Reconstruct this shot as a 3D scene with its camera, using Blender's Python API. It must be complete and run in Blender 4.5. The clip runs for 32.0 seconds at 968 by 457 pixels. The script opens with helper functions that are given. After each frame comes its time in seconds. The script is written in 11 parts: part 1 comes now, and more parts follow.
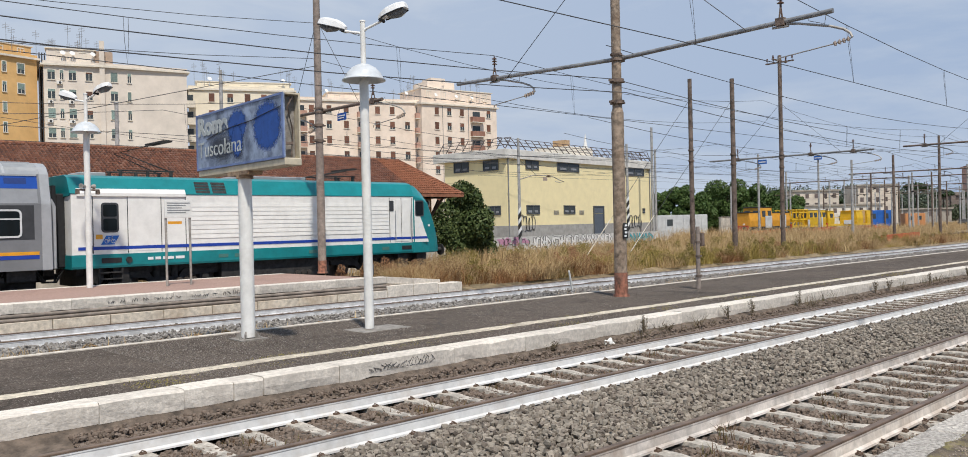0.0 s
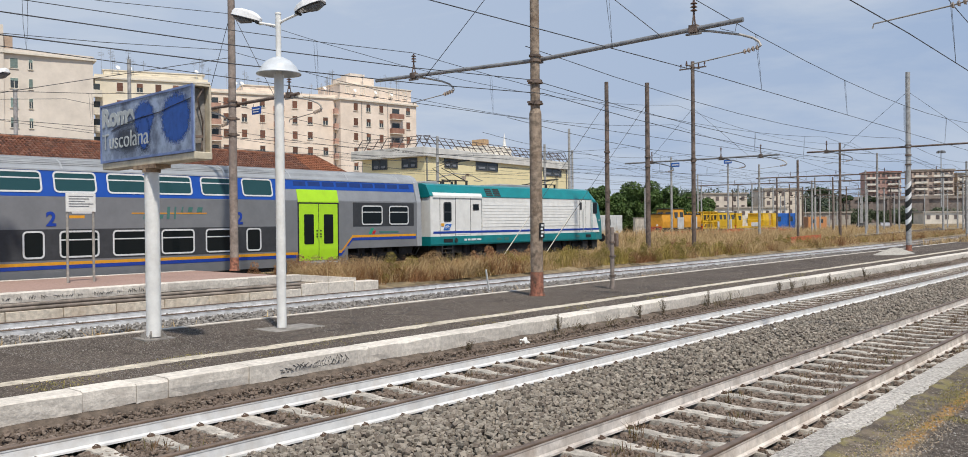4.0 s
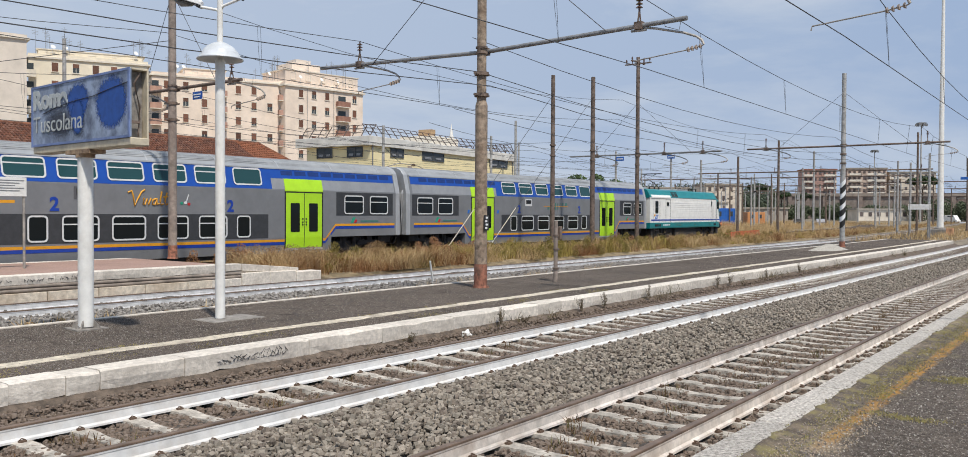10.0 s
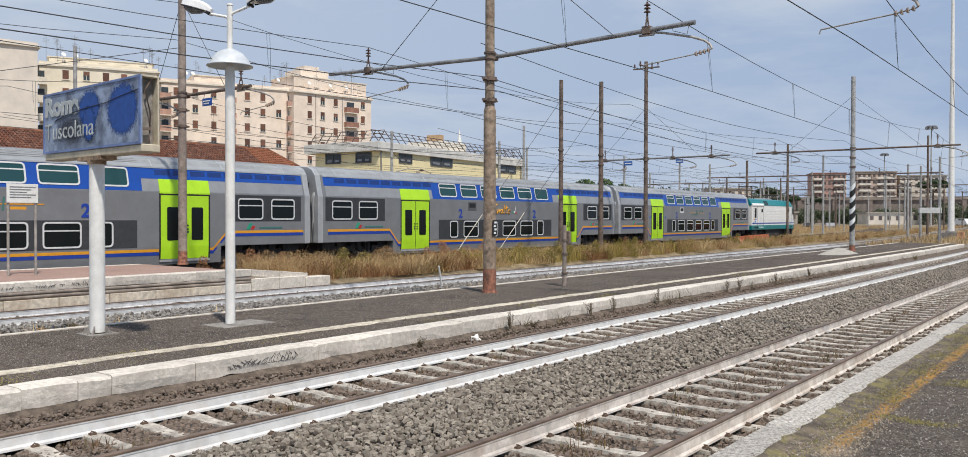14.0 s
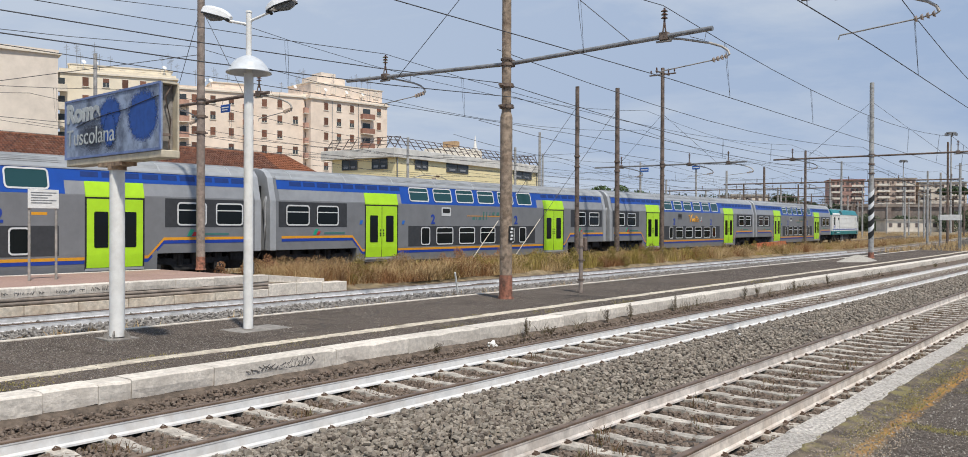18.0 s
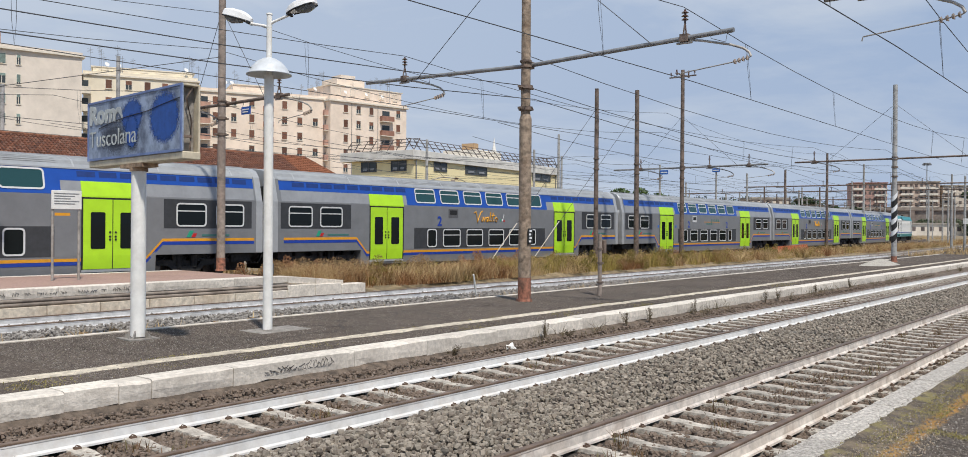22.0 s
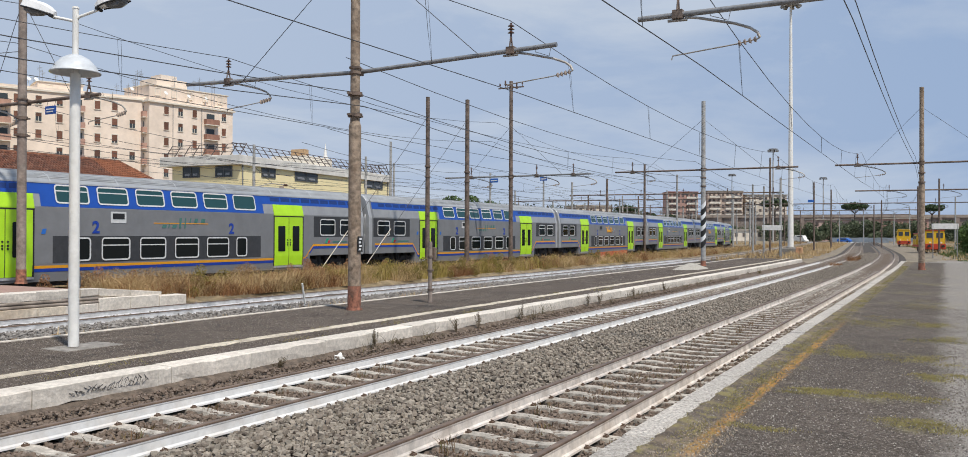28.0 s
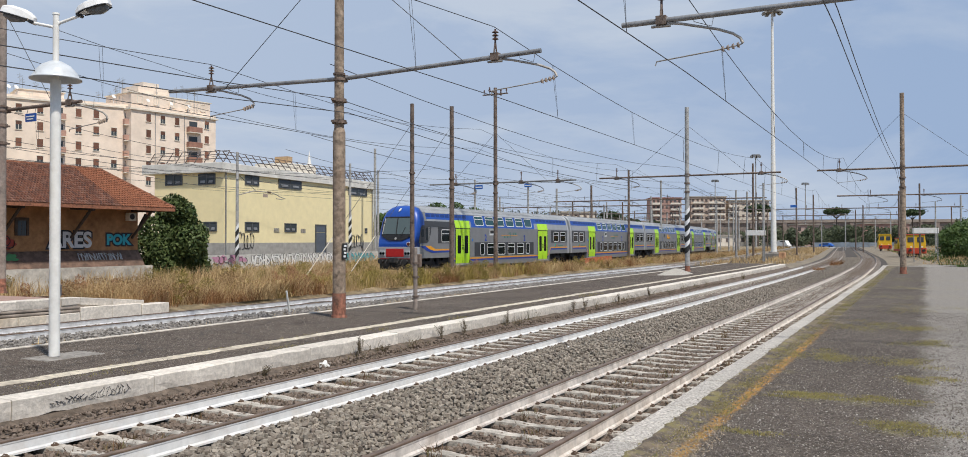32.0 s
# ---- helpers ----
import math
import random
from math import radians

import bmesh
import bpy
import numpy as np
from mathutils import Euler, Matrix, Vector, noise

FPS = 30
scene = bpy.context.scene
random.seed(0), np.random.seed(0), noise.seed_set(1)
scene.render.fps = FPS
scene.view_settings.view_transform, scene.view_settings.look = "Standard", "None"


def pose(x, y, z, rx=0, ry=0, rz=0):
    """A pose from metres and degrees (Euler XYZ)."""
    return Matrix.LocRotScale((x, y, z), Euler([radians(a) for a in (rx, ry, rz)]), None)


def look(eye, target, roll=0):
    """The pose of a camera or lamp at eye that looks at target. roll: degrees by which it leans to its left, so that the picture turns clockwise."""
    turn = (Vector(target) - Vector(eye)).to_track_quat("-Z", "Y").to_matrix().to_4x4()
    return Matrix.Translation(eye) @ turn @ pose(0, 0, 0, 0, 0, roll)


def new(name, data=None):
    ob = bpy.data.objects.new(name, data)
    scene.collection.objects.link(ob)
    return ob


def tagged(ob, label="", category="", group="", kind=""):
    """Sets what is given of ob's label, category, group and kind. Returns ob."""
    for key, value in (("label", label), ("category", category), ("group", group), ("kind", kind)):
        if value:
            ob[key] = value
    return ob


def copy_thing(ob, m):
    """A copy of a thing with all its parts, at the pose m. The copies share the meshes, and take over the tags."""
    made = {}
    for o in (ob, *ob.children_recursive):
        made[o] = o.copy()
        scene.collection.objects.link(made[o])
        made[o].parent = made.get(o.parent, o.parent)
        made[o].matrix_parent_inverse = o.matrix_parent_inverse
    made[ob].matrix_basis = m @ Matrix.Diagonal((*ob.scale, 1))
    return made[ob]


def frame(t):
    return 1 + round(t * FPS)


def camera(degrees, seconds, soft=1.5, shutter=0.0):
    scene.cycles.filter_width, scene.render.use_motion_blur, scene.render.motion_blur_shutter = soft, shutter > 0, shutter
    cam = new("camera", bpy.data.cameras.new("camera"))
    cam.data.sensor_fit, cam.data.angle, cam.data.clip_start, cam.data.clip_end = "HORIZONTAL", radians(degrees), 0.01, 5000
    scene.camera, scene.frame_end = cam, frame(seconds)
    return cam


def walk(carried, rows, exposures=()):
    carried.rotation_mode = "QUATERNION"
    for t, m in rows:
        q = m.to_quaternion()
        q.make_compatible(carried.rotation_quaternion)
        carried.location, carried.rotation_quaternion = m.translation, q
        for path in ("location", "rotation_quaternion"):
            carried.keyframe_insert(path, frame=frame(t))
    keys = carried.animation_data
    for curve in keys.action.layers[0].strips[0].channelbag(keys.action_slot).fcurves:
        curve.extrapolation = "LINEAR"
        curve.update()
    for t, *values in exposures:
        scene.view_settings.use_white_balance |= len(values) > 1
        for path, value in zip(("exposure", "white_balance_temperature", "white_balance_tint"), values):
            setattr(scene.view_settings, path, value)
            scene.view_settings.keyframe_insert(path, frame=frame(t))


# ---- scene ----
cam = camera(59.6, 32.0, soft=0.85)
PATH = [
    (0, (-0.075, -3.538, 2.145), (1.308, -2.094, 2.137), -1.3),
    (0.5, (-0.062, -3.531, 2.148), (1.376, -2.141, 2.137), -1.3),
    (1, (-0.045, -3.528, 2.153), (1.452, -2.202, 2.137), -1.1),
    (1.5, (-0.034, -3.528, 2.155), (1.485, -2.228, 2.14), -1.0),
    (2, (-0.027, -3.536, 2.154), (1.495, -2.238, 2.139), -0.8),
    (2.5, (-0.027, -3.538, 2.153), (1.496, -2.241, 2.139), -0.8),
    (3, (-0.027, -3.532, 2.154), (1.493, -2.232, 2.137), -0.7),
    (3.5, (-0.021, -3.526, 2.156), (1.494, -2.221, 2.141), -0.6),
    (5.5, (0.006, -3.524, 2.158), (1.539, -2.239, 2.137), -0.4),
    (6, (0.01, -3.519, 2.16), (1.556, -2.25, 2.137), -0.2),
    (6.5, (0.012, -3.51, 2.163), (1.565, -2.25, 2.138), 0.2),
    (7, (0.022, -3.507, 2.166), (1.582, -2.255, 2.135), 0.2),
    (7.5, (0.031, -3.51, 2.172), (1.6, -2.269, 2.135), 0.3),
    (8, (0.03, -3.522, 2.179), (1.607, -2.292, 2.14), 0.3),
    (8.5, (0.027, -3.53, 2.184), (1.609, -2.306, 2.145), 0.3),
    (9, (0.028, -3.537, 2.189), (1.614, -2.319, 2.151), 0.4),
    (9.5, (0.025, -3.544, 2.19), (1.616, -2.333, 2.152), 0.3),
    (10, (0.023, -3.543, 2.19), (1.619, -2.338, 2.152), 0.3),
    (10.5, (0.023, -3.544, 2.189), (1.621, -2.343, 2.151), 0.1),
    (11, (0.025, -3.554, 2.191), (1.625, -2.354, 2.153), 0.1),
    (11.5, (0.021, -3.56, 2.189), (1.62, -2.36, 2.152), 0.1),
    (12, (0.012, -3.558, 2.187), (1.61, -2.357, 2.152), 0.1),
    (12.5, (0.001, -3.56, 2.184), (1.599, -2.357, 2.152), 0.1),
    (13, (-0.005, -3.56, 2.182), (1.589, -2.352, 2.153), 0.1),
    (13.5, (-0.004, -3.559, 2.185), (1.584, -2.344, 2.158), 0.1),
    (14, (-0.002, -3.554, 2.185), (1.582, -2.333, 2.159), 0.1),
    (14.5, (0.002, -3.553, 2.187), (1.581, -2.327, 2.164), 0.1),
    (16.5, (-0.004, -3.546, 2.187), (1.565, -2.306, 2.172), 0.2),
    (17, (-0.014, -3.542, 2.185), (1.554, -2.301, 2.172), 0.1),
    (17.5, (-0.013, -3.54, 2.182), (1.552, -2.295, 2.17), 0.1),
    (18, (-0.022, -3.535, 2.178), (1.54, -2.285, 2.167), 0.2),
    (18.5, (-0.017, -3.537, 2.174), (1.538, -2.279, 2.163), 0.1),
    (19, (-0.027, -3.534, 2.17), (1.521, -2.268, 2.161), 0.0),
    (19.5, (-0.031, -3.525, 2.17), (1.51, -2.25, 2.16), 0.1),
    (20, (-0.032, -3.52, 2.17), (1.503, -2.239, 2.161), 0.1),
    (20.5, (-0.019, -3.518, 2.17), (1.509, -2.228, 2.161), 0.2),
    (21, (-0.011, -3.513, 2.169), (1.517, -2.224, 2.161), 0.2),
    (21.5, (-0.006, -3.51, 2.173), (1.524, -2.221, 2.167), 0.2),
    (22, (-0.002, -3.515, 2.176), (1.532, -2.231, 2.17), 0.4),
    (22.5, (0.005, -3.529, 2.181), (1.552, -2.261, 2.172), 0.4),
    (23, (0.01, -3.546, 2.188), (1.609, -2.346, 2.178), 0.6),
    (23.5, (0.015, -3.558, 2.193), (1.666, -2.429, 2.184), 0.6),
    (24, (0.006, -3.553, 2.193), (1.722, -2.526, 2.182), 0.6),
    (24.5, (-0.009, -3.547, 2.194), (1.781, -2.655, 2.179), 0.3),
    (26.5, (0.012, -3.555, 2.183), (1.798, -2.656, 2.184), -0.2),
    (27, (0.032, -3.562, 2.184), (1.791, -2.61, 2.189), 0.0),
    (27.5, (0.045, -3.569, 2.188), (1.8, -2.61, 2.199), 0.2),
    (28, (0.047, -3.572, 2.192), (1.802, -2.613, 2.205), 0.2),
    (28.5, (0.041, -3.572, 2.191), (1.798, -2.616, 2.21), 0.2),
    (29, (0.036, -3.565, 2.19), (1.793, -2.61, 2.214), 0.2),
    (29.5, (0.038, -3.557, 2.189), (1.796, -2.603, 2.22), 0.0),
    (30, (0.036, -3.549, 2.188), (1.794, -2.596, 2.224), -0.0),
    (30.5, (0.027, -3.542, 2.186), (1.785, -2.589, 2.225), 0.0),
    (31, (0.032, -3.539, 2.183), (1.79, -2.587, 2.225), 0.0),
    (31.5, (0.042, -3.538, 2.179), (1.804, -2.594, 2.221), -0.0),
    (32, (0.071, -3.545, 2.179), (1.843, -2.618, 2.208), -0.1),
]
walk(cam, [(t, look(eye, target, roll)) for t, eye, target, roll in PATH])

# ---- world and sun ----
SUN_EL, SUN_AZ = 59.0, 243.0   # degrees; azimuth is where the light comes from, from +x towards +y
world = bpy.data.worlds.new("sky")
scene.world = world
world.use_nodes = True
wn = world.node_tree
sky = wn.nodes.new("ShaderNodeTexSky")
sky.sky_type = "NISHITA"
sky.sun_disc = False
sky.sun_elevation = radians(SUN_EL)
sky.sun_rotation = radians(90 - SUN_AZ)
sky.dust_density, sky.air_density, sky.ozone_density = 0.5, 1.0, 2.0
# thin high haze over the blue, with soft cloud veils
haze = wn.nodes.new("ShaderNodeMix")
haze.data_type = "RGBA"
haze.inputs[7].default_value = (3.85, 4.7, 6.2, 1)
tc_w = wn.nodes.new("ShaderNodeTexCoord")
mp_w = wn.nodes.new("ShaderNodeMapping")
mp_w.inputs["Scale"].default_value = (1.0, 1.0, 3.5)
nz_w = wn.nodes.new("ShaderNodeTexNoise")
nz_w.inputs["Scale"].default_value = 2.2
nz_w.inputs["Detail"].default_value = 7.0
nz_w.inputs["Roughness"].default_value = 0.6
mr_w = wn.nodes.new("ShaderNodeMapRange")
mr_w.inputs[1].default_value, mr_w.inputs[2].default_value = 0.35, 0.75
mr_w.inputs[3].default_value, mr_w.inputs[4].default_value = 0.95, 1.0
wn.links.new(tc_w.outputs["Generated"], mp_w.inputs["Vector"])
wn.links.new(mp_w.outputs[0], nz_w.inputs["Vector"])
wn.links.new(nz_w.outputs[0], mr_w.inputs[0])
# the veil thickens towards +y
sx_w = wn.nodes.new("ShaderNodeSeparateXYZ")
wn.links.new(tc_w.outputs["Generated"], sx_w.inputs[0])
ad_w = wn.nodes.new("ShaderNodeMath")
ad_w.operation, ad_w.use_clamp = "MULTIPLY_ADD", True
ad_w.inputs[1].default_value = 0.08
wn.links.new(sx_w.outputs["Y"], ad_w.inputs[0])
wn.links.new(mr_w.outputs[0], ad_w.inputs[2])
wn.links.new(ad_w.outputs[0], haze.inputs[0])
veil = wn.nodes.new("ShaderNodeMix")
veil.data_type = "RGBA"
veil.inputs[6].default_value, veil.inputs[7].default_value = (3.0, 4.02, 5.85, 1), (4.75, 5.45, 6.55, 1)
nz_v = wn.nodes.new("ShaderNodeTexNoise")
nz_v.inputs["Scale"].default_value, nz_v.inputs["Detail"].default_value, nz_v.inputs["Roughness"].default_value = 2.6, 8.0, 0.58
nz_v.inputs["Distortion"].default_value = 0.4
mr_v = wn.nodes.new("ShaderNodeMapRange")
mr_v.inputs[1].default_value, mr_v.inputs[2].default_value = 0.42, 0.68
wn.links.new(mp_w.outputs[0], nz_v.inputs["Vector"])
wn.links.new(nz_v.outputs[0], mr_v.inputs[0])
up_w = wn.nodes.new("ShaderNodeMath")
up_w.operation, up_w.use_clamp = "MULTIPLY_ADD", True
up_w.inputs[1].default_value = 0.8
wn.links.new(sx_w.outputs["Y"], up_w.inputs[0])
wn.links.new(mr_v.outputs[0], up_w.inputs[2])
wn.links.new(up_w.outputs[0], veil.inputs[0])
wn.links.new(veil.outputs[2], haze.inputs[7])
wn.links.new(sky.outputs[0], haze.inputs[6])
wn.links.new(haze.outputs[2], wn.nodes["Background"].inputs[0])
wn.nodes["Background"].inputs[1].default_value = 0.109
sun_data = bpy.data.lights.new("sun", "SUN")
sun_data.energy, sun_data.angle, sun_data.color = 4.22, radians(3.0), (1.0, 0.94, 0.85)
sun = new("sun", sun_data)
_el, _az = radians(SUN_EL), radians(SUN_AZ)
sun.matrix_world = look((60 * math.cos(_az) * math.cos(_el), 60 * math.sin(_az) * math.cos(_el), 60 * math.sin(_el)), (0, 0, 0))
scene.view_settings.exposure = 0.0

# ---- helpers for materials and meshes ----
def mat(name, col, rough=0.7, metal=0.0, var=0.12, scale=6.0, bump=0.0, bscale=60.0, col2=None, stain=0.0, stain_scale=0.8, rnd=0.0, spec=0.5, stain_col=None):
    """Principled material with two scales of variation, stains and relief."""
    m = bpy.data.materials.new(name)
    m.use_nodes = True
    nt = m.node_tree
    n, l = nt.nodes, nt.links
    b = n["Principled BSDF"]
    b.inputs["Roughness"].default_value = rough
    b.inputs["Metallic"].default_value = metal
    b.inputs["Specular IOR Level"].default_value = spec
    tc = n.new("ShaderNodeTexCoord")
    geo = n.new("ShaderNodeNewGeometry")
    pos = geo.outputs["Position"] if scale < 0 else tc.outputs["Object"]
    scale = abs(scale)
    nz = n.new("ShaderNodeTexNoise")
    nz.inputs["Scale"].default_value = scale
    nz.inputs["Detail"].default_value = 6.0
    nz.inputs["Roughness"].default_value = 0.65
    l.new(pos, nz.inputs["Vector"])
    mix = n.new("ShaderNodeMix")
    mix.data_type = "RGBA"
    c2 = col2 if col2 else tuple(c * (1 - 2.2 * var) for c in col)
    c1 = col if col2 else tuple(min(1.0, c * (1 + var)) for c in col)
    mix.inputs[6].default_value = (*c1, 1)
    mix.inputs[7].default_value = (*c2, 1)
    rmp = n.new("ShaderNodeMapRange")
    rmp.inputs[1].default_value, rmp.inputs[2].default_value = 0.35, 0.68
    l.new(nz.outputs[0], rmp.inputs[0])
    l.new(rmp.outputs[0], mix.inputs[0])
    out = mix.outputs[2]
    if stain:
        n2 = n.new("ShaderNodeTexNoise")
        n2.inputs["Scale"].default_value = stain_scale
        n2.inputs["Detail"].default_value = 9.0
        n2.inputs["Roughness"].default_value = 0.7
        l.new(pos, n2.inputs["Vector"])
        r2 = n.new("ShaderNodeMapRange")
        r2.inputs[1].default_value, r2.inputs[2].default_value = 0.48, 0.72
        r2.inputs[4].default_value = stain
        l.new(n2.outputs[0], r2.inputs[0])
        mx = n.new("ShaderNodeMix")
        mx.data_type = "RGBA"
        sc = stain_col if stain_col else tuple(c * 0.35 for c in col)
        mx.inputs[7].default_value = (*sc, 1)
        l.new(r2.outputs[0], mx.inputs[0])
        l.new(out, mx.inputs[6])
        out = mx.outputs[2]
    if rnd:
        oi = n.new("ShaderNodeObjectInfo")
        mr = n.new("ShaderNodeMapRange")
        mr.inputs[3].default_value, mr.inputs[4].default_value = 1 - rnd, 1 + rnd * 0.6
        l.new(oi.outputs["Random"], mr.inputs[0])
        hs = n.new("ShaderNodeHueSaturation")
        l.new(mr.outputs[0], hs.inputs["Value"])
        l.new(out, hs.inputs["Color"])
        out = hs.outputs[0]
    l.new(out, b.inputs["Base Color"])
    if bump:
        n3 = n.new("ShaderNodeTexNoise")
        n3.inputs["Scale"].default_value = bscale
        n3.inputs["Detail"].default_value = 5.0
        l.new(pos, n3.inputs["Vector"])
        bp = n.new("ShaderNodeBump")
        bp.inputs["Strength"].default_value = min(1.0, bump)
        bp.inputs["Distance"].default_value = 0.02
        l.new(n3.outputs[0], bp.inputs["Height"])
        l.new(bp.outputs[0], b.inputs["Normal"])
    return m


def asphalt_mat(name, base, speck, moss=None, moss_amount=0.0, seed=0.0, crack=0.6, wear=None):
    """Worn asphalt: aggregate specks, patches, thin cracks and, where given, moss in drifts."""
    m = bpy.data.materials.new(name)
    m.use_nodes = True
    n, l = m.node_tree.nodes, m.node_tree.links
    b = n["Principled BSDF"]
    b.inputs["Roughness"].default_value = 0.95
    b.inputs["Specular IOR Level"].default_value = 0.2
    geo = n.new("ShaderNodeNewGeometry")
    mp = n.new("ShaderNodeMapping")
    mp.inputs["Location"].default_value = (seed, seed * 0.7, 0)
    l.new(geo.outputs["Position"], mp.inputs["Vector"])

    def noise_of(scale, detail=6.0, lo=0.4, hi=0.65, top=1.0, stretch=None):
        z = n.new("ShaderNodeTexNoise")
        z.inputs["Scale"].default_value, z.inputs["Detail"].default_value = scale, detail
        z.inputs["Roughness"].default_value = 0.7
        src = mp.outputs[0]
        if stretch:
            m2 = n.new("ShaderNodeMapping")
            m2.inputs["Scale"].default_value = stretch
            l.new(src, m2.inputs["Vector"])
            src = m2.outputs[0]
        l.new(src, z.inputs["Vector"])
        r = n.new("ShaderNodeMapRange")
        r.inputs[1].default_value, r.inputs[2].default_value, r.inputs[4].default_value = lo, hi, top
        l.new(z.outputs[0], r.inputs[0])
        return r.outputs[0]

    def mix(fac, a, col):
        x = n.new("ShaderNodeMix")
        x.data_type = "RGBA"
        l.new(fac, x.inputs[0])
        if isinstance(a, tuple):
            x.inputs[6].default_value = (*a, 1)
        else:
            l.new(a, x.inputs[6])
        x.inputs[7].default_value = (*col, 1)
        return x.outputs[2]

    dark = tuple(c * 0.5 for c in base)
    pale = tuple(min(1, c * 1.55) for c in base)
    out = mix(noise_of(0.45, 8.0, 0.42, 0.62, 0.7), base, dark)
    out = mix(noise_of(1.7, 8.0, 0.5, 0.72, 0.6), out, pale)
    out = mix(noise_of(24.0, 4.0, 0.46, 0.58, 0.8), out, tuple(c * 0.36 for c in base))
    out = mix(noise_of(34.0, 3.0, 0.59, 0.66, 0.9), out, speck)
    if moss:
        out = mix(noise_of(1.3, 9.0, 0.50, 0.66, moss_amount, (0.55, 1.6, 1.0)), out, moss)
        out = mix(noise_of(6.0, 6.0, 0.60, 0.74, moss_amount * 0.8), out, tuple(c * 1.4 for c in moss))
    if wear:
        out = wear(n, l, geo.outputs["Position"], noise_of, mix, out)
    vo = n.new("ShaderNodeTexVoronoi")
    vo.feature = "DISTANCE_TO_EDGE"
    vo.inputs["Scale"].default_value = 0.42
    dn = n.new("ShaderNodeTexNoise")
    dn.inputs["Scale"].default_value, dn.inputs["Detail"].default_value = 1.6, 6.0
    l.new(mp.outputs[0], dn.inputs["Vector"])
    ad = n.new("ShaderNodeMix")
    ad.data_type = "VECTOR"
    ad.inputs[0].default_value = 0.38
    l.new(mp.outputs[0], ad.inputs[4])
    l.new(dn.outputs["Color"], ad.inputs[5])
    l.new(ad.outputs[1], vo.inputs["Vector"])
    cr = n.new("ShaderNodeMapRange")
    cr.inputs[1].default_value, cr.inputs[2].default_value = 0.0, 0.012
    cr.inputs[3].default_value, cr.inputs[4].default_value = crack, 0.0
    l.new(vo.outputs["Distance"], cr.inputs[0])
    out = mix(cr.outputs[0], out, tuple(c * 0.25 for c in base))
    l.new(out, b.inputs["Base Color"])
    bz = n.new("ShaderNodeTexNoise")
    bz.inputs["Scale"].default_value, bz.inputs["Detail"].default_value = 60.0, 4.0
    l.new(geo.outputs["Position"], bz.inputs["Vector"])
    bp = n.new("ShaderNodeBump")
    bp.inputs["Strength"].default_value, bp.inputs["Distance"].default_value = 0.9, 0.02
    l.new(bz.outputs[0], bp.inputs["Height"])
    l.new(bp.outputs[0], b.inputs["Normal"])
    return m


def island_mat(name, cols, rough=0.9):
    """A material for joined small pieces, whose colour changes from piece to piece."""
    m = bpy.data.materials.new(name)
    m.use_nodes = True
    n, l = m.node_tree.nodes, m.node_tree.links
    b = n["Principled BSDF"]
    b.inputs["Roughness"].default_value = rough
    b.inputs["Specular IOR Level"].default_value = 0.25
    geo = n.new("ShaderNodeNewGeometry")
    ramp = n.new("ShaderNodeValToRGB")
    els = ramp.color_ramp.elements
    for i, c in enumerate(cols):
        e = els[i] if i < 2 else els.new(0.5)
        e.position = i / (len(cols) - 1)
        e.color = (*c, 1)
    l.new(geo.outputs["Random Per Island"], ramp.inputs[0])
    nz = n.new("ShaderNodeTexNoise")
    nz.inputs["Scale"].default_value = 30.0
    l.new(geo.outputs["Position"], nz.inputs["Vector"])
    hs = n.new("ShaderNodeHueSaturation")
    mr = n.new("ShaderNodeMapRange")
    mr.inputs[3].default_value, mr.inputs[4].default_value = 0.7, 1.3
    l.new(nz.outputs[0], mr.inputs[0])
    l.new(mr.outputs[0], hs.inputs["Value"])
    l.new(ramp.outputs[0], hs.inputs["Color"])
    l.new(hs.outputs[0], b.inputs["Base Color"])
    return m


def glass_mat(name, col, rough=0.06, spec=0.28):
    m = bpy.data.materials.new(name)
    m.use_nodes = True
    b = m.node_tree.nodes["Principled BSDF"]
    b.inputs["Base Color"].default_value = (*col, 1)
    b.inputs["Roughness"].default_value = rough
    b.inputs["Specular IOR Level"].default_value = spec
    return m


def box(bm, x0, x1, y0, y1, z0, z1, m=None):
    vs = [bm.verts.new((x, y, z)) for x in (x0, x1) for y in (y0, y1) for z in (z0, z1)]
    if m is not None:
        for v in vs:
            v.co = m @ v.co
    for f in ((0, 1, 3, 2), (4, 6, 7, 5), (0, 4, 5, 1), (2, 3, 7, 6), (0, 2, 6, 4), (1, 5, 7, 3)):
        bm.faces.new([vs[i] for i in f])
    return vs


def cyl(bm, p, q, r0, r1=None, seg=10, caps=True):
    p, q = Vector(p), Vector(q)
    r1 = r0 if r1 is None else r1
    d = (q - p).normalized()
    a = d.orthogonal().normalized()
    b = d.cross(a)
    A, B = [], []
    for i in range(seg):
        t = 2 * math.pi * i / seg
        o = a * math.cos(t) + b * math.sin(t)
        A.append(bm.verts.new(p + o * r0))
        B.append(bm.verts.new(q + o * r1))
    for i in range(seg):
        j = (i + 1) % seg
        f = bm.faces.new((A[i], A[j], B[j], B[i]))
        f.smooth = seg > 6
    if caps:
        for f in (bm.faces.new(A[::-1]), bm.faces.new(B)):
            for e in f.edges:
                e.smooth = False


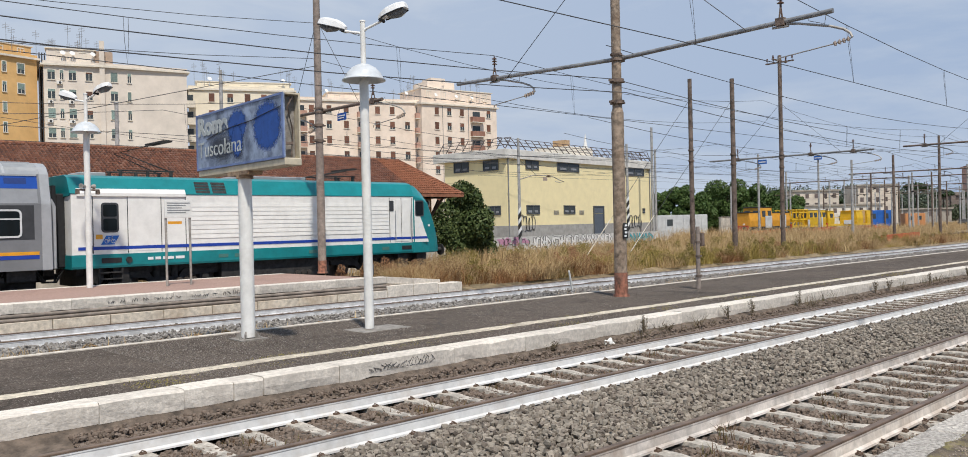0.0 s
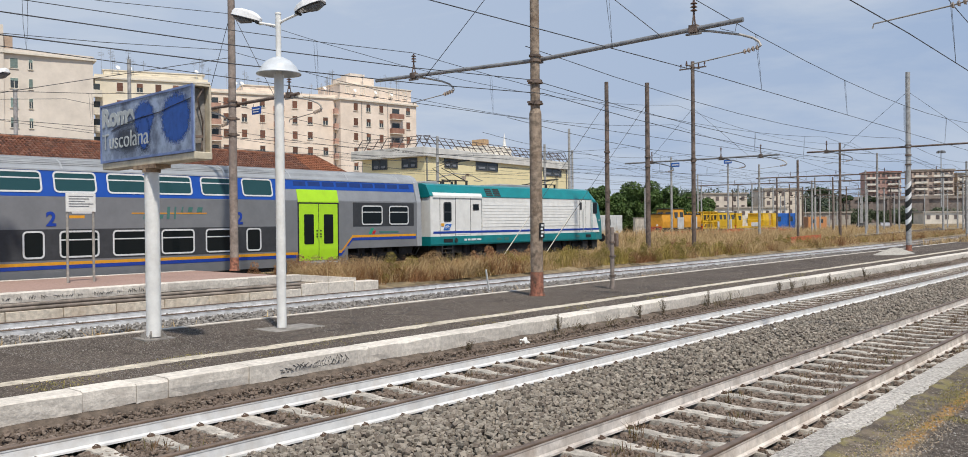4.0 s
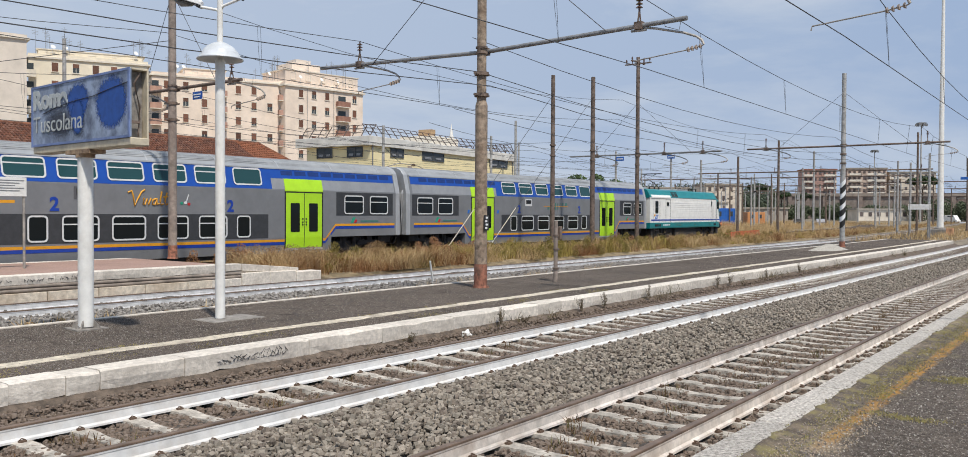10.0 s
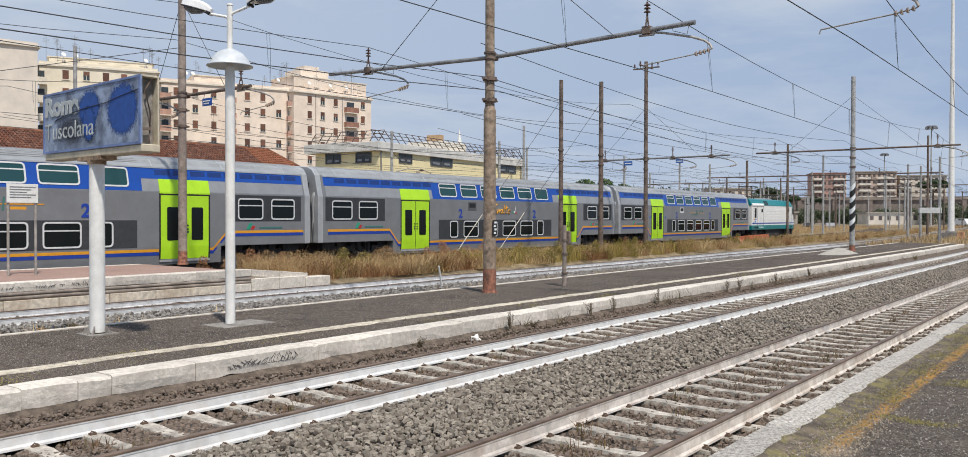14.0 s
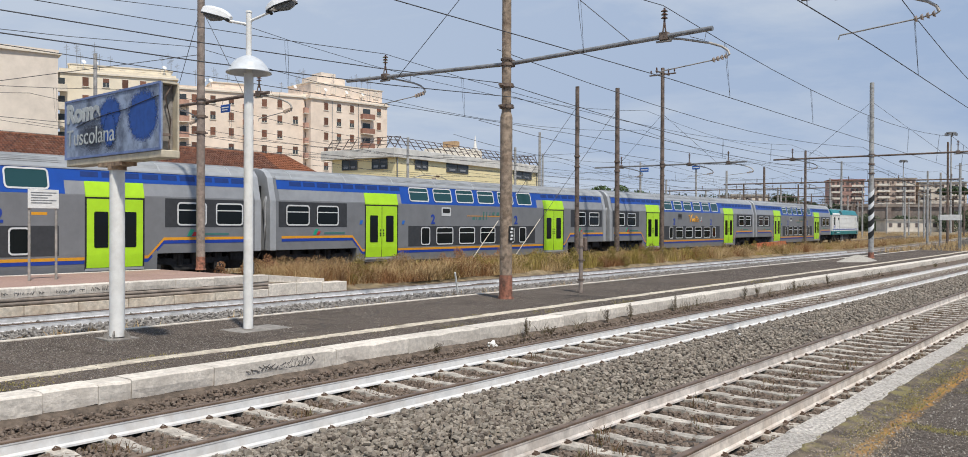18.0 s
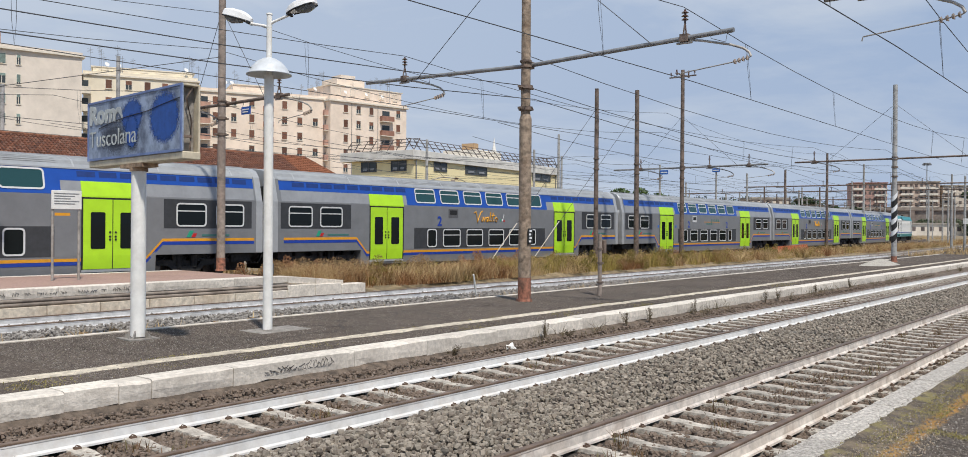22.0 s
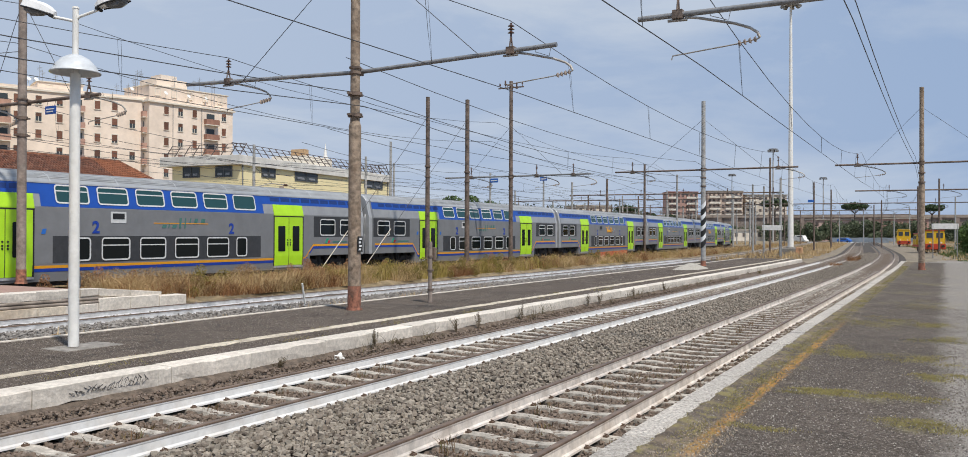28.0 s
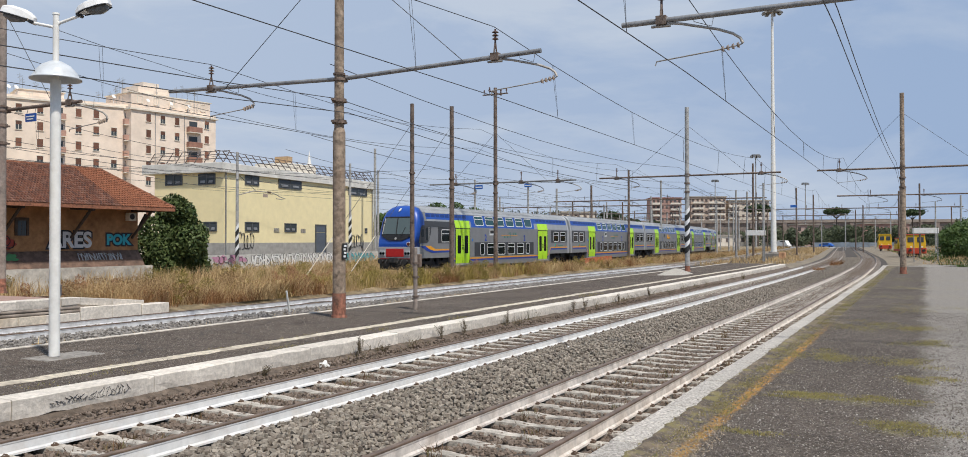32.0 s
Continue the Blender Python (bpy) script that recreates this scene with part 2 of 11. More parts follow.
def tube(bm, pts, r, seg=6):
    """A bent round bar through the points."""
    pts = [Vector(p) for p in pts]
    rings = []
    for i, p in enumerate(pts):
        d = (pts[min(i + 1, len(pts) - 1)] - pts[max(i - 1, 0)]).normalized()
        a = d.cross(Vector((0, 0, 1)))
        a = a.normalized() if a.length > 1e-3 else Vector((0, 1, 0))
        b = d.cross(a)
        rings.append([bm.verts.new(p + (a * math.cos(2 * math.pi * k / seg) + b * math.sin(2 * math.pi * k / seg)) * r) for k in range(seg)])
    for A, B in zip(rings, rings[1:]):
        for i in range(seg):
            f = bm.faces.new((A[i], A[(i + 1) % seg], B[(i + 1) % seg], B[i]))
            f.smooth = True
    for f in (bm.faces.new(rings[0][::-1]), bm.faces.new(rings[-1])):
        for e in f.edges:
            e.smooth = False


def lathe(bm, prof, seg=20, at=(0, 0)):
    """Turns (radius, z) points round the upright axis at the place given."""
    rings = []
    for r, z in prof:
        rings.append([bm.verts.new((at[0] + r * math.cos(2 * math.pi * k / seg), at[1] + r * math.sin(2 * math.pi * k / seg), z)) for k in range(seg)])
    for A, B in zip(rings, rings[1:]):
        for i in range(seg):
            f = bm.faces.new((A[i], A[(i + 1) % seg], B[(i + 1) % seg], B[i]))
            f.smooth = True
    bm.faces.new(rings[0][::-1])
    bm.faces.new(rings[-1])


def prism(bm, poly, x0, x1):
    """Extrudes a (y, z) outline from x0 to x1."""
    A = [bm.verts.new((x0, y, z)) for y, z in poly]
    B = [bm.verts.new((x1, y, z)) for y, z in poly]
    n = len(poly)
    for i in range(n):
        bm.faces.new((A[i], A[(i + 1) % n], B[(i + 1) % n], B[i]))
    bm.faces.new(A[::-1])
    bm.faces.new(B)


def loft(bm, rings, closed=True):
    R = [[bm.verts.new(p) for p in r] for r in rings]
    n = len(R[0])
    for A, B in zip(R, R[1:]):
        for i in range(n if closed else n - 1):
            bm.faces.new((A[i], A[(i + 1) % n], B[(i + 1) % n], B[i]))
    if closed:
        bm.faces.new(R[0][::-1])
        bm.faces.new(R[-1])


def finish(bm, bevel=0.0, smooth=False):
    if bevel:
        bmesh.ops.bevel(bm, geom=bm.edges[:], offset=bevel, segments=1, profile=0.5, affect="EDGES", clamp_overlap=True)
    bmesh.ops.recalc_face_normals(bm, faces=bm.faces[:])
    if smooth:
        for f in bm.faces:
            f.smooth = True
    return bm


def mesh_of(name, bm, material):
    me = bpy.data.meshes.new(name)
    bm.to_mesh(me)
    bm.free()
    me.materials.append(material)
    return me


def part(name, bm, material, parent, label="", bevel=0.0):
    finish(bm, bevel)
    ob = new(name, mesh_of(name, bm, material))
    ob.parent = parent
    if label:
        tagged(ob, label)
    return ob


def again(name, data, parent, m):
    """One more object on the same mesh."""
    ob = new(name, data)
    ob.parent = parent
    ob.matrix_basis = m
    return ob


def thing(name, m, label, category, group="", kind=""):
    ob = new(name)
    ob.empty_display_size = 0.2
    ob.matrix_basis = m
    return tagged(ob, label, category, group, kind)


def solid(name, bm, material, label, category, group="", kind="", bevel=0.0, m=None):
    finish(bm, bevel)
    ob = new(name, mesh_of(name, bm, material))
    if m is not None:
        ob.matrix_basis = m
    return tagged(ob, label, category, group, kind)


def raw(name, verts, faces, material, parent=None):
    me = bpy.data.meshes.new(name)
    me.from_pydata(verts, [], faces)
    me.materials.append(material)
    ob = new(name, me)
    ob.parent = parent
    return ob


def bend(x):
    """How far the tracks have swung to the side at x."""
    if x < 50:
        return 0.0
    if x < 133:
        return 0.00048 * (x - 50) ** 2
    return 3.307 + 0.0797 * (x - 133)


def bend_far(x):
    """The same for the train's track, which turns away more sharply."""
    if x < 40:
        return 0.0
    if x < 130:
        return 0.0005 * (x - 40) ** 2
    return 4.05 + 0.09 * (x - 130) + 0.0012 * (x - 130) ** 2


def heading(x):
    return math.atan(0.0 if x < 50 else 0.00096 * (min(x, 133) - 50))


def along(x0, x1, step=2.0):
    xs = [x0]
    while xs[-1] < x1 - 1e-6:
        xs.append(min(x1, xs[-1] + (step if xs[-1] < 60 else 4 * step)))
    return xs


def sweep(bm, outline, x0, x1, closed=True, step=2.0, curve=bend):
    """Sweeps a (y, z) outline along the curve of the tracks."""
    loft(bm, [[(x, y + curve(x), z) for y, z in outline] for x in along(x0, x1, step)], closed)

# ---- materials ----
M_ground = mat("dry_earth", (0.23, 0.19, 0.14), 0.95, var=0.25, scale=-1.2, bump=0.8, bscale=25, stain=0.6, stain_scale=0.25, stain_col=(0.12, 0.11, 0.06))
# the bed is coloured dark so that gaps between stones look shaded
M_ballast = mat("ballast_bed", (0.075, 0.062, 0.052), 0.95, var=0.35, scale=-14, bump=1.0, bscale=22, stain=0.5, stain_scale=0.7)
M_asphalt = asphalt_mat("platform_asphalt", (0.130, 0.104, 0.085), (0.36, 0.32, 0.28))
M_kerb = mat("travertine", (0.69, 0.63, 0.55), 0.85, var=0.12, scale=-14, bump=0.45, bscale=30, stain=0.55, stain_scale=1.7, stain_col=(0.36, 0.31, 0.26), rnd=0.12)
M_steel = mat("rail_steel", (0.18, 0.125, 0.09), 0.55, 0.25, var=0.2, scale=3)
M_railwhite = mat("rail_whitewash", (0.67, 0.665, 0.65), 0.8, var=0.08, scale=5, stain=0.55, stain_scale=2.4, stain_col=(0.48, 0.41, 0.34))
M_railgrey = mat("rail_grey_wash", (0.56, 0.56, 0.56), 0.7, var=0.12, scale=4, stain=0.35, stain_scale=2.0, stain_col=(0.3, 0.27, 0.25))
M_raildusty = mat("rail_dusty_whitewash", (0.66, 0.60, 0.54), 0.85, var=0.16, scale=5, stain=0.8, stain_scale=2.0, stain_col=(0.34, 0.26, 0.20))
M_sleeper = mat("sleeper_concrete", (0.47, 0.425, 0.365), 0.9, var=0.25, scale=9, bump=0.4, stain=0.45, stain_scale=3, rnd=0.15)
M_sleeper_dirty = mat("sleeper_dirty", (0.26, 0.22, 0.185), 0.9, var=0.25, scale=9, stain=0.6, stain_scale=1.5)
M_white = mat("white_paint", (0.80, 0.79, 0.75), 0.55, var=0.06, scale=4, stain=0.25, stain_scale=2.5, stain_col=(0.42, 0.36, 0.27))
M_rust = mat("rusty_mast", (0.17, 0.125, 0.10), 0.85, 0.1, var=0.3, scale=5, bump=0.4, stain=0.5, stain_scale=2.0, stain_col=(0.24, 0.20, 0.17))
M_conc = mat("mast_concrete", (0.33, 0.255, 0.19), 0.9, var=0.3, scale=7, bump=0.5, stain=0.9, stain_scale=2.2, stain_col=(0.15, 0.095, 0.06))
M_mast_tan = mat("mast_tan_paint", (0.29, 0.24, 0.205), 0.85, var=0.2, scale=5, bump=0.3, stain=0.8, stain_scale=0.9, stain_col=(0.17, 0.11, 0.085))
M_wire = mat("copper_wire", (0.075, 0.075, 0.078), 0.6, 0.3, var=0.1)
M_dark = mat("under_gear", (0.035, 0.033, 0.032), 0.8, 0.1, var=0.3, scale=6)
M_grey = mat("coach_grey", (0.205, 0.21, 0.218), 0.38, 0.1, var=0.05, scale=1.5, stain=0.12, stain_scale=1.0)
M_lgrey = mat("coach_silver", (0.42, 0.43, 0.44), 0.4, 0.2, var=0.06, scale=2, stain=0.2, stain_scale=1.5)
M_blue = mat("coach_blue", (0.010, 0.070, 0.36), 0.38, var=0.05, scale=2)
M_lime = mat("coach_lime", (0.42, 0.72, 0.02), 0.4, var=0.04, scale=2)
M_teal = mat("loco_teal", (0.005, 0.21, 0.225), 0.35, var=0.08, scale=2, stain=0.25)
M_cream = mat("loco_white", (0.80, 0.79, 0.75), 0.45, var=0.04, scale=3, stain=0.18, stain_scale=2.0, stain_col=(0.45, 0.42, 0.36))
M_black = mat("black_rubber", (0.015, 0.015, 0.016), 0.6, var=0.2)
M_tile = mat("roof_tile", (0.27, 0.11, 0.06), 0.9, var=0.3, scale=7, stain=0.5, stain_scale=1.2, stain_col=(0.13, 0.07, 0.05), rnd=0.3)
M_ochre = mat("ochre_wall", (0.40, 0.20, 0.085), 0.9, var=0.18, scale=2, stain=0.7, stain_scale=0.7)
M_yellow = mat("pale_yellow_render", (0.86, 0.745, 0.44), 0.9, var=0.03, scale=1.5, stain=0.07, stain_scale=0.5, stain_col=(0.5, 0.42, 0.26))
M_pink = mat("pinkish_render", (0.82, 0.69, 0.57), 0.9, var=0.07, scale=0.4, stain=0.25, stain_scale=0.15, stain_col=(0.5, 0.38, 0.28))
M_beige = mat("beige_render", (0.72, 0.64, 0.55), 0.9, var=0.06, scale=0.4, stain=0.2, stain_scale=0.15)
M_orange = mat("orange_render", (0.68, 0.42, 0.17), 0.9, var=0.08, scale=0.4)

# ---- ground, tracks, platforms ----
X0, X1 = -32.0, 330.0
TRACK_B, TRACK_A, TRACK_C, TRACK_D = 0.75, 4.68, 16.4, 25.28   # centre lines
RAIL = 0.7525
RAIL_D = 0.12
rng = np.random.default_rng(7)

bm = bmesh.new()
box(bm, -1600, 3200, -1600, 3200, -3.0, -0.30)
solid("ground", bm, M_ground, "dry earth of the rail yard", "ground", kind="structure")

# ballast beds, uneven
def bed(name, y0, y1, z, x0, x1, material, label, rough=0.02, ny=14, curve=bend):
    xs = [x0 + 0.35 * i for i in range(int((min(x1, 45) - x0) / 0.35))] + list(np.arange(max(x0, 45), x1 + 0.1, 3.0))
    vs, fs = [], []
    for x in xs:
        for j in range(ny + 1):
            y = y0 + (y1 - y0) * j / ny
            e = 0.0 if 0 < j < ny else -0.18
            vs.append((x, y + curve(x), z + e + rough * 2 * noise.noise(Vector((x * 0.8, y * 1.5, z))) + rough * noise.noise(Vector((x * 3, y * 4, 1)))))
    for i in range(len(xs) - 1):
        for j in range(ny):
            a = i * (ny + 1) + j
            fs.append((a, a + ny + 1, a + ny + 2, a + 1))
    ob = raw(name, vs, fs, material)
    tagged(ob, label, "ballast", kind="structure")
    return ob


bed("ballast_bed", -1.2, 6.6, -0.225, X0, X1, M_ballast, "grey brown stone ballast under the tracks", 0.02, 30)
bed("ballast_bed", 11.1, 18.4, -0.17, X0, X1, M_ballast, "grey stone ballast along the middle track", 0.03, 16)
M_scrub = mat("scrub_soil", (0.25, 0.19, 0.11), 0.95, var=0.3, scale=-2, bump=0.8, bscale=12, stain=0.6, stain_scale=0.5, stain_col=(0.14, 0.12, 0.06))
bed("scrub_ground", 18.2, 23.6, 0.0, 17.5, 220, M_scrub, "dry soil between two tracks", 0.05, 10)
bed("ballast_bed", 23.4, 28.0, 0.0, X0, 260, M_ballast, "dark ballast under the far track", 0.03, 8, bend_far)
bed("scrub_ground", 27.8, 60.0, -0.05, X0, 320, M_scrub, "dry soil beyond the far track", 0.06, 20)


M_rail_worn = mat("rail_worn_wash", (0.40, 0.36, 0.32), 0.8, var=0.2, scale=2, stain=0.8, stain_scale=0.6, stain_col=(0.17, 0.13, 0.105))


def rail_outline(y, part_name):
    if part_name == "head":
        return [(y - 0.038, -0.024), (y + 0.038, -0.024), (y + 0.037, -0.006), (y + 0.028, 0.0), (y - 0.028, 0.0), (y - 0.037, -0.006)]
    return [(y - 0.072, -0.172), (y + 0.072, -0.172), (y + 0.068, -0.150), (y + 0.040, -0.132), (y + 0.030, -0.050), (y + 0.036, -0.042), (y + 0.036, -0.020), (y - 0.036, -0.020), (y - 0.036, -0.042), (y - 0.030, -0.050), (y - 0.040, -0.132), (y - 0.068, -0.150)]


M_railrust = mat("rail_rust", (0.13, 0.085, 0.06), 0.8, 0.2, var=0.2, scale=5)


def sleeper_mesh():
    """Concrete sleeper, lower in the middle, with bevelled shoulders."""
    bm = bmesh.new()
    rings = []
    for y, z, w in ((-1.15, -0.20, 0.105), (-1.13, -0.165, 0.10), (-0.45, -0.165, 0.092), (-0.25, -0.18, 0.08), (0.25, -0.18, 0.08), (0.45, -0.165, 0.092), (1.13, -0.165, 0.10), (1.15, -0.20, 0.105)):
        rings.append([(-w - 0.03, y, -0.30), (-w, y, z), (w, y, z), (w + 0.03, y, -0.30)])
    loft(bm, rings)
    finish(bm)
    return mesh_of("sleeper", bm, M_sleeper)


def clip_mesh():
    bm = bmesh.new()
    for s in (-1, 1):
        box(bm, -0.035, 0.035, s * 0.10 - 0.025, s * 0.10 + 0.025, -0.165, -0.145)
        tube(bm, [(-0.03, s * 0.105, -0.142), (0.0, s * 0.08, -0.13), (0.03, s * 0.105, -0.142)], 0.007, 5)
    finish(bm)
    return mesh_of("rail_clip", bm, M_railrust)


SLEEPER, CLIP = sleeper_mesh(), clip_mesh()


def track(y, label, web, x_near0, x_near1, clips, curve=bend, end=X1):
    t = thing("railway_track", pose(0, y, RAIL_D if y == TRACK_D else 0), label, "railway track", kind="structure")
    for s in (-1, 1):
        bm = bmesh.new()
        sweep(bm, rail_outline(s * RAIL, "web"), X0, 76, step=4, curve=curve)
        r = part("rail", bm, web, t)
        bm = bmesh.new()
        sweep(bm, rail_outline(s * RAIL, "web"), 76.003, end, step=4, curve=curve)
        part("rail", bm, web if web is M_railrust else M_rail_worn, t, "rail with worn dusty wash")
        bm = bmesh.new()
        sweep(bm, rail_outline(s * RAIL, "head"), X0, end, step=4, curve=curve)
        part("rail_head", bm, M_steel, r, "worn steel running surface")
    x = X0
    far_v, far_f = [], []
    base = [tuple(v.co) for v in SLEEPER.vertices]
    polys = [tuple(p.vertices) for p in SLEEPER.polygons]
    k = 0
    while x < 200:
        jit = 0.02 * math.sin(k * 12.9)
        if x_near0 <= x <= x_near1:
            sl = again("sleeper", SLEEPER, t, pose(x + jit, bend(x), 0.002 * math.sin(k * 7.1), 0, 0, math.degrees(heading(x))))
            if clips and x < 24:
                for s in (-1, 1):
                    again("rail_clip", CLIP, sl, pose(0, s * RAIL, 0))
        else:
            n = len(far_v)
            far_v += [(a + x, b + curve(x), c) for a, b, c in base]
            far_f += [tuple(i + n for i in p) for p in polys]
        x += 0.6
        k += 1
    if far_v:
        tagged(raw("far_sleepers", far_v, far_f, M_sleeper_dirty, t), kind="stuff")
    return t


track(TRACK_B, "railway track with dusty whitewashed rails on concrete sleepers", M_raildusty, 1, 62, True)
track(TRACK_A, "railway track with bright whitewashed rails on concrete sleepers", M_railwhite, 1, 62, True)
track(TRACK_C, "railway track with greyish whitewashed rails beside the island platform", M_railgrey, 400, 401, False)
track(TRACK_D, "dark railway track under the passing train", M_railrust, 400, 401, False, bend_far, 260)


# loose ballast stones
def stones(name, spots, lo, hi, material, label):
    """Small angular stones: squashed, turned boxes with cut corners."""
    n = len(spots)
    unit = np.array([(-.7, -.5, -.75), (.55, -.65, -.7), (.7, .5, -.75), (-.5, .7, -.65), (-1, -.75, .05), (.75, -1, .0), (1, .7, .1), (-.7, 1, .0), (-.65, -.45, .7), (.45, -.6, .85), (.65, .45, .6), (-.45, .6, .8)])
    fc = np.array([(0, 3, 2, 1), (8, 9, 10, 11)] + [(i + r, (i + 1) % 4 + r, (i + 1) % 4 + r + 4, i + r + 4) for r in (0, 4) for i in range(4)])
    v = unit[None] * rng.uniform(0.8, 1.15, (n, 12, 3)) * (rng.uniform(lo, hi, (n, 1, 1)) * rng.uniform(0.6, 1.2, (n, 1, 3)))
    a, b = rng.uniform(0, 6.28, n), rng.uniform(-3.1, 3.1, n)
    ca, sa, cb, sb = np.cos(a)[:, None], np.sin(a)[:, None], np.cos(b)[:, None], np.sin(b)[:, None]
    x, y, z = v[..., 0], v[..., 1], v[..., 2]
    y, z = y * cb - z * sb, y * sb + z * cb
    x, y = x * ca - y * sa, x * sa + y * ca
    v = np.stack((x, y, z), -1) + np.asarray(spots)[:, None, :]
    f = (fc[None] + 12 * np.arange(n)[:, None, None]).reshape(-1, 4)
    me = bpy.data.meshes.new(name)
    me.vertices.add(12 * n)
    me.vertices.foreach_set("co", v.astype(np.float32).ravel())
    me.loops.add(f.size)
    me.loops.foreach_set("vertex_index", f.astype(np.int32).ravel())
    me.polygons.add(len(f))
    me.polygons.foreach_set("loop_start", np.arange(0, f.size, 4, dtype=np.int32))
    me.update()
    me.validate()
    me.shade_flat()
    me.materials.append(material)
    return tagged(new(name, me), label, "ballast", kind="stuff")


def scatter(n, x0, x1, y0, y1, z, zvar=0.015, lump=0.0, near=True):
    u = rng.uniform(0, 1, n)
    x = x0 + (x1 - x0) * (u ** 1.5 if near else u)
    y = rng.uniform(y0, y1, n)
    zz = z + rng.uniform(-zvar, zvar, n)
    if lump:
        zz += lump * np.sin(np.clip((y - y0) / (y1 - y0), 0, 1) * math.pi)
    return np.stack((x, y + np.array([bend(a) for a in x]), zz), 1)


M_stone = island_mat("ballast_stone", [(0.098, 0.080, 0.066), (0.245, 0.208, 0.168), (0.172, 0.142, 0.117), (0.325, 0.282, 0.232), (0.215, 0.182, 0.145), (0.135, 0.110, 0.091), (0.265, 0.212, 0.168), (0.19, 0.168, 0.138)])
M_stone_rust = island_mat("rusty_stone", [(0.10, 0.075, 0.058), (0.22, 0.175, 0.142), (0.15, 0.115, 0.09), (0.31, 0.262, 0.22), (0.18, 0.135, 0.105)])
M_stone_grey = island_mat("clean_stone", [(0.10, 0.09, 0.082), (0.24, 0.22, 0.20), (0.16, 0.145, 0.132), (0.31, 0.29, 0.265)])
stones("ballast_stones", np.concatenate((scatter(7000, -14, 2, 1.68, 3.72, -0.16, 0.035, 0.10, False), scatter(34000, 2, 46, 1.66, 3.74, -0.185, 0.025, 0.10), scatter(15000, 2, 46, 1.75, 3.65, -0.135, 0.03, 0.09), scatter(9000, 46, 120, 1.7, 3.7, -0.15, 0.03, 0.08, False))), 0.017, 0.046, M_stone,
       "loose grey brown ballast stones between two tracks")
stones("ballast_stones", np.concatenate((scatter(17000, 2, 46, 0.10, 1.4, -0.208, 0.014), scatter(17000, 2, 46, 4.03, 5.33, -0.208, 0.014), scatter(9000, 46, 120, 0.1, 1.4, -0.195, 0.012, 0, False), scatter(9000, 46, 120, 4.03, 5.33, -0.195, 0.012, 0, False), scatter(6000, 2, 46, -0.75, -0.1, -0.19, 0.02), scatter(5000, 2, 46, 5.5, 5.95, -0.19, 0.02), scatter(5000, -14, 2, 0.10, 1.4, -0.208, 0.014, 0, False), scatter(5000, -14, 2, 4.03, 5.33, -0.208, 0.014, 0, False))),
       0.018, 0.038, M_stone_rust, "rust-stained ballast stones between the sleepers")
stones("dirt_stones", np.concatenate((scatter(9000, 3, 46, 5.52, 5.9, -0.17, 0.02), scatter(6000, 3, 46, 5.8, 6.12, -0.125, 0.02), scatter(2500, 3, 46, 6.05, 6.3, -0.075, 0.025))), 0.012, 0.036, M_stone_rust, "small stones in the dirt along the kerb")
stones("ballast_stones", np.concatenate((scatter(24000, 3, 60, 11.6, 15.6, -0.15, 0.03, 0.03), scatter(6000, 3, 60, 15.95, 17.1, -0.18, 0.02), scatter(6000, 3, 60, 17.4, 18.3, -0.15, 0.03))), 0.024, 0.046, M_stone_grey,
       "grey ballast stones along the middle track")

# ---- island platform with travertine kerbs ----
KERB_Y, FAR_Y, TOP, PLAT_END = 6.42, 11.35, 0.22, 74.0
M_line = mat("worn_yellow_line", (0.60, 0.53, 0.42), 0.85, var=0.2, scale=-9, bump=0.4, bscale=30, stain=1.0, stain_scale=1.5, stain_col=(0.22, 0.18, 0.14))
M_oldconc = mat("old_concrete", (0.22, 0.19, 0.16), 0.95, var=0.25, scale=4, bump=0.6, bscale=30, stain=0.6, stain_scale=1.2, stain_col=(0.11, 0.09, 0.07))
M_paleline = mat("pale_edge_stone", (0.62, 0.56, 0.48), 0.9, var=0.2, scale=-5, stain=0.6, stain_scale=1.6, stain_col=(0.30, 0.26, 0.22))
bm = bmesh.new()
sweep(bm, [(KERB_Y + 0.03, -0.6), (FAR_Y - 0.02, -0.6), (FAR_Y - 0.02, TOP - 0.02), (KERB_Y + 0.40, TOP - 0.012), (KERB_Y + 0.38, -0.03), (KERB_Y + 0.05, -0.035)], X0, PLAT_END)
isl = solid("platform_island", bm, M_oldconc, "low island platform between two tracks", "platform", kind="structure")
M_dirt = mat("brown_dirt", (0.135, 0.104, 0.08), 0.95, var=0.3, scale=-6, bump=1.0, bscale=22, stain=0.7, stain_scale=1.6, stain_col=(0.10, 0.075, 0.055))
bm = bmesh.new()
R = []
for x in [X0 + 0.3 * i for i in range(int((46 - X0) / 0.3))] + list(np.arange(46, PLAT_END + .1, 2.0)):
    R.append([(x, y + bend(x), z + 0.05 * k * noise.noise(Vector((x * 1.3, y * 3, 4)))) for y, z, k in ((5.50, -0.25, 0), (5.72, -0.205, 1), (5.92, -0.175, 1), (6.12, -0.14, 1), (6.28, -0.09, 1), (6.39, -0.03, 0.7), (6.47, 0.0, 0.3))])
loft(bm, R, False)
solid("dirt_bank", bm, M_dirt, "brown dirt bank along the foot of the kerb", "dirt", kind="structure")
bm = bmesh.new()
xs = list(np.arange(X0, 60, 0.5)) + list(np.arange(60, PLAT_END + .1, 2.0))
R = []
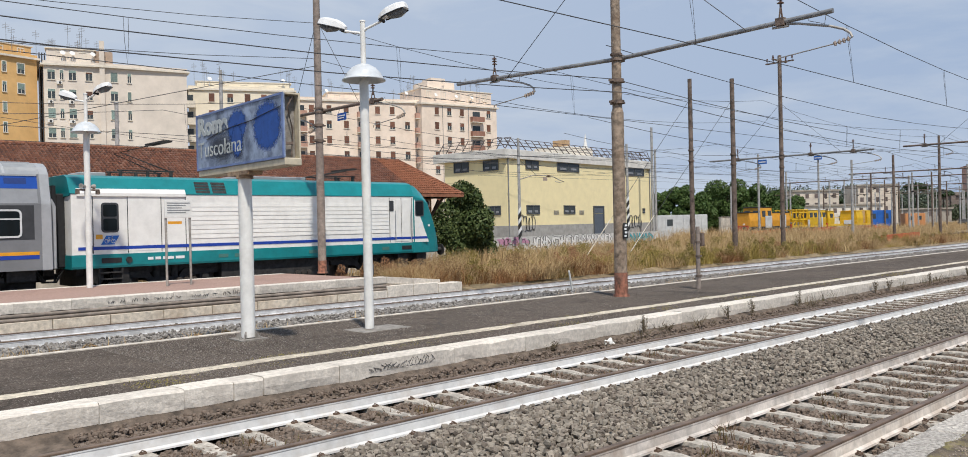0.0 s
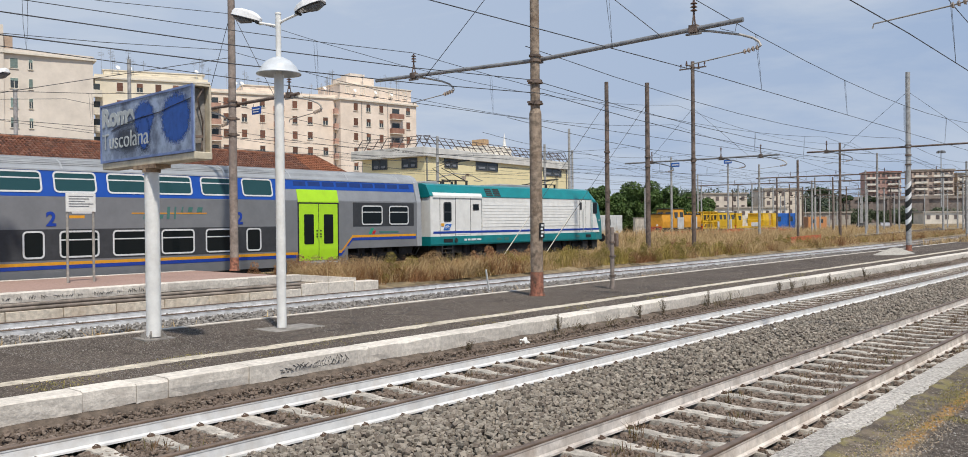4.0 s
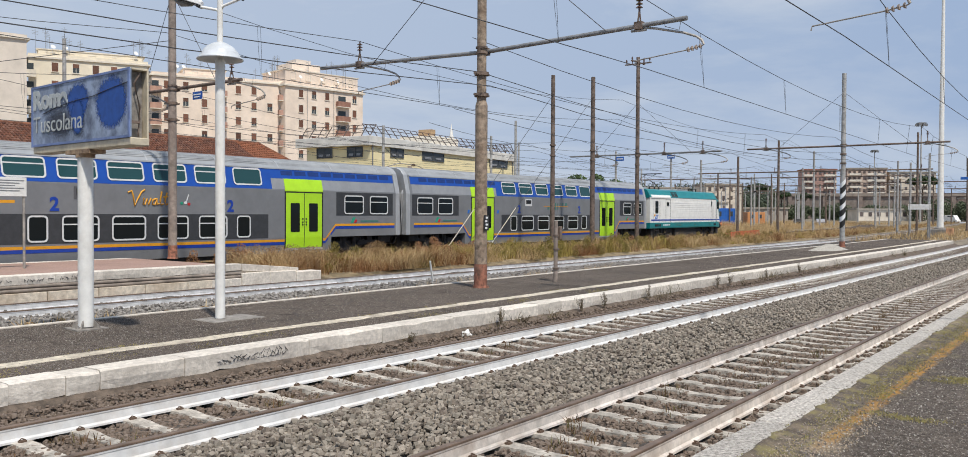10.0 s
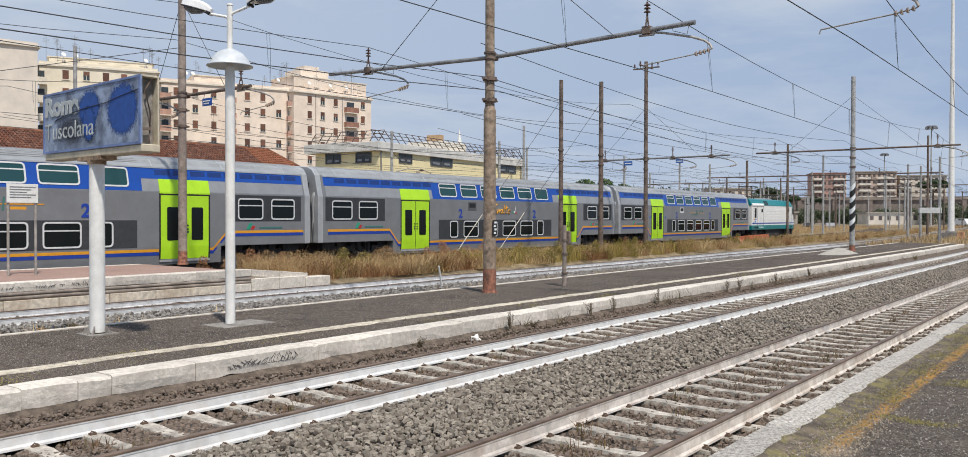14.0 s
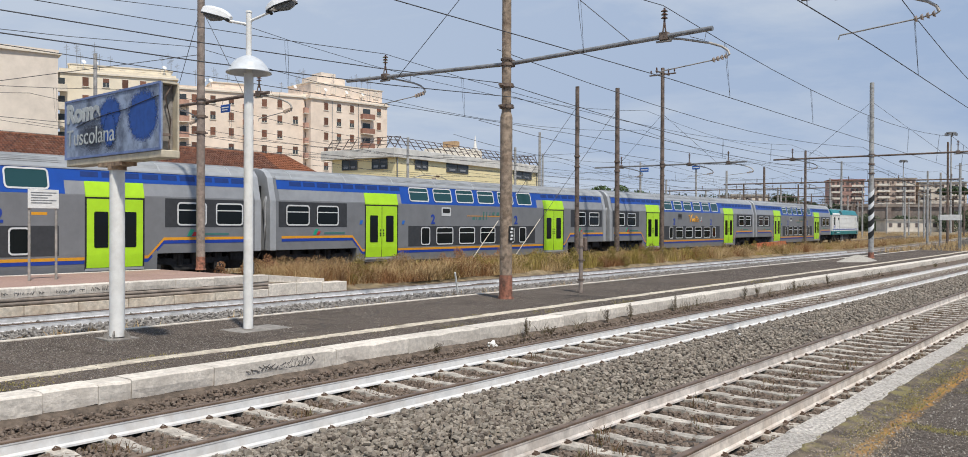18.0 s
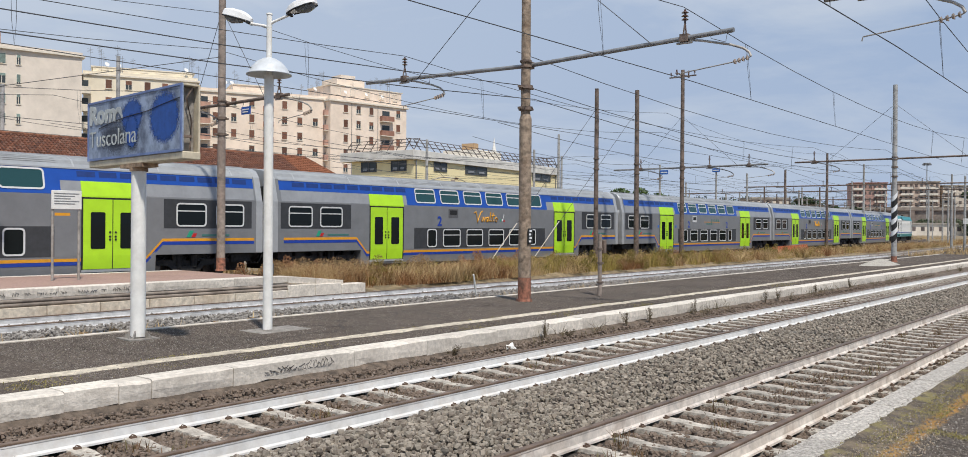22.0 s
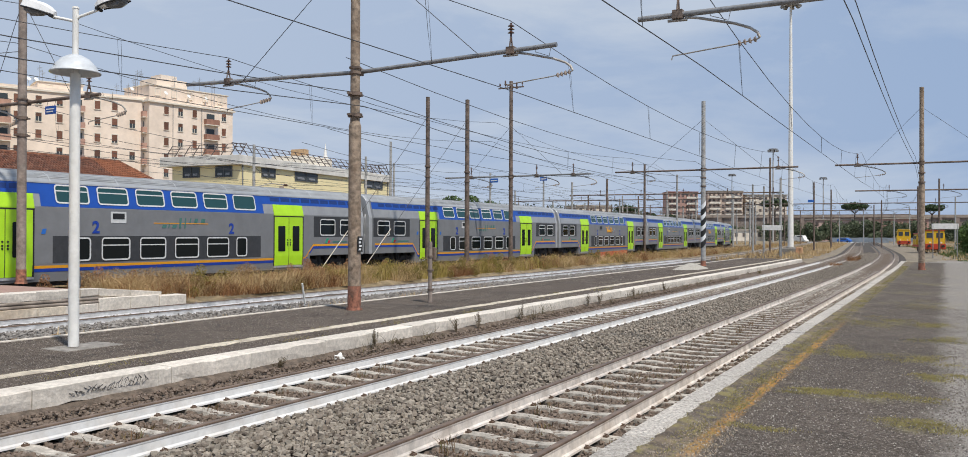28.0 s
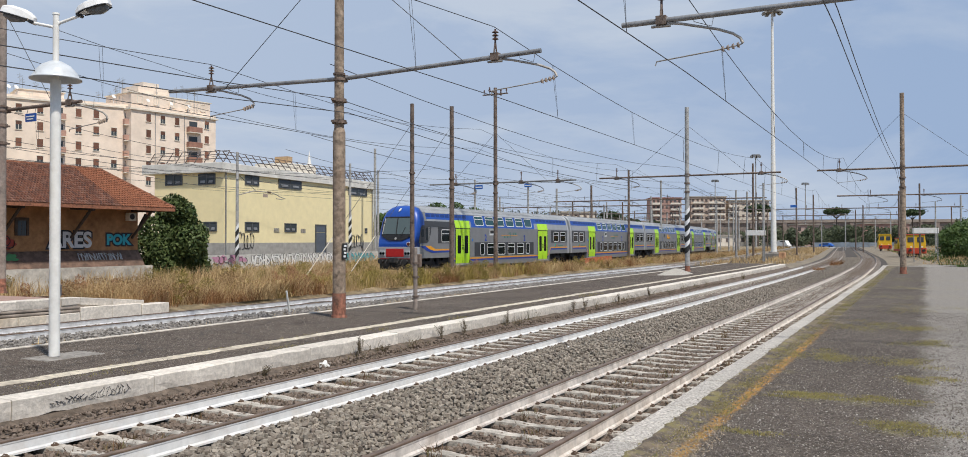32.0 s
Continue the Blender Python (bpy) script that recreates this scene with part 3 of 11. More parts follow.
for x in xs:
    R.append([(x, y + bend(x), TOP + 0.006 * noise.noise(Vector((x * 0.6, y * 0.9, 3)))) for y in np.linspace(KERB_Y + 0.42, FAR_Y - 0.16, 11)])
loft(bm, R, False)
part("asphalt", bm, M_asphalt, isl, "dark patched asphalt")
bm = bmesh.new()
rr = random.Random(3)
x = X0
kerb_shapes = []


def kerb_mesh(length, seed, depth=0.245):
    """A worn kerb stone: chipped upper arris, ragged foot."""
    q = random.Random(seed)
    b2 = bmesh.new()
    n = max(3, round(length / 0.28))
    rings = []
    for i in range(n + 1):
        x = 0.004 + (length - 0.008) * i / n
        chip = 0.010 + (0.022 * q.random() ** 3)
        f = q.uniform(-.002, .002)
        rings.append([(x, 0.40, -depth), (x, 0.40, 0.0), (x, 0.05, q.uniform(-.002, .004)), (x, chip + f, -0.004), (x, f, -chip * 1.2), (x, f + q.uniform(-.004, .006), -depth * 0.55), (x, f + q.uniform(0, .02), -depth + q.uniform(-.03, .015))])
    loft(b2, rings)
    finish(b2)
    return mesh_of("kerb_stone", b2, M_kerb)


for k in range(4):
    kerb_shapes.append(kerb_mesh(1.25, 40 + k, 0.24))
bm.free()
JOINTS = [2.1, 3.36, 4.36, 5.01, 5.43, 6.6, 8.53, 8.77, 10.39, 12.29]
x = JOINTS[0]
while x > X0:
    x -= rr.uniform(1.0, 2.0)
    JOINTS.insert(0, x)
while JOINTS[-1] < PLAT_END - 2:
    JOINTS.append(JOINTS[-1] + rr.uniform(0.9, 2.1))
for k, (xa, xb) in enumerate(zip(JOINTS, JOINTS[1:])):
    again("kerb_stone", kerb_mesh(xb - xa, k), isl, pose(xa, KERB_Y + bend(xa) + rr.uniform(-.008, .008), TOP + 0.010 + rr.uniform(-.006, .006), 0, 0, math.degrees(heading((xa + xb) / 2))))
bm = bmesh.new()
sweep(bm, [(FAR_Y - 0.17, TOP - 0.3), (FAR_Y, TOP - 0.3), (FAR_Y, TOP + 0.015), (FAR_Y - 0.17, TOP + 0.015)], X0, PLAT_END)
part("edge_stone", bm, M_paleline, isl, "pale stone edge")
bm = bmesh.new()
R = []
for x in [X0 + 0.16 * i for i in range(int((46 - X0) / 0.16))] + list(np.arange(46, PLAT_END + .1, 2.0)):
    lo, hi = (0.06 * noise.noise(Vector((x * 0.7, k, 2))) + 0.06 * noise.noise(Vector((x * 2.9, k, 8))) for k in (1, 5))
    R.append([(x, 7.55 + lo + bend(x), TOP + 0.004), (x, 7.57 + lo + bend(x), TOP + 0.013), (x, 7.83 + hi + bend(x), TOP + 0.013), (x, 7.85 + hi + bend(x), TOP + 0.004)])
loft(bm, R, False)
part("safety_line", bm, M_line, isl, "worn pale yellow safety line")
# cracks wandering through the asphalt
M_crack = mat("crack_dirt", (0.05, 0.042, 0.036), 0.95, var=0.2, scale=-20)
rc = random.Random(11)
for cx, cy, ang, n in ((8.6, 8.3, 20, 34), (9.6, 10.2, -15, 30), (10.6, 8.9, 75, 16), (12.0, 9.6, 5, 40), (13.2, 8.4, 60, 22), (15.0, 10.4, -10, 44), (18.5, 8.6, 15, 50), (22.0, 10.3, -20, 46), (27.0, 8.8, 10, 60), (11.2, 10.6, -65, 16)):
    bm = bmesh.new()
    R = []
    x, y, a = cx, cy, radians(ang)
    for i in range(n):
        a += rc.uniform(-0.5, 0.5) + 0.12 * (radians(ang) - a)
        x, y = x + 0.09 * math.cos(a), y + 0.09 * math.sin(a)
        if not 8.0 < y < 11.05:
            break
        w = 0.019 * (0.4 + rc.random()) * min(1, (n - i) / 8)
        z = TOP + 0.0045 + 0.006 * noise.noise(Vector((x * 0.6, y * 0.9, 3)))
        R.append([(x + w * math.sin(a), y - w * math.cos(a) + bend(x), z), (x - w * math.sin(a), y + w * math.cos(a) + bend(x), z)])
    loft(bm, R, False)
    part("crack", bm, M_crack, isl, "dark crack in the asphalt")
# slab at the lamp and a sandy heap near the platform's end
M_slab = mat("pale_slab", (0.27, 0.25, 0.225), 0.9, var=0.2, scale=8, bump=0.3, stain=0.6, stain_scale=2.5, stain_col=(0.15, 0.13, 0.11))
bm = bmesh.new()
box(bm, 9.0, 10.1, 9.16, 9.86, TOP - 0.05, TOP + 0.012)
solid("concrete_slab", bm, M_slab, "pale concrete slab at the foot of a lamp post", "slab", kind="structure", bevel=0.01)
bm = bmesh.new()
rings = []
for r, z in ((1.75, -0.03), (1.3, 0.08), (0.8, 0.2), (0.35, 0.3), (0.08, 0.33)):
    rings.append([(48.9 + 1.35 * r * math.cos(a) * (1 + 0.12 * math.sin(3 * a)), 9.4 + 0.55 * r * math.sin(a) * (1 + .1 * math.cos(2 * a)), TOP + z) for a in np.linspace(0, 2 * math.pi, 25)[:-1]])
loft(bm, rings)
solid("rubble_mound", bm, mat("pale_gravel", (0.42, 0.39, 0.34), 0.95, var=0.25, scale=20, bump=0.9, bscale=40), "small mound of pale gravel on the platform", "rubble mound")
# graffiti strokes on the kerb
M_ink = mat("black_spray", (0.03, 0.03, 0.035), 0.8, var=0.05)
bm = bmesh.new()
for i in range(17):
    x = 7.12 + 0.07 * i + rr.uniform(-.015, .015)
    h = rr.uniform(0.05, 0.12) * (1.3 if i > 9 else 0.9)
    pts = [(x + 0.06 * j / 5 + 0.035 * math.sin(j * 2.1 + i), KERB_Y - 0.010, TOP - 0.16 + h * (0.5 - 0.5 * math.cos(j * 1.3 + i * .7))) for j in range(6)]
    tube(bm, pts, 0.0035, 4)
part("graffiti", bm, M_ink, isl, "thin black spray scribble")

# ---- the platform underfoot ----
EDGE = -0.78
def platform_wear(n, l, place, noise_of, mix, out):
    """Sandy soil and moss along the edge, moss in cracks that run across, a pale gravelled strip, a faded orange line."""
    sep = n.new("ShaderNodeSeparateXYZ")
    l.new(place, sep.inputs[0])

    def op(kind, a, b):
        q = n.new("ShaderNodeMath")
        q.operation, q.use_clamp = kind, False
        for i, v in enumerate((a, b)):
            if isinstance(v, (int, float)):
                q.inputs[i].default_value = v
            else:
                l.new(v, q.inputs[i])
        return q.outputs[0]

    def ramp(v, lo, hi, a=0.0, b=1.0):
        r = n.new("ShaderNodeMapRange")
        for i, w in zip((1, 2, 3, 4), (lo, hi, a, b)):
            r.inputs[i].default_value = w
        l.new(v, r.inputs[0])
        return r.outputs[0]

    def wobble(axis, scale, amount):
        z = n.new("ShaderNodeTexNoise")
        z.inputs["Scale"].default_value, z.inputs["Detail"].default_value, z.inputs["Roughness"].default_value = scale, 7.0, 0.65
        l.new(place, z.inputs["Vector"])
        return op("ADD", sep.outputs[axis], op("MULTIPLY", op("SUBTRACT", z.outputs[0], 0.5), amount))

    def strip(v, centre, half, soft):
        return ramp(op("ABSOLUTE", op("SUBTRACT", v, centre), 0.0), half, half + soft, 1.0, 0.0)

    y1 = wobble("Y", 1.3, 1.1)
    soil = op("MULTIPLY", ramp(y1, -1.62, -1.15), noise_of(3.0, 9.0, 0.42, 0.62, 0.8))
    out = mix(soil, out, (0.215, 0.17, 0.12))
    edge = op("MULTIPLY", ramp(y1, -1.75, -1.25), noise_of(3.4, 10.0, 0.50, 0.60, 0.8))
    out = mix(edge, out, (0.225, 0.195, 0.08))
    sand = op("MULTIPLY", ramp(y1, -1.85, -1.5), noise_of(1.1, 8.0, 0.55, 0.66, 0.7))
    out = mix(sand, out, (0.36, 0.29, 0.215))
    x1 = wobble("X", 1.5, 0.9)
    for centre, half, y0, top in ((9.95, 0.10, -3.0, 0.8), (11.4, 0.10, -2.0, 0.75), (13.2, 0.05, -3.2, 0.5), (15.4, 0.22, -1.7, 0.8), (18.0, 0.12, -3.2, 0.6), (21.2, 0.35, -1.6, 0.75), (27.5, 0.5, -2.0, 0.6), (33.0, 0.8, -1.8, 0.7), (39.0, 0.9, -2.2, 0.7), (47.0, 1.4, -1.9, 0.7), (57.0, 1.8, -2.0, 0.7)):
        m = op("MULTIPLY", strip(x1, centre, half * 1.3, 0.34), op("MULTIPLY", noise_of(2.6, 9.0, 0.49, 0.64, top), noise_of(0.75, 3.0, 0.40, 0.52, 1.0)))
        out = mix(op("MULTIPLY", m, ramp(y1, y0 - 0.1, y0 + 0.3, 1.0, 0.0)), out, (0.225, 0.20, 0.075))
    y2 = wobble("Y", 0.8, 0.9)
    pale = op("MULTIPLY", ramp(y2, -3.66, -3.36, 1.0, 0.0), noise_of(38.0, 4.0, 0.36, 0.56, 0.9))
    out = mix(pale, out, (0.31, 0.288, 0.26))
    y3 = wobble("Y", 6.0, 0.16)
    line = op("MULTIPLY", strip(y3, -1.53, 0.04, 0.06), op("MULTIPLY", ramp(sep.outputs["X"], 7.2, 7.8), ramp(sep.outputs["X"], 17.0, 22.0, 1.0, 0.0)))
    return mix(op("MULTIPLY", line, noise_of(4.5, 8.0, 0.30, 0.56, 0.9)), out, (0.40, 0.215, 0.055))


M_moss = asphalt_mat("platform_near_asphalt", (0.122, 0.100, 0.083), (0.43, 0.385, 0.335), None, 0.0, 4.0, 0.15, platform_wear)
M_edgeconc = mat("whitish_edge_concrete", (0.52, 0.48, 0.43), 0.9, var=0.3, scale=-30, bump=1.0, bscale=55, stain=0.6, stain_scale=9.0, stain_col=(0.27, 0.235, 0.195), rnd=0.15)
NEAR_END = 71.0
bm = bmesh.new()
sweep(bm, [(-40, -0.6), (EDGE + 0.02, -0.6), (EDGE + 0.02, TOP - 0.05), (-40, TOP - 0.05)], X0, NEAR_END)
near = solid("platform_near", bm, M_oldconc, "low asphalt platform with a whitish edge", "platform", kind="structure")
bm = bmesh.new()
R = []
for x in sorted(list(xs) + [4 + 0.12 * i for i in range(170)]):
    if x < NEAR_END:
        rag = 0.035 * noise.noise(Vector((x * 1.7, 0, 3))) + 0.05 * noise.noise(Vector((x * 6.1, 0, 7)))
        R.append([(x, y + bend(x), TOP + 0.006 * noise.noise(Vector((x * 0.6, y * 0.9, 9)))) for y in np.linspace(-14, EDGE - 0.5, 20)] + [(x, EDGE - 0.34 + rag + bend(x), TOP + 0.022), (x, EDGE - 0.31 + rag + bend(x), TOP + 0.006)])
loft(bm, R, False)
part("asphalt", bm, M_moss, near, "dark asphalt with thin weeds")
x = X0
edge_shapes = []
for k in range(3):
    b2 = bmesh.new()
    box(b2, 0.003, 1.997, -0.42, 0.0, -0.45, 0.0)
    for v in b2.verts:
        v.co += Vector((0, rr.uniform(-.02, .012), rr.uniform(-.012, .004)))
    finish(b2, 0.02)
    edge_shapes.append(mesh_of("edge_slab", b2, M_edgeconc))
while x < NEAR_END:
    again("edge_slab", edge_shapes[rr.randrange(3)], near, pose(x, EDGE + bend(x), TOP + 0.012, 0, 0, math.degrees(heading(x))))
    x += 2.0


# ---- low weeds and dry grass ----
def blades(name, spots, h0, h1, width, material, label, lean=0.32, category="grass"):
    """Thin bent blades, two triangles and a tip each."""
    n = len(spots)
    a = rng.uniform(0, 6.283, n)
    h = (h0 + (h1 - h0) * rng.uniform(0, 1, n) ** 1.3) * spots[:, 3]
    lx, ly = rng.normal(0, lean, n) * h, rng.normal(0, lean, n) * h
    w = width * rng.uniform(0.6, 1.4, n)
    dx, dy = np.cos(a) * w, np.sin(a) * w
    x, y, z = spots[:, 0], spots[:, 1], spots[:, 2]
    v = np.empty((n, 5, 3))
    v[:, 0] = np.stack((x - dx, y - dy, z), 1)
    v[:, 1] = np.stack((x + dx, y + dy, z), 1)
    v[:, 2] = np.stack((x + lx * .4 + dx * .8, y + ly * .4 + dy * .8, z + h * .6), 1)
    v[:, 3] = np.stack((x + lx * .4 - dx * .8, y + ly * .4 - dy * .8, z + h * .6), 1)
    v[:, 4] = np.stack((x + lx, y + ly, z + h), 1)
    base = 5 * np.arange(n)
    quad = np.stack((base, base + 1, base + 2, base + 3), 1)
    tri = np.stack((base + 3, base + 2, base + 4), 1)
    loops = np.concatenate((quad.ravel(), tri.ravel())).astype(np.int32)
    me = bpy.data.meshes.new(name)
    me.vertices.add(5 * n)
    me.vertices.foreach_set("co", v.astype(np.float32).ravel())
    me.loops.add(len(loops))
    me.loops.foreach_set("vertex_index", loops)
    me.polygons.add(2 * n)
    me.polygons.foreach_set("loop_start", np.concatenate((np.arange(0, 4 * n, 4), 4 * n + np.arange(0, 3 * n, 3))).astype(np.int32))
    me.update()
    me.validate()
    me.materials.append(material)
    return tagged(new(name, me), label, category, kind="stuff")


def clumped(n, x0, x1, y0, y1, z, clumps, spread, seed=0, power=1.6):
    """Spots in clumps, thinner with distance."""
    r = np.random.default_rng(seed)
    cx = x0 + (x1 - x0) * r.uniform(0, 1, clumps) ** power
    cy = r.uniform(y0, y1, clumps)
    i = r.integers(0, clumps, n)
    x = np.clip(cx[i] + r.normal(0, spread, n), x0, x1)
    y = np.clip(cy[i] + r.normal(0, spread * 0.6, n), y0, y1)
    return np.stack((x, y + np.array([bend(t) for t in x]), np.full(n, z), r.uniform(0.28, 1.2, clumps)[i]), 1)


def moss_patch(n, cx, cy, sx, sy):
    """Spots of a moss patch, thick in the middle and thin at its uneven rim."""
    r = np.random.default_rng(int(cx * 100 - cy * 10))
    k = r.integers(0, 7, n)
    ox, oy = r.normal(0, sx, 7), r.normal(0, sy, 7)
    return np.stack((cx + 1.7 * ox[k] + r.normal(0, sx * 0.9, n), cy + oy[k] + r.normal(0, sy * 0.45, n), np.full(n, TOP), r.uniform(0.4, 1.2, n)), 1)


M_dry = island_mat("dry_grass", [(0.37, 0.235, 0.11), (0.54, 0.39, 0.205), (0.20, 0.125, 0.065), (0.47, 0.325, 0.16), (0.66, 0.53, 0.33), (0.30, 0.185, 0.09), (0.58, 0.44, 0.24)])
M_weed = island_mat("green_weed", [(0.24, 0.19, 0.045), (0.34, 0.27, 0.075), (0.17, 0.14, 0.035), (0.42, 0.31, 0.10)])
M_lowmoss = island_mat("platform_weed", [(0.21, 0.205, 0.07), (0.29, 0.26, 0.10), (0.155, 0.16, 0.055), (0.33, 0.26, 0.115)])
mid_grass = np.concatenate((clumped(110000, 18.3, 120, 18.3, 23.2, 0.0, 620, 0.30, 1), clumped(42000, 18.6, 32, 18.4, 23.3, 0.0, 150, 0.24, 2), clumped(34000, 60, 260, 18.0, 22.9, 0.0, 900, 0.9, 8, 1.0)))
near_rail = mid_grass[:, 1] - np.array([bend(q) for q in mid_grass[:, 0]])
mid_grass[:, 3] *= np.where(near_rail > 21.4, 0.5, 1.0)
M_dry_rust = island_mat("rusty_dry_grass", [(0.26, 0.125, 0.05), (0.36, 0.20, 0.085), (0.16, 0.075, 0.035), (0.42, 0.27, 0.13), (0.22, 0.10, 0.045)])
M_dry_olive = island_mat("olive_dry_grass", [(0.26, 0.185, 0.055), (0.35, 0.25, 0.085), (0.16, 0.12, 0.04), (0.42, 0.31, 0.13), (0.21, 0.16, 0.05)])
kind_of = np.modf(mid_grass[:, 3] * 37.0)[0]
blades("dry_grass", mid_grass[kind_of < 0.58], 0.12, 0.9, 0.006, M_dry, "tall straw-coloured dry grass between the tracks", 0.5)
blades("dry_grass", mid_grass[(kind_of >= 0.58) & (kind_of < 0.87)], 0.12, 0.8, 0.006, M_dry_rust, "rusty brown dry grass between the tracks", 0.55)
blades("dry_grass", mid_grass[kind_of >= 0.87], 0.12, 0.7, 0.007, M_dry_olive, "olive dry grass between the tracks", 0.55)
blades("dry_weeds", np.concatenate((clumped(260, 66, 71, 3.2, 3.9, -0.1, 2, 0.4, 62, 1.0), clumped(420, 79, 86, 2.8, 3.9, -0.1, 3, 0.5, 63, 1.0))), 0.1, 0.5, 0.012, M_dry_rust, "dry weed tufts in the ballast past the platform end", 0.55)
blades("green_weeds", np.concatenate((clumped(9000, 29, 50, 18.9, 21.4, 0.0, 40, 0.35, 3), clumped(5000, 22, 90, 18.6, 22.5, 0.0, 60, 0.35, 4))), 0.2, 0.85, 0.010, M_weed, "yellowish green weeds among dry grass")
blades("dry_grass", np.concatenate((clumped(90000, 12, 110, 28.0, 37, -0.05, 1200, 0.6, 5, 1.0), clumped(50000, 40, 220, 30, 58, -0.05, 900, 1.2, 6, 1.0))), 0.25, 1.05, 0.010, M_dry, "dry grass in front of the sheds")
blades("dry_grass", clumped(26000, 56, 110, 34, 46, -0.05, 260, 1.1, 15, 1.0), 0.4, 1.5, 0.014, M_dry, "tall dry grass before the parked machines")
blades("dry_grass", clumped(2200, 4, 30, 12.0, 13.2, -0.15, 60, 0.3, 9), 0.08, 0.35, 0.008, M_dry, "small dry tufts in the ballast")
blades("dry_grass", np.concatenate((clumped(12000, 84, 330, -30, -4, 0.0, 400, 1.0, 10, 1.0), clumped(14000, 76, 260, 7.5, 15, -0.1, 500, 0.8, 12, 1.0))), 0.15, 0.6, 0.02, M_dry, "dry grass past the platform ends")
# thin growth along the kerb foot and between sleepers
blades("kerb_weeds", np.concatenate((clumped(700, 6, 40, 6.15, 6.4, -0.19, 40, 0.06, 21, 1.0), clumped(1000, 11, 60, 6.15, 6.4, -0.13, 30, 0.09, 22, 1.0))), 0.06, 0.46, 0.0045, island_mat("brown_weed", [(0.10, 0.075, 0.045), (0.17, 0.13, 0.07), (0.08, 0.085, 0.035)]), "brownish weeds along the foot of the kerb", 0.55)
blades("sleeper_weeds", np.concatenate((clumped(2400, 3, 30, 0.1, 1.4, -0.21, 70, 0.09, 23, 1.2), clumped(2000, 3, 30, 4.0, 5.35, -0.21, 60, 0.09, 24, 1.2), clumped(2600, 4, 40, -0.72, -0.2, -0.2, 60, 0.14, 25, 1.2))), 0.03, 0.15, 0.005, island_mat("red_brown_weed", [(0.12, 0.07, 0.045), (0.18, 0.11, 0.06), (0.13, 0.12, 0.05)]), "small reddish weeds between the sleepers")
blades("platform_weeds", np.concatenate((clumped(30000, 5, 60, -1.55, -1.1, TOP, 300, 0.16, 26, 1.3), *[moss_patch(*q) for q in ((2600, 9.95, -3.4, 0.10, 0.22), (1900, 11.35, -2.5, 0.07, 0.30), (1300, 11.5, -3.2, 0.06, 0.2), (1600, 11.55, -2.25, 0.05, 0.2), (2600, 15.3, -2.1, 0.2, 0.22), (1800, 15.2, -3.2, 0.16, 0.3), (2000, 13.3, -3.55, 0.1, 0.2), (1600, 17.9, -3.6, 0.2, 0.25), (2400, 20.9, -3.3, 0.3, 0.35), (1500, 21.2, -2.2, 0.25, 0.3), (900, 9.0, -1.9, 0.05, 0.2), (1500, 27.0, -3.0, 0.5, 0.5))])), 0.008, 0.03, 0.0035, M_lowmoss, "thin yellow-green moss and grass in the asphalt", 0.8)
blades("platform_weeds", np.concatenate((clumped(1500, 4, 30, 6.9, 7.6, TOP, 22, 0.25, 29, 1.2), clumped(500, 5, 30, 7.6, 8.0, TOP, 10, 0.2, 30, 1.2))), 0.01, 0.03, 0.007, M_lowmoss, "thin moss beside the safety line", 0.8)
# loose grit on the platform underfoot
M_grit = island_mat("platform_grit", [(0.10, 0.088, 0.078), (0.30, 0.27, 0.24), (0.16, 0.14, 0.125), (0.50, 0.47, 0.43), (0.2, 0.17, 0.14)])
stones("platform_grit", scatter(26000, 5.5, 26, -4.6, -1.05, TOP + 0.004, 0.004), 0.004, 0.011, M_grit, "loose grit on the worn asphalt")
stones("platform_grit", scatter(1500, 5.5, 14, -4.6, -1.2, TOP + 0.004, 0.002), 0.004, 0.009, island_mat("pale_grit", [(0.42, 0.39, 0.35), (0.55, 0.52, 0.47), (0.32, 0.28, 0.24)]), "pale chippings lying on the worn asphalt")
stones("platform_grit", scatter(16000, 5, 26, 6.9, 11.1, TOP + 0.004, 0.004), 0.005, 0.012, M_grit, "loose grit on the island platform")
stones("platform_grit", scatter(2600, 5.5, 9.0, -1.75, -1.15, TOP + 0.003, 0.004), 0.004, 0.009, island_mat("sandy_grit", [(0.28, 0.215, 0.15), (0.45, 0.375, 0.285), (0.2, 0.15, 0.105)]), "sandy grit near the platform edge")
# litter
bm = bmesh.new()
bmesh.ops.create_icosphere(bm, subdivisions=2, radius=0.09)
for v in bm.verts:
    v.co *= 1 + 0.5 * noise.noise(v.co * 18)
    v.co.z *= 1.1
solid("crumpled_paper", bm, M_white, "crumpled white paper at the foot of the kerb", "litter", m=pose(12.4, 6.2, -0.1))
bm = bmesh.new()
box(bm, -0.12, 0.12, -0.07, 0.07, 0, 0.02)
for v in bm.verts:
    v.co.z += 0.05 * noise.noise(v.co * 20)
solid("paper_scrap", bm, M_white, "flat white scrap on the ballast", "litter", m=pose(16.6, 3.05, -0.06, 8, 5, 30))

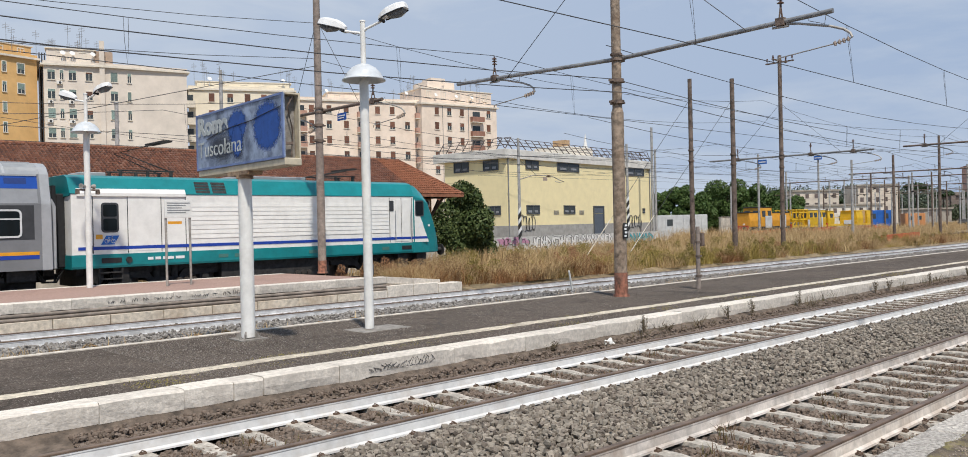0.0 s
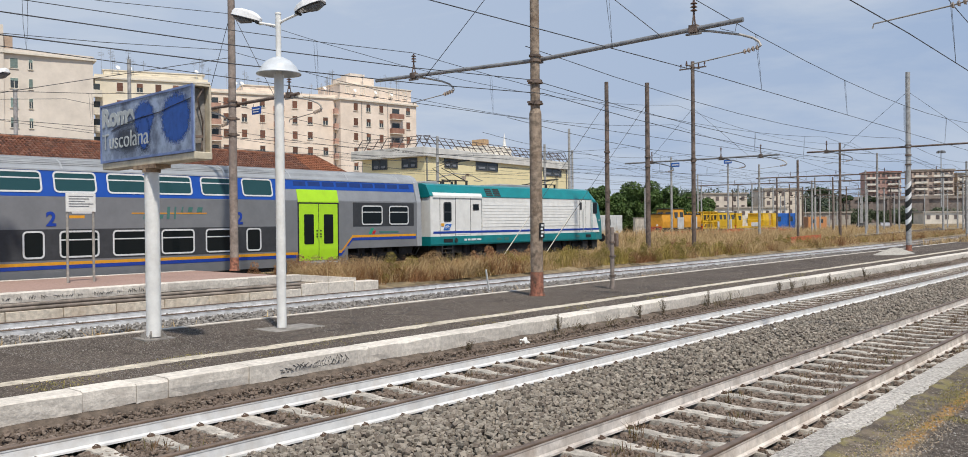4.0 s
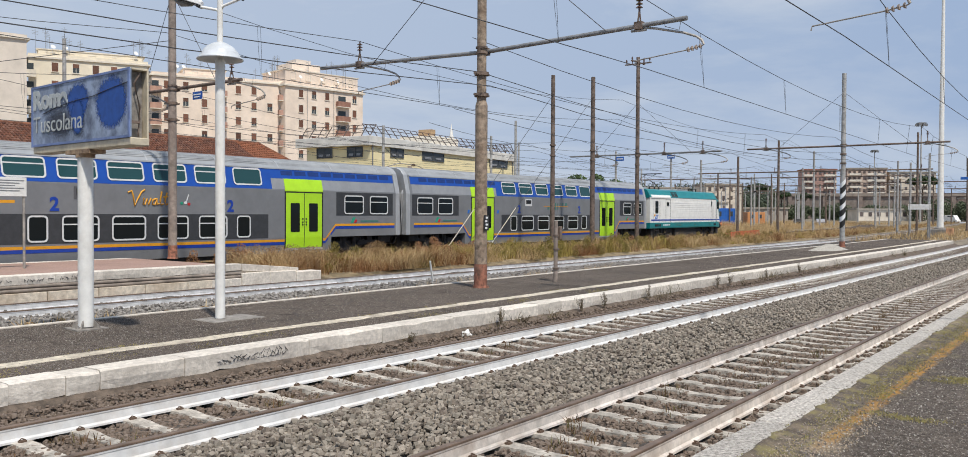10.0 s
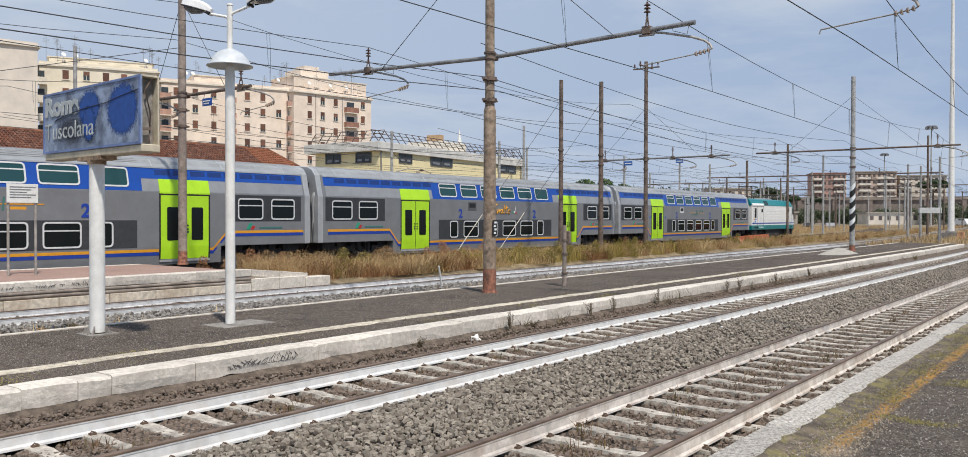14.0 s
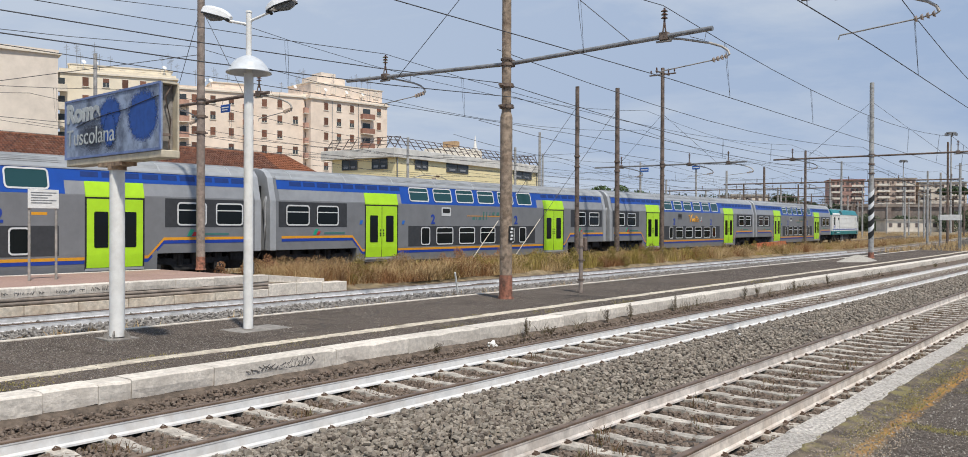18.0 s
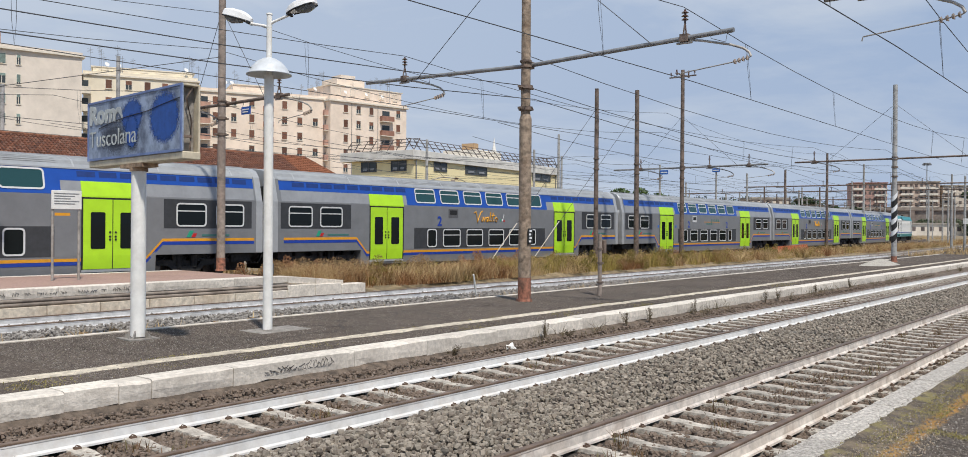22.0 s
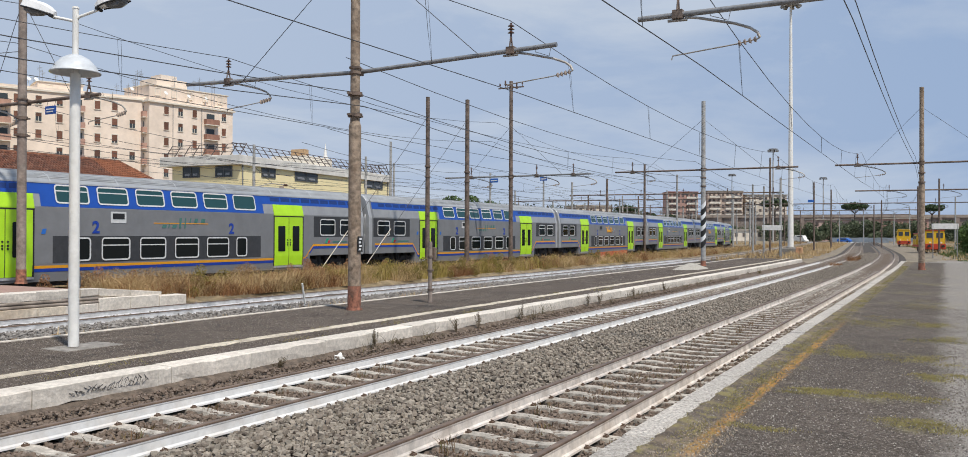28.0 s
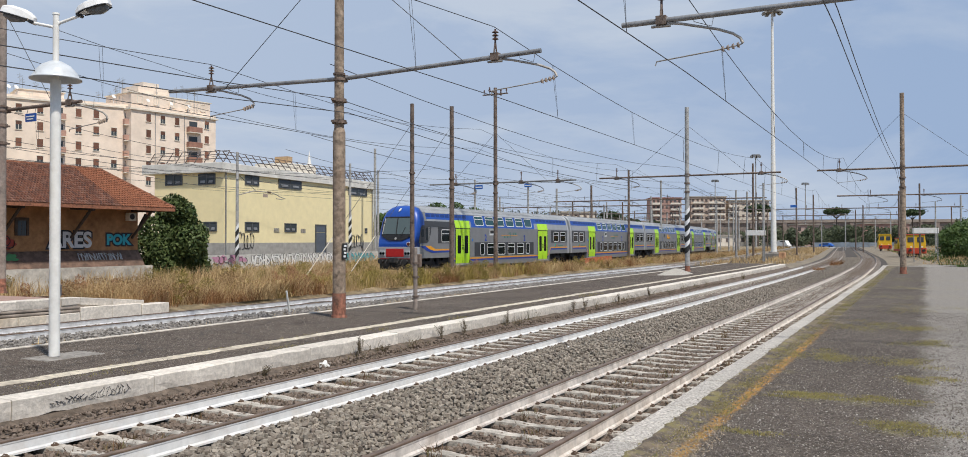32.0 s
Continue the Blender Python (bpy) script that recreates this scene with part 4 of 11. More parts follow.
# ---- far island platform, reddish paving on travertine ----
P2Y, P2B, P2Z, P2END = 17.9, 23.3, 0.58, 15.6
M_redpave = mat("reddish_paving", (0.36, 0.235, 0.19), 0.9, var=0.12, scale=-12, bump=0.3, bscale=30, stain=0.35, stain_scale=0.6)
bm = bmesh.new()
box(bm, X0, P2END, P2Y + 0.1, P2B, -0.4, P2Z - 0.03)
p2 = solid("platform_far", bm, M_oldconc, "higher far platform with reddish paving", "platform", kind="structure")
bm = bmesh.new()
box(bm, X0, P2END, P2Y + 0.46, P2B - 0.3, P2Z - 0.03, P2Z + 0.004)
part("paving", bm, M_redpave, p2, "reddish worn paving")
for side_y, dirn in ((P2Y, 1), (P2B, -1)):
    x = X0
    while x < P2END - 0.9:
        again("kerb_stone", kerb_shapes[rr.randrange(4)], p2, pose(x if dirn > 0 else x + 1.25, side_y, P2Z + 0.012, 0, 0, 0 if dirn > 0 else 180))
        x += 1.25
M_kerb_tan = mat("rust_washed_travertine", (0.72, 0.63, 0.51), 0.88, var=0.15, scale=-9, bump=0.5, bscale=26, stain=0.8, stain_scale=1.1, stain_col=(0.45, 0.33, 0.22), rnd=0.1)
bm = bmesh.new()
for i in range(36):
    x = X0 + 1.32 * i
    if x < P2END - 1:
        box(bm, x + 0.01, x + 1.31, P2Y - 0.15 + 0.006 * (i % 3), P2Y + 0.2, -0.3, 0.163)
part("lower_course", bm, M_kerb_tan, p2, "lower course of travertine blocks", bevel=0.008)
# tapering end with sloping kerb stones over a lower course
bm = bmesh.new()
A = [(P2END - 0.4, P2Y + 0.05, P2Z - 0.02), (P2END - 0.4, P2B - 0.6, P2Z - 0.02), (P2END - 0.4, P2B - 0.6, -0.3), (P2END - 0.4, P2Y + 0.05, -0.3)]
B = [(18.9, P2Y + 0.05, 0.20), (18.9, P2Y + 1.4, 0.20), (18.9, P2Y + 1.4, -0.3), (18.9, P2Y + 0.05, -0.3)]
loft(bm, [[Vector(p) for p in A], [Vector(p) for p in B]])
part("ramp", bm, M_kerb_tan, p2, "pale stone ramp at the platform's end")
for xa, xb in ((P2END - 0.02, P2END + 0.55), (P2END + 0.56, P2END + 1.62), (P2END + 1.63, P2END + 2.78)):
    bm = bmesh.new()
    za, zb = (P2Z + 0.008 - 0.098 * max(0.0, q - P2END - 0.5) for q in (xa, xb))
    v = [bm.verts.new(p) for p in ((xa, P2Y, za - 0.22), (xb, P2Y, max(0.19, zb - 0.2)), (xb, P2Y, zb), (xa, P2Y, za), (xa, P2Y + 0.38, za - 0.22), (xb, P2Y + 0.38, max(0.19, zb - 0.2)), (xb, P2Y + 0.38, zb), (xa, P2Y + 0.38, za))]
    for f in ((0, 1, 2, 3), (5, 4, 7, 6), (3, 2, 6, 7), (0, 4, 5, 1), (1, 5, 6, 2), (0, 3, 7, 4)):
        bm.faces.new([v[i] for i in f])
    part("kerb_stone", bm, M_kerb, p2, bevel=0.012)
for k in range(4):
    bm = bmesh.new()
    xa, xb = P2END - 0.6 + 1.06 * k, P2END + 0.44 + 1.06 * k
    box(bm, xa, xb, P2Y - 0.15 - 0.008 * (k % 2), P2Y + 0.36, -0.25, 0.163 if k == 0 else 0.315 - 0.012 * k if k < 3 else 0.24)
    part("kerb_stone", bm, M_kerb, p2, bevel=0.014)
M_pipe = mat("dusty_brown_pipe", (0.27, 0.225, 0.185), 0.75, var=0.2, scale=3, stain=0.6, stain_scale=1.5, stain_col=(0.16, 0.12, 0.095))
for z, dy, end in ((0.305, 0.055, 0.62), (0.212, 0.075, 0.5)):
    bm = bmesh.new()
    tube(bm, [(X0 + 2.0 * k, P2Y - dy, z + 0.008 * math.sin(k * 1.9)) for k in range(int((P2END - X0) / 2.0) + 1)] + [(P2END + end, P2Y - dy, z - 0.01)], 0.047, 10)
    part("cable_pipe", bm, M_pipe, p2, "dusty brown pipe along the platform face")
rq2 = random.Random(8)
for i in range(13):
    x = 7.6 + 0.29 * i + (0.12 if i > 6 else 0)
    h = rq2.uniform(0.07, 0.12)
    bm = bmesh.new()
    for j in range(rq2.randint(2, 4)):
        xx = x + 0.06 * j
        tube(bm, [(xx, P2Y - 0.008, 0.42), (xx + rq2.uniform(-.02, .05), P2Y - 0.008, 0.42 + h * rq2.uniform(.6, 1)), (xx + rq2.uniform(.02, .08), P2Y - 0.008, 0.42 + h * rq2.uniform(0, .7))], 0.006, 4)
    part("graffiti", bm, M_ink, p2, "thin black sprayed strokes")

# ---- the train: local x runs forward from a car's rear coupling, y = 0 is the middle, z = 0 the rail ----
M_pane = glass_mat("coach_pane", (0.009, 0.012, 0.013), 0.05, 0.16)
M_panetop = glass_mat("tinted_pane", (0.022, 0.068, 0.075), 0.06, 0.25)
M_frame = mat("window_frame_white", (0.62, 0.63, 0.63), 0.45, var=0.05)
M_wpanel = mat("anthracite_panel", (0.040, 0.042, 0.046), 0.55, var=0.1)
M_ostripe = mat("orange_stripe", (0.72, 0.32, 0.02), 0.4, var=0.05)
M_bstripe = mat("blue_stripe", (0.012, 0.05, 0.33), 0.4, var=0.05)
M_grey_dark = mat("display_grey", (0.10, 0.10, 0.105), 0.5, var=0.08)
M_sheen = mat("shoulder_sheen", (0.30, 0.308, 0.318), 0.36, 0.15, var=0.06, scale=2)
M_louvre = mat("blue_louvre", (0.008, 0.034, 0.17), 0.5, var=0.1)
M_roof = mat("coach_roof", (0.33, 0.34, 0.345), 0.5, 0.1, var=0.12, scale=1.2, stain=0.35, stain_scale=0.8)
M_rail_silver = mat("cantrail_silver", (0.33, 0.345, 0.36), 0.4, 0.1, var=0.05, scale=2, stain=0.2)
M_louvre_red = mat("dark_red_lens", (0.12, 0.03, 0.02), 0.3, var=0.1)
M_red = mat("red_bumper", (0.48, 0.02, 0.02), 0.4, var=0.08)
M_lightlens = glass_mat("lamp_lens", (0.5, 0.5, 0.48), 0.15)
M_marker = mat("orange_lettering", (0.75, 0.36, 0.03), 0.5, var=0.03)
M_signblue = mat("sign_blue_small", (0.02, 0.14, 0.5), 0.5, var=0.03)
M_green = mat("logo_green", (0.02, 0.30, 0.18), 0.5, var=0.03)
M_ltext = mat("white_lettering", (0.75, 0.76, 0.76), 0.5, var=0.03)
M_tdark = mat("green_grey_lettering", (0.06, 0.17, 0.15), 0.5, var=0.03)

COACH_SIDE = [(0.34, 1.34), (1.0, 1.38), (2.95, 1.38), (3.85, 1.17), (4.08, 0.98), (4.2, 0.7), (4.27, 0.0)]
LOCO_SIDE = [(0.62, 1.40), (1.0, 1.44), (3.3, 1.44), (3.78, 1.18), (3.86, 0.9), (3.9, 0.0)]


def half_width(side, z):
    for (z0, w0), (z1, w1) in zip(side, side[1:]):
        if z <= z1:
            return w0 + (w1 - w0) * max(0.0, (z - z0)) / (z1 - z0)
    return 0.0


def section(side, zlow=None):
    """The closed outline of a car body."""
    pts = [(w, z) for z, w in side if zlow is None or z > zlow + 1e-6]
    if zlow is not None:
        pts = [(half_width(side, zlow), zlow)] + pts
    return [(-w, z) for w, z in pts] + [(w, z) for w, z in reversed(pts) if w > 0]


def plate(bm, pts, side, off, s=-1, thick=0.03):
    """A flat or bent plate laid on a car's side: (u, z) points anticlockwise, off metres proud."""
    A = [bm.verts.new((u, s * (half_width(side, z) + off), z)) for u, z in pts]
    B = [bm.verts.new((u, s * (half_width(side, z) + off - thick), z)) for u, z in pts]
    n = len(pts)
    bm.faces.new(A)
    for i in range(n):
        bm.faces.new((A[i], B[i], B[(i + 1) % n], A[(i + 1) % n]))


def band(bm, u0, u1, z0, z1, side, off, s=-1):
    cuts = [z0] + [z for z, w in side if z0 < z < z1] + [z1]
    for a, b in zip(cuts, cuts[1:]):
        plate(bm, [(u0, a), (u1, a), (u1, b), (u0, b)], side, off, s)


def rounded(u0, u1, z0, z1, r, n=3):
    pts = []
    for cx, cz, a0 in ((u1 - r, z0 + r, -90), (u1 - r, z1 - r, 0), (u0 + r, z1 - r, 90), (u0 + r, z0 + r, 180)):
        for k in range(n + 1):
            a = radians(a0 + 90 * k / n)
            pts.append((cx + r * math.cos(a), cz + r * math.sin(a)))
    return pts


def window(parent, u0, u1, z0, z1, side, s=-1, pane=None, bar=True, off=0.024):
    """White-framed window: a ring as the frame, a pane set into it, and a bar across the hopper."""
    bm = bmesh.new()
    out, inn = rounded(u0, u1, z0, z1, 0.13), rounded(u0 + 0.055, u1 - 0.055, z0 + 0.055, z1 - 0.055, 0.09)
    O = [bm.verts.new((u, s * (half_width(side, z) + off), z)) for u, z in out]
    I = [bm.verts.new((u, s * (half_width(side, z) + off), z)) for u, z in inn]
    I2 = [bm.verts.new((u, s * (half_width(side, z) + off - 0.03), z)) for u, z in inn]
    n = len(out)
    for i in range(n):
        j = (i + 1) % n
        bm.faces.new((O[i], O[j], I[j], I[i]))
        bm.faces.new((I[i], I[j], I2[j], I2[i]))
    if bar:
        zb = z0 + 0.66 * (z1 - z0)
        band(bm, u0 + 0.05, u1 - 0.05, zb - 0.02, zb + 0.02, side, off - 0.004, s)
    fr = part("window", bm, M_frame, parent)
    bm = bmesh.new()
    plate(bm, rounded(u0 + 0.05, u1 - 0.05, z0 + 0.05, z1 - 0.05, 0.09), side, off - 0.010, s, 0.01)
    part("pane", bm, pane or M_pane, fr)


def letters(parent, body, u, z, size, material, side, name="lettering", shear=0.0, s=-1, off=0.012, thick=0.004):
    """Raised lettering with the built-in font on a car's side."""
    cu = bpy.data.curves.new(name, "FONT")
    cu.body, cu.size, cu.extrude, cu.shear, cu.offset = body, size, thick, shear, 0.018
    ob = bpy.data.objects.new(name, cu)
    scene.collection.objects.link(ob)
    me = bpy.data.meshes.new_from_object(ob.evaluated_get(bpy.context.evaluated_depsgraph_get()))
    bpy.data.objects.remove(ob)
    me.materials.clear()
    me.materials.append(material)
    o = new(name, me)
    o.parent = parent
    o.matrix_basis = pose(u, -(half_width(side, z) + off), z, 90, 0, 0)
    return o


def bogie(parent, u, wheel_r=0.46, base=2.5):
    bm = bmesh.new()
    for s in (-1, 1):
        y = s * 1.02
        prism_pts = [(u - base / 2 - 0.5, 0.62), (u - base / 2 - 0.5, 0.78), (u - 0.6, 0.78), (u - 0.45, 0.55), (u + 0.45, 0.55), (u + 0.6, 0.78), (u + base / 2 + 0.5, 0.78),
                     (u + base / 2 + 0.5, 0.62), (u + 0.7, 0.55), (u + 0.5, 0.36), (u - 0.5, 0.36), (u - 0.7, 0.55)]
        A = [bm.verts.new((a, y - 0.07, b)) for a, b in prism_pts]
        B = [bm.verts.new((a, y + 0.07, b)) for a, b in prism_pts]
        n = len(prism_pts)
        for i in range(n):
            bm.faces.new((A[i], A[(i + 1) % n], B[(i + 1) % n], B[i]))
        bm.faces.new(A[::-1]), bm.faces.new(B)
        for du in (-base / 2, base / 2):
            box(bm, u + du - 0.17, u + du + 0.17, y - 0.14, y + 0.14, 0.33, 0.62)
            cyl(bm, (u + du, y + s * 0.10, 0.46), (u + du, y + s * 0.20, 0.46), 0.13, seg=10)
        cyl(bm, (u - 0.3, y, 0.5), (u - 0.3, y, 0.95), 0.13, seg=8)
        cyl(bm, (u + 0.3, y, 0.5), (u + 0.3, y, 0.95), 0.13, seg=8)
    box(bm, u - 0.3, u + 0.3, -1.0, 1.0, 0.4, 0.75)
    bg = part("bogie", bm, M_dark, parent)
    for du in (-base / 2, base / 2):
        bm = bmesh.new()
        for s in (-1, 1):
            cyl(bm, (u + du, s * 0.70, wheel_r), (u + du, s * 0.83, wheel_r), wheel_r, seg=24)
            cyl(bm, (u + du, s * 0.66, wheel_r), (u + du, s * 0.70, wheel_r), wheel_r + 0.03, seg=24)
        cyl(bm, (u + du, -0.7, wheel_r), (u + du, 0.7, wheel_r), 0.09, seg=8)
        part("wheelset", bm, M_steel_dull, bg)


M_steel_dull = mat("wheel_steel", (0.09, 0.075, 0.065), 0.7, 0.4, var=0.25, scale=5)


def door_pair(parent, u0, u1, side, s=-1):
    bm = bmesh.new()
    band(bm, u0 - 0.05, u1 + 0.05, 2.9, 3.42, side, 0.022, s)
    part("door_header", bm, M_lime, parent, "lime green panel over the doors")
    mid = (u0 + u1) / 2
    for a, b in ((u0, mid - 0.015), (mid + 0.015, u1)):
        bm = bmesh.new()
        band(bm, a, b, 0.56, 2.84, side, 0.012, s)
        leaf = part("door", bm, M_lime, parent, "lime green sliding door leaf")
        bm = bmesh.new()
        c = (a + b) / 2
        plate(bm, rounded(c - 0.24, c + 0.24, 1.22, 2.42, 0.05), side, 0.022, s, 0.02)
        part("door_window", bm, M_pane, leaf)
        bm = bmesh.new()
        e = b - 0.08 if a == u0 else a + 0.08
        for zz in (1.62, 1.76, 1.52):
            plate(bm, rounded(e - 0.035, e + 0.035, zz - 0.035, zz + 0.035, 0.03), side, 0.03, s, 0.02)
        part("door_button", bm, M_black, leaf)
    bm = bmesh.new()
    for a, b, c, d in ((u0 - 0.06, u0 - 0.01, 0.5, 2.9), (u1 + 0.01, u1 + 0.06, 0.5, 2.9), (u0 - 0.06, u1 + 0.06, 2.85, 2.91), (mid - 0.012, mid + 0.012, 0.56, 2.84)):
        band(bm, a, b, c, d, side, 0.016, s)
    part("door_frame", bm, M_black, parent)
    bm = bmesh.new()
    box(bm, u0 - 0.05, u1 + 0.05, s * 1.38 if s < 0 else 1.25, -1.25 if s < 0 else s * 1.38, 0.46, 0.54)
    part("door_step", bm, M_lgrey, parent)


def stripe(bm, nodes, dz0, dz1, side, off, s=-1):
    """A painted stripe that follows (u, z) nodes."""
    for (ua, za), (ub, zb) in zip(nodes, nodes[1:]):
        pts = [(ua, za + dz0), (ub, zb + dz0), (ub, zb + dz1), (ua, za + dz1)]
        plate(bm, pts, side, off, s, 0.012)


def coach(cab=False, mark="mono"):
    c = thing("double_deck_cab_car" if cab else "double_deck_coach", pose(0, 0, 0),
              "grey and blue double-deck railcar with a sloping blue driver's cab" if cab else "grey and blue double-deck passenger coach with lime green doors", "train coach",
              "coaches of the train")
    side = COACH_SIDE
    u_a, u_b = (1.25 if cab else 0.16), 25.98
    bm = bmesh.new()
    prism(bm, section(side, 0.98), u_a, u_b)
    part("body", bm, M_grey, c, "grey painted coach body")
    bm = bmesh.new()
    prism(bm, [(-1.34, 0.36), (-1.38, 0.979), (1.38, 0.979), (1.34, 0.36)], 4.75, 21.65)
    part("lower_body", bm, M_grey, c, "low grey floor tub between the bogies")
    bm = bmesh.new()
    pts = [(-half_width(side, z) - 0.012, z) for z in (3.86, 4.08, 4.2)] + [(0, 4.285)] + [(half_width(side, z) + 0.012, z) for z in (4.2, 4.08, 3.86)]
    prism(bm, pts + [(1.1, 3.8), (-1.1, 3.8)], u_a, u_b)
    roof = part("roof", bm, M_roof, c, "dull silver ribbed roof")
    bm = bmesh.new()
    for k in range(9):
        u = u_a + 1.2 + k * (u_b - u_a - 2.4) / 8
        prism(bm, [(y * 1.006, z + 0.012) for y, z in pts], u - 0.03, u + 0.03)
    for y in (-0.45, 0.45):
        box(bm, u_a + 0.3, u_b - 0.3, y - 0.015, y + 0.015, 4.2, 4.275)
    part("roof_rib", bm, M_lgrey, roof)
    bm = bmesh.new()
    for z in (3.99, 4.05, 4.11, 4.16, 4.21):
        for sy in (-1, 1):
            y = sy * (half_width(side, z) + 0.014)
            tube(bm, [(7.6, y, z), (18.4, y, z)], 0.014, 4)
    part("roof_corrugation", bm, M_roof, roof, "long corrugations along the roof")
    # silver ends and gangways
    ends = [(25.72, 26.0)] if cab else [(0.14, 0.42), (25.72, 26.0)]
    for a, b in ends:
        bm = bmesh.new()
        lo = [(y * 1.012, z * 1.004) for y, z in section(side, 0.96)]
        prism(bm, lo, a, b)
        part("end_shell", bm, M_lgrey, c, "bright silver end of the body", bevel=0.03)
        bm = bmesh.new()
        x0, x1 = (0.0, 0.17) if a < 5 else (25.97, 26.3)
        for k in range(3):
            g = 0.02 * (k % 2)
            xa = x0 + k * (x1 - x0) / 3
            box(bm, xa, xa + (x1 - x0) / 3, -0.82 + g, 0.82 - g, 0.95 + g, 3.55 - g)
        part("gangway", bm, M_black, c, "black rubber gangway bellows")
        for y in (-1.12, 1.12):
            bm = bmesh.new()
            tube(bm, [((x0 + x1) / 2, y, 1.0), ((x0 + x1) / 2, y, 2.9), ((x0 + x1) / 2 + (0.1 if a < 5 else -0.1), y, 3.1)], 0.07, 8)
            part("drain_pipe", bm, M_lgrey, c)
        bm = bmesh.new()
        cyl(bm, (x0, 0, 0.98), (x1, 0, 0.98), 0.12)
        box(bm, x0, x1, -0.5, 0.5, 0.75, 0.95)
        part("coupling", bm, M_dark, c)
    for s in (-1, 1):
        # blue band with louvres over the doors, deeper behind the upper windows
        for a, b, z in ((u_a + 0.4, 7.55, 3.42), (7.55, 18.45, 2.98), (18.45, 25.66, 3.42)):
            bm = bmesh.new()
            band(bm, a, b, z, 3.84, side, 0.006, s)
            bl = part("blue_band", bm, M_blue, c, "deep blue band under the roof")
        bm = bmesh.new()
        band(bm, u_a + 0.4, 25.66, 3.80, 3.96, side, 0.024, s)
        part("cantrail", bm, M_rail_silver, c, "pale silver strip under the roof edge")
        for k in range(9):
            for o in ((1.2 if not cab else 1.7), 19.0):
                a = o + k * (0.72 if not (cab and o < 10) else 0.6)
                bm = bmesh.new()
                band(bm, a, a + (0.6 if not (cab and o < 10) else 0.5), 3.56, 3.74, side, 0.009, s)
                part("louvre", bm, M_louvre, bl)
        # paler strip paints in the sheen of the inward-leaning upper side
        for ua, ub in ((u_a + 0.45, 7.9), (18.1, 25.64)):
            bm = bmesh.new()
            band(bm, ua, ub, 2.985, 3.415, side, 0.004, s)
            part("silver_panel", bm, M_sheen, c, "paler band painted as sheen under the blue band")
        # dark panels behind the windows
        bm = bmesh.new()
        if not cab:
            band(bm, 0.56, 4.18, 1.90, 2.92, side, 0.005, s)
        else:
            band(bm, 2.95, 5.0, 1.90, 2.92, side, 0.005, s)
        band(bm, 21.94, 25.52, 1.90, 2.92, side, 0.005, s)
        band(bm, 8.0, 18.25, 0.99, 1.95, side, 0.005, s)
        part("window_band", bm, M_wpanel, c, "dark grey panel round the windows")
        wins = [(22.4, 23.6), (23.98, 25.18)] + ([(3.35, 4.6)] if cab else [(0.92, 2.12), (2.5, 3.7)])
        for a, b in wins:
            window(c, a, b, 1.96, 2.80, side, s)
        for k in range(6):
            a = 8.12 + 1.70 * k
            window(c, a, a + 1.36, 3.10, 3.78, side, s, M_panetop, k != 5, off=0.024)
        for a, b in ((8.85, 9.5), (9.94, 11.2), (11.64, 12.9), (13.34, 14.6), (15.03, 16.29), (16.72, 17.38)):
            window(c, a, b, 1.04, 1.90, side, s, bar=b - a > 1)
        door_pair(c, 5.3, 7.25, side, s)
        door_pair(c, 19.15, 21.1, side, s)
        # orange over blue stripe, lifted over the bogies
        hi, lo = 1.44, 0.82
        left = [(u_a + 0.55, hi), (4.5, hi), (5.1, lo), (5.24, lo)]
        if cab:
            left = [(2.9, hi), (4.5, hi), (5.1, lo), (5.24, lo)]
        runs = [left, [(7.32, lo), (19.08, lo)], [(21.17, lo), (21.3, lo), (21.9, hi), (25.64, hi)]]
        bm = bmesh.new()
        for r in runs:
            stripe(bm, r, 0.0, 0.10, side, 0.008, s)
        part("orange_stripe", bm, M_ostripe, c, "orange stripe along the side")
        bm = bmesh.new()
        for r in runs:
            stripe(bm, r, -0.12, -0.003, side, 0.008, s)
        part("blue_stripe", bm, M_bstripe, c, "blue stripe along the side")
    # lettering and marks on the near side
    letters(c, "2", 9.55, 2.06, 0.62, M_bstripe, side, "class_number")
    letters(c, "2", 16.28, 2.06, 0.62, M_bstripe, side, "class_number")
    bm = bmesh.new()
    if mark == "mono":
        plate(bm, [(12.3, 2.44), (15.1, 2.44), (15.1, 2.475), (12.3, 2.475)], side, 0.01)
        part("logo_line", bm, M_ostripe, c, "thin gold line")
        for k, (du, z0, z1, w) in enumerate(((0.3, 2.27, 2.40, 0.2), (0.6, 2.27, 2.42, 0.05), (0.8, 2.27, 2.40, 0.2), (1.15, 2.26, 2.68, 0.10), (1.42, 2.26, 2.68, 0.06), (1.7, 2.5, 2.68, 0.05), (1.95, 2.5, 2.67, 0.16), (2.3, 2.5, 2.67, 0.2))):
            bm = bmesh.new()
            plate(bm, [(12.4 + du, z0), (12.4 + du + w, z0), (12.44 + du + w, z1), (12.44 + du, z1)], side, 0.013)
            part("logo", bm, M_tdark, c)
    else:
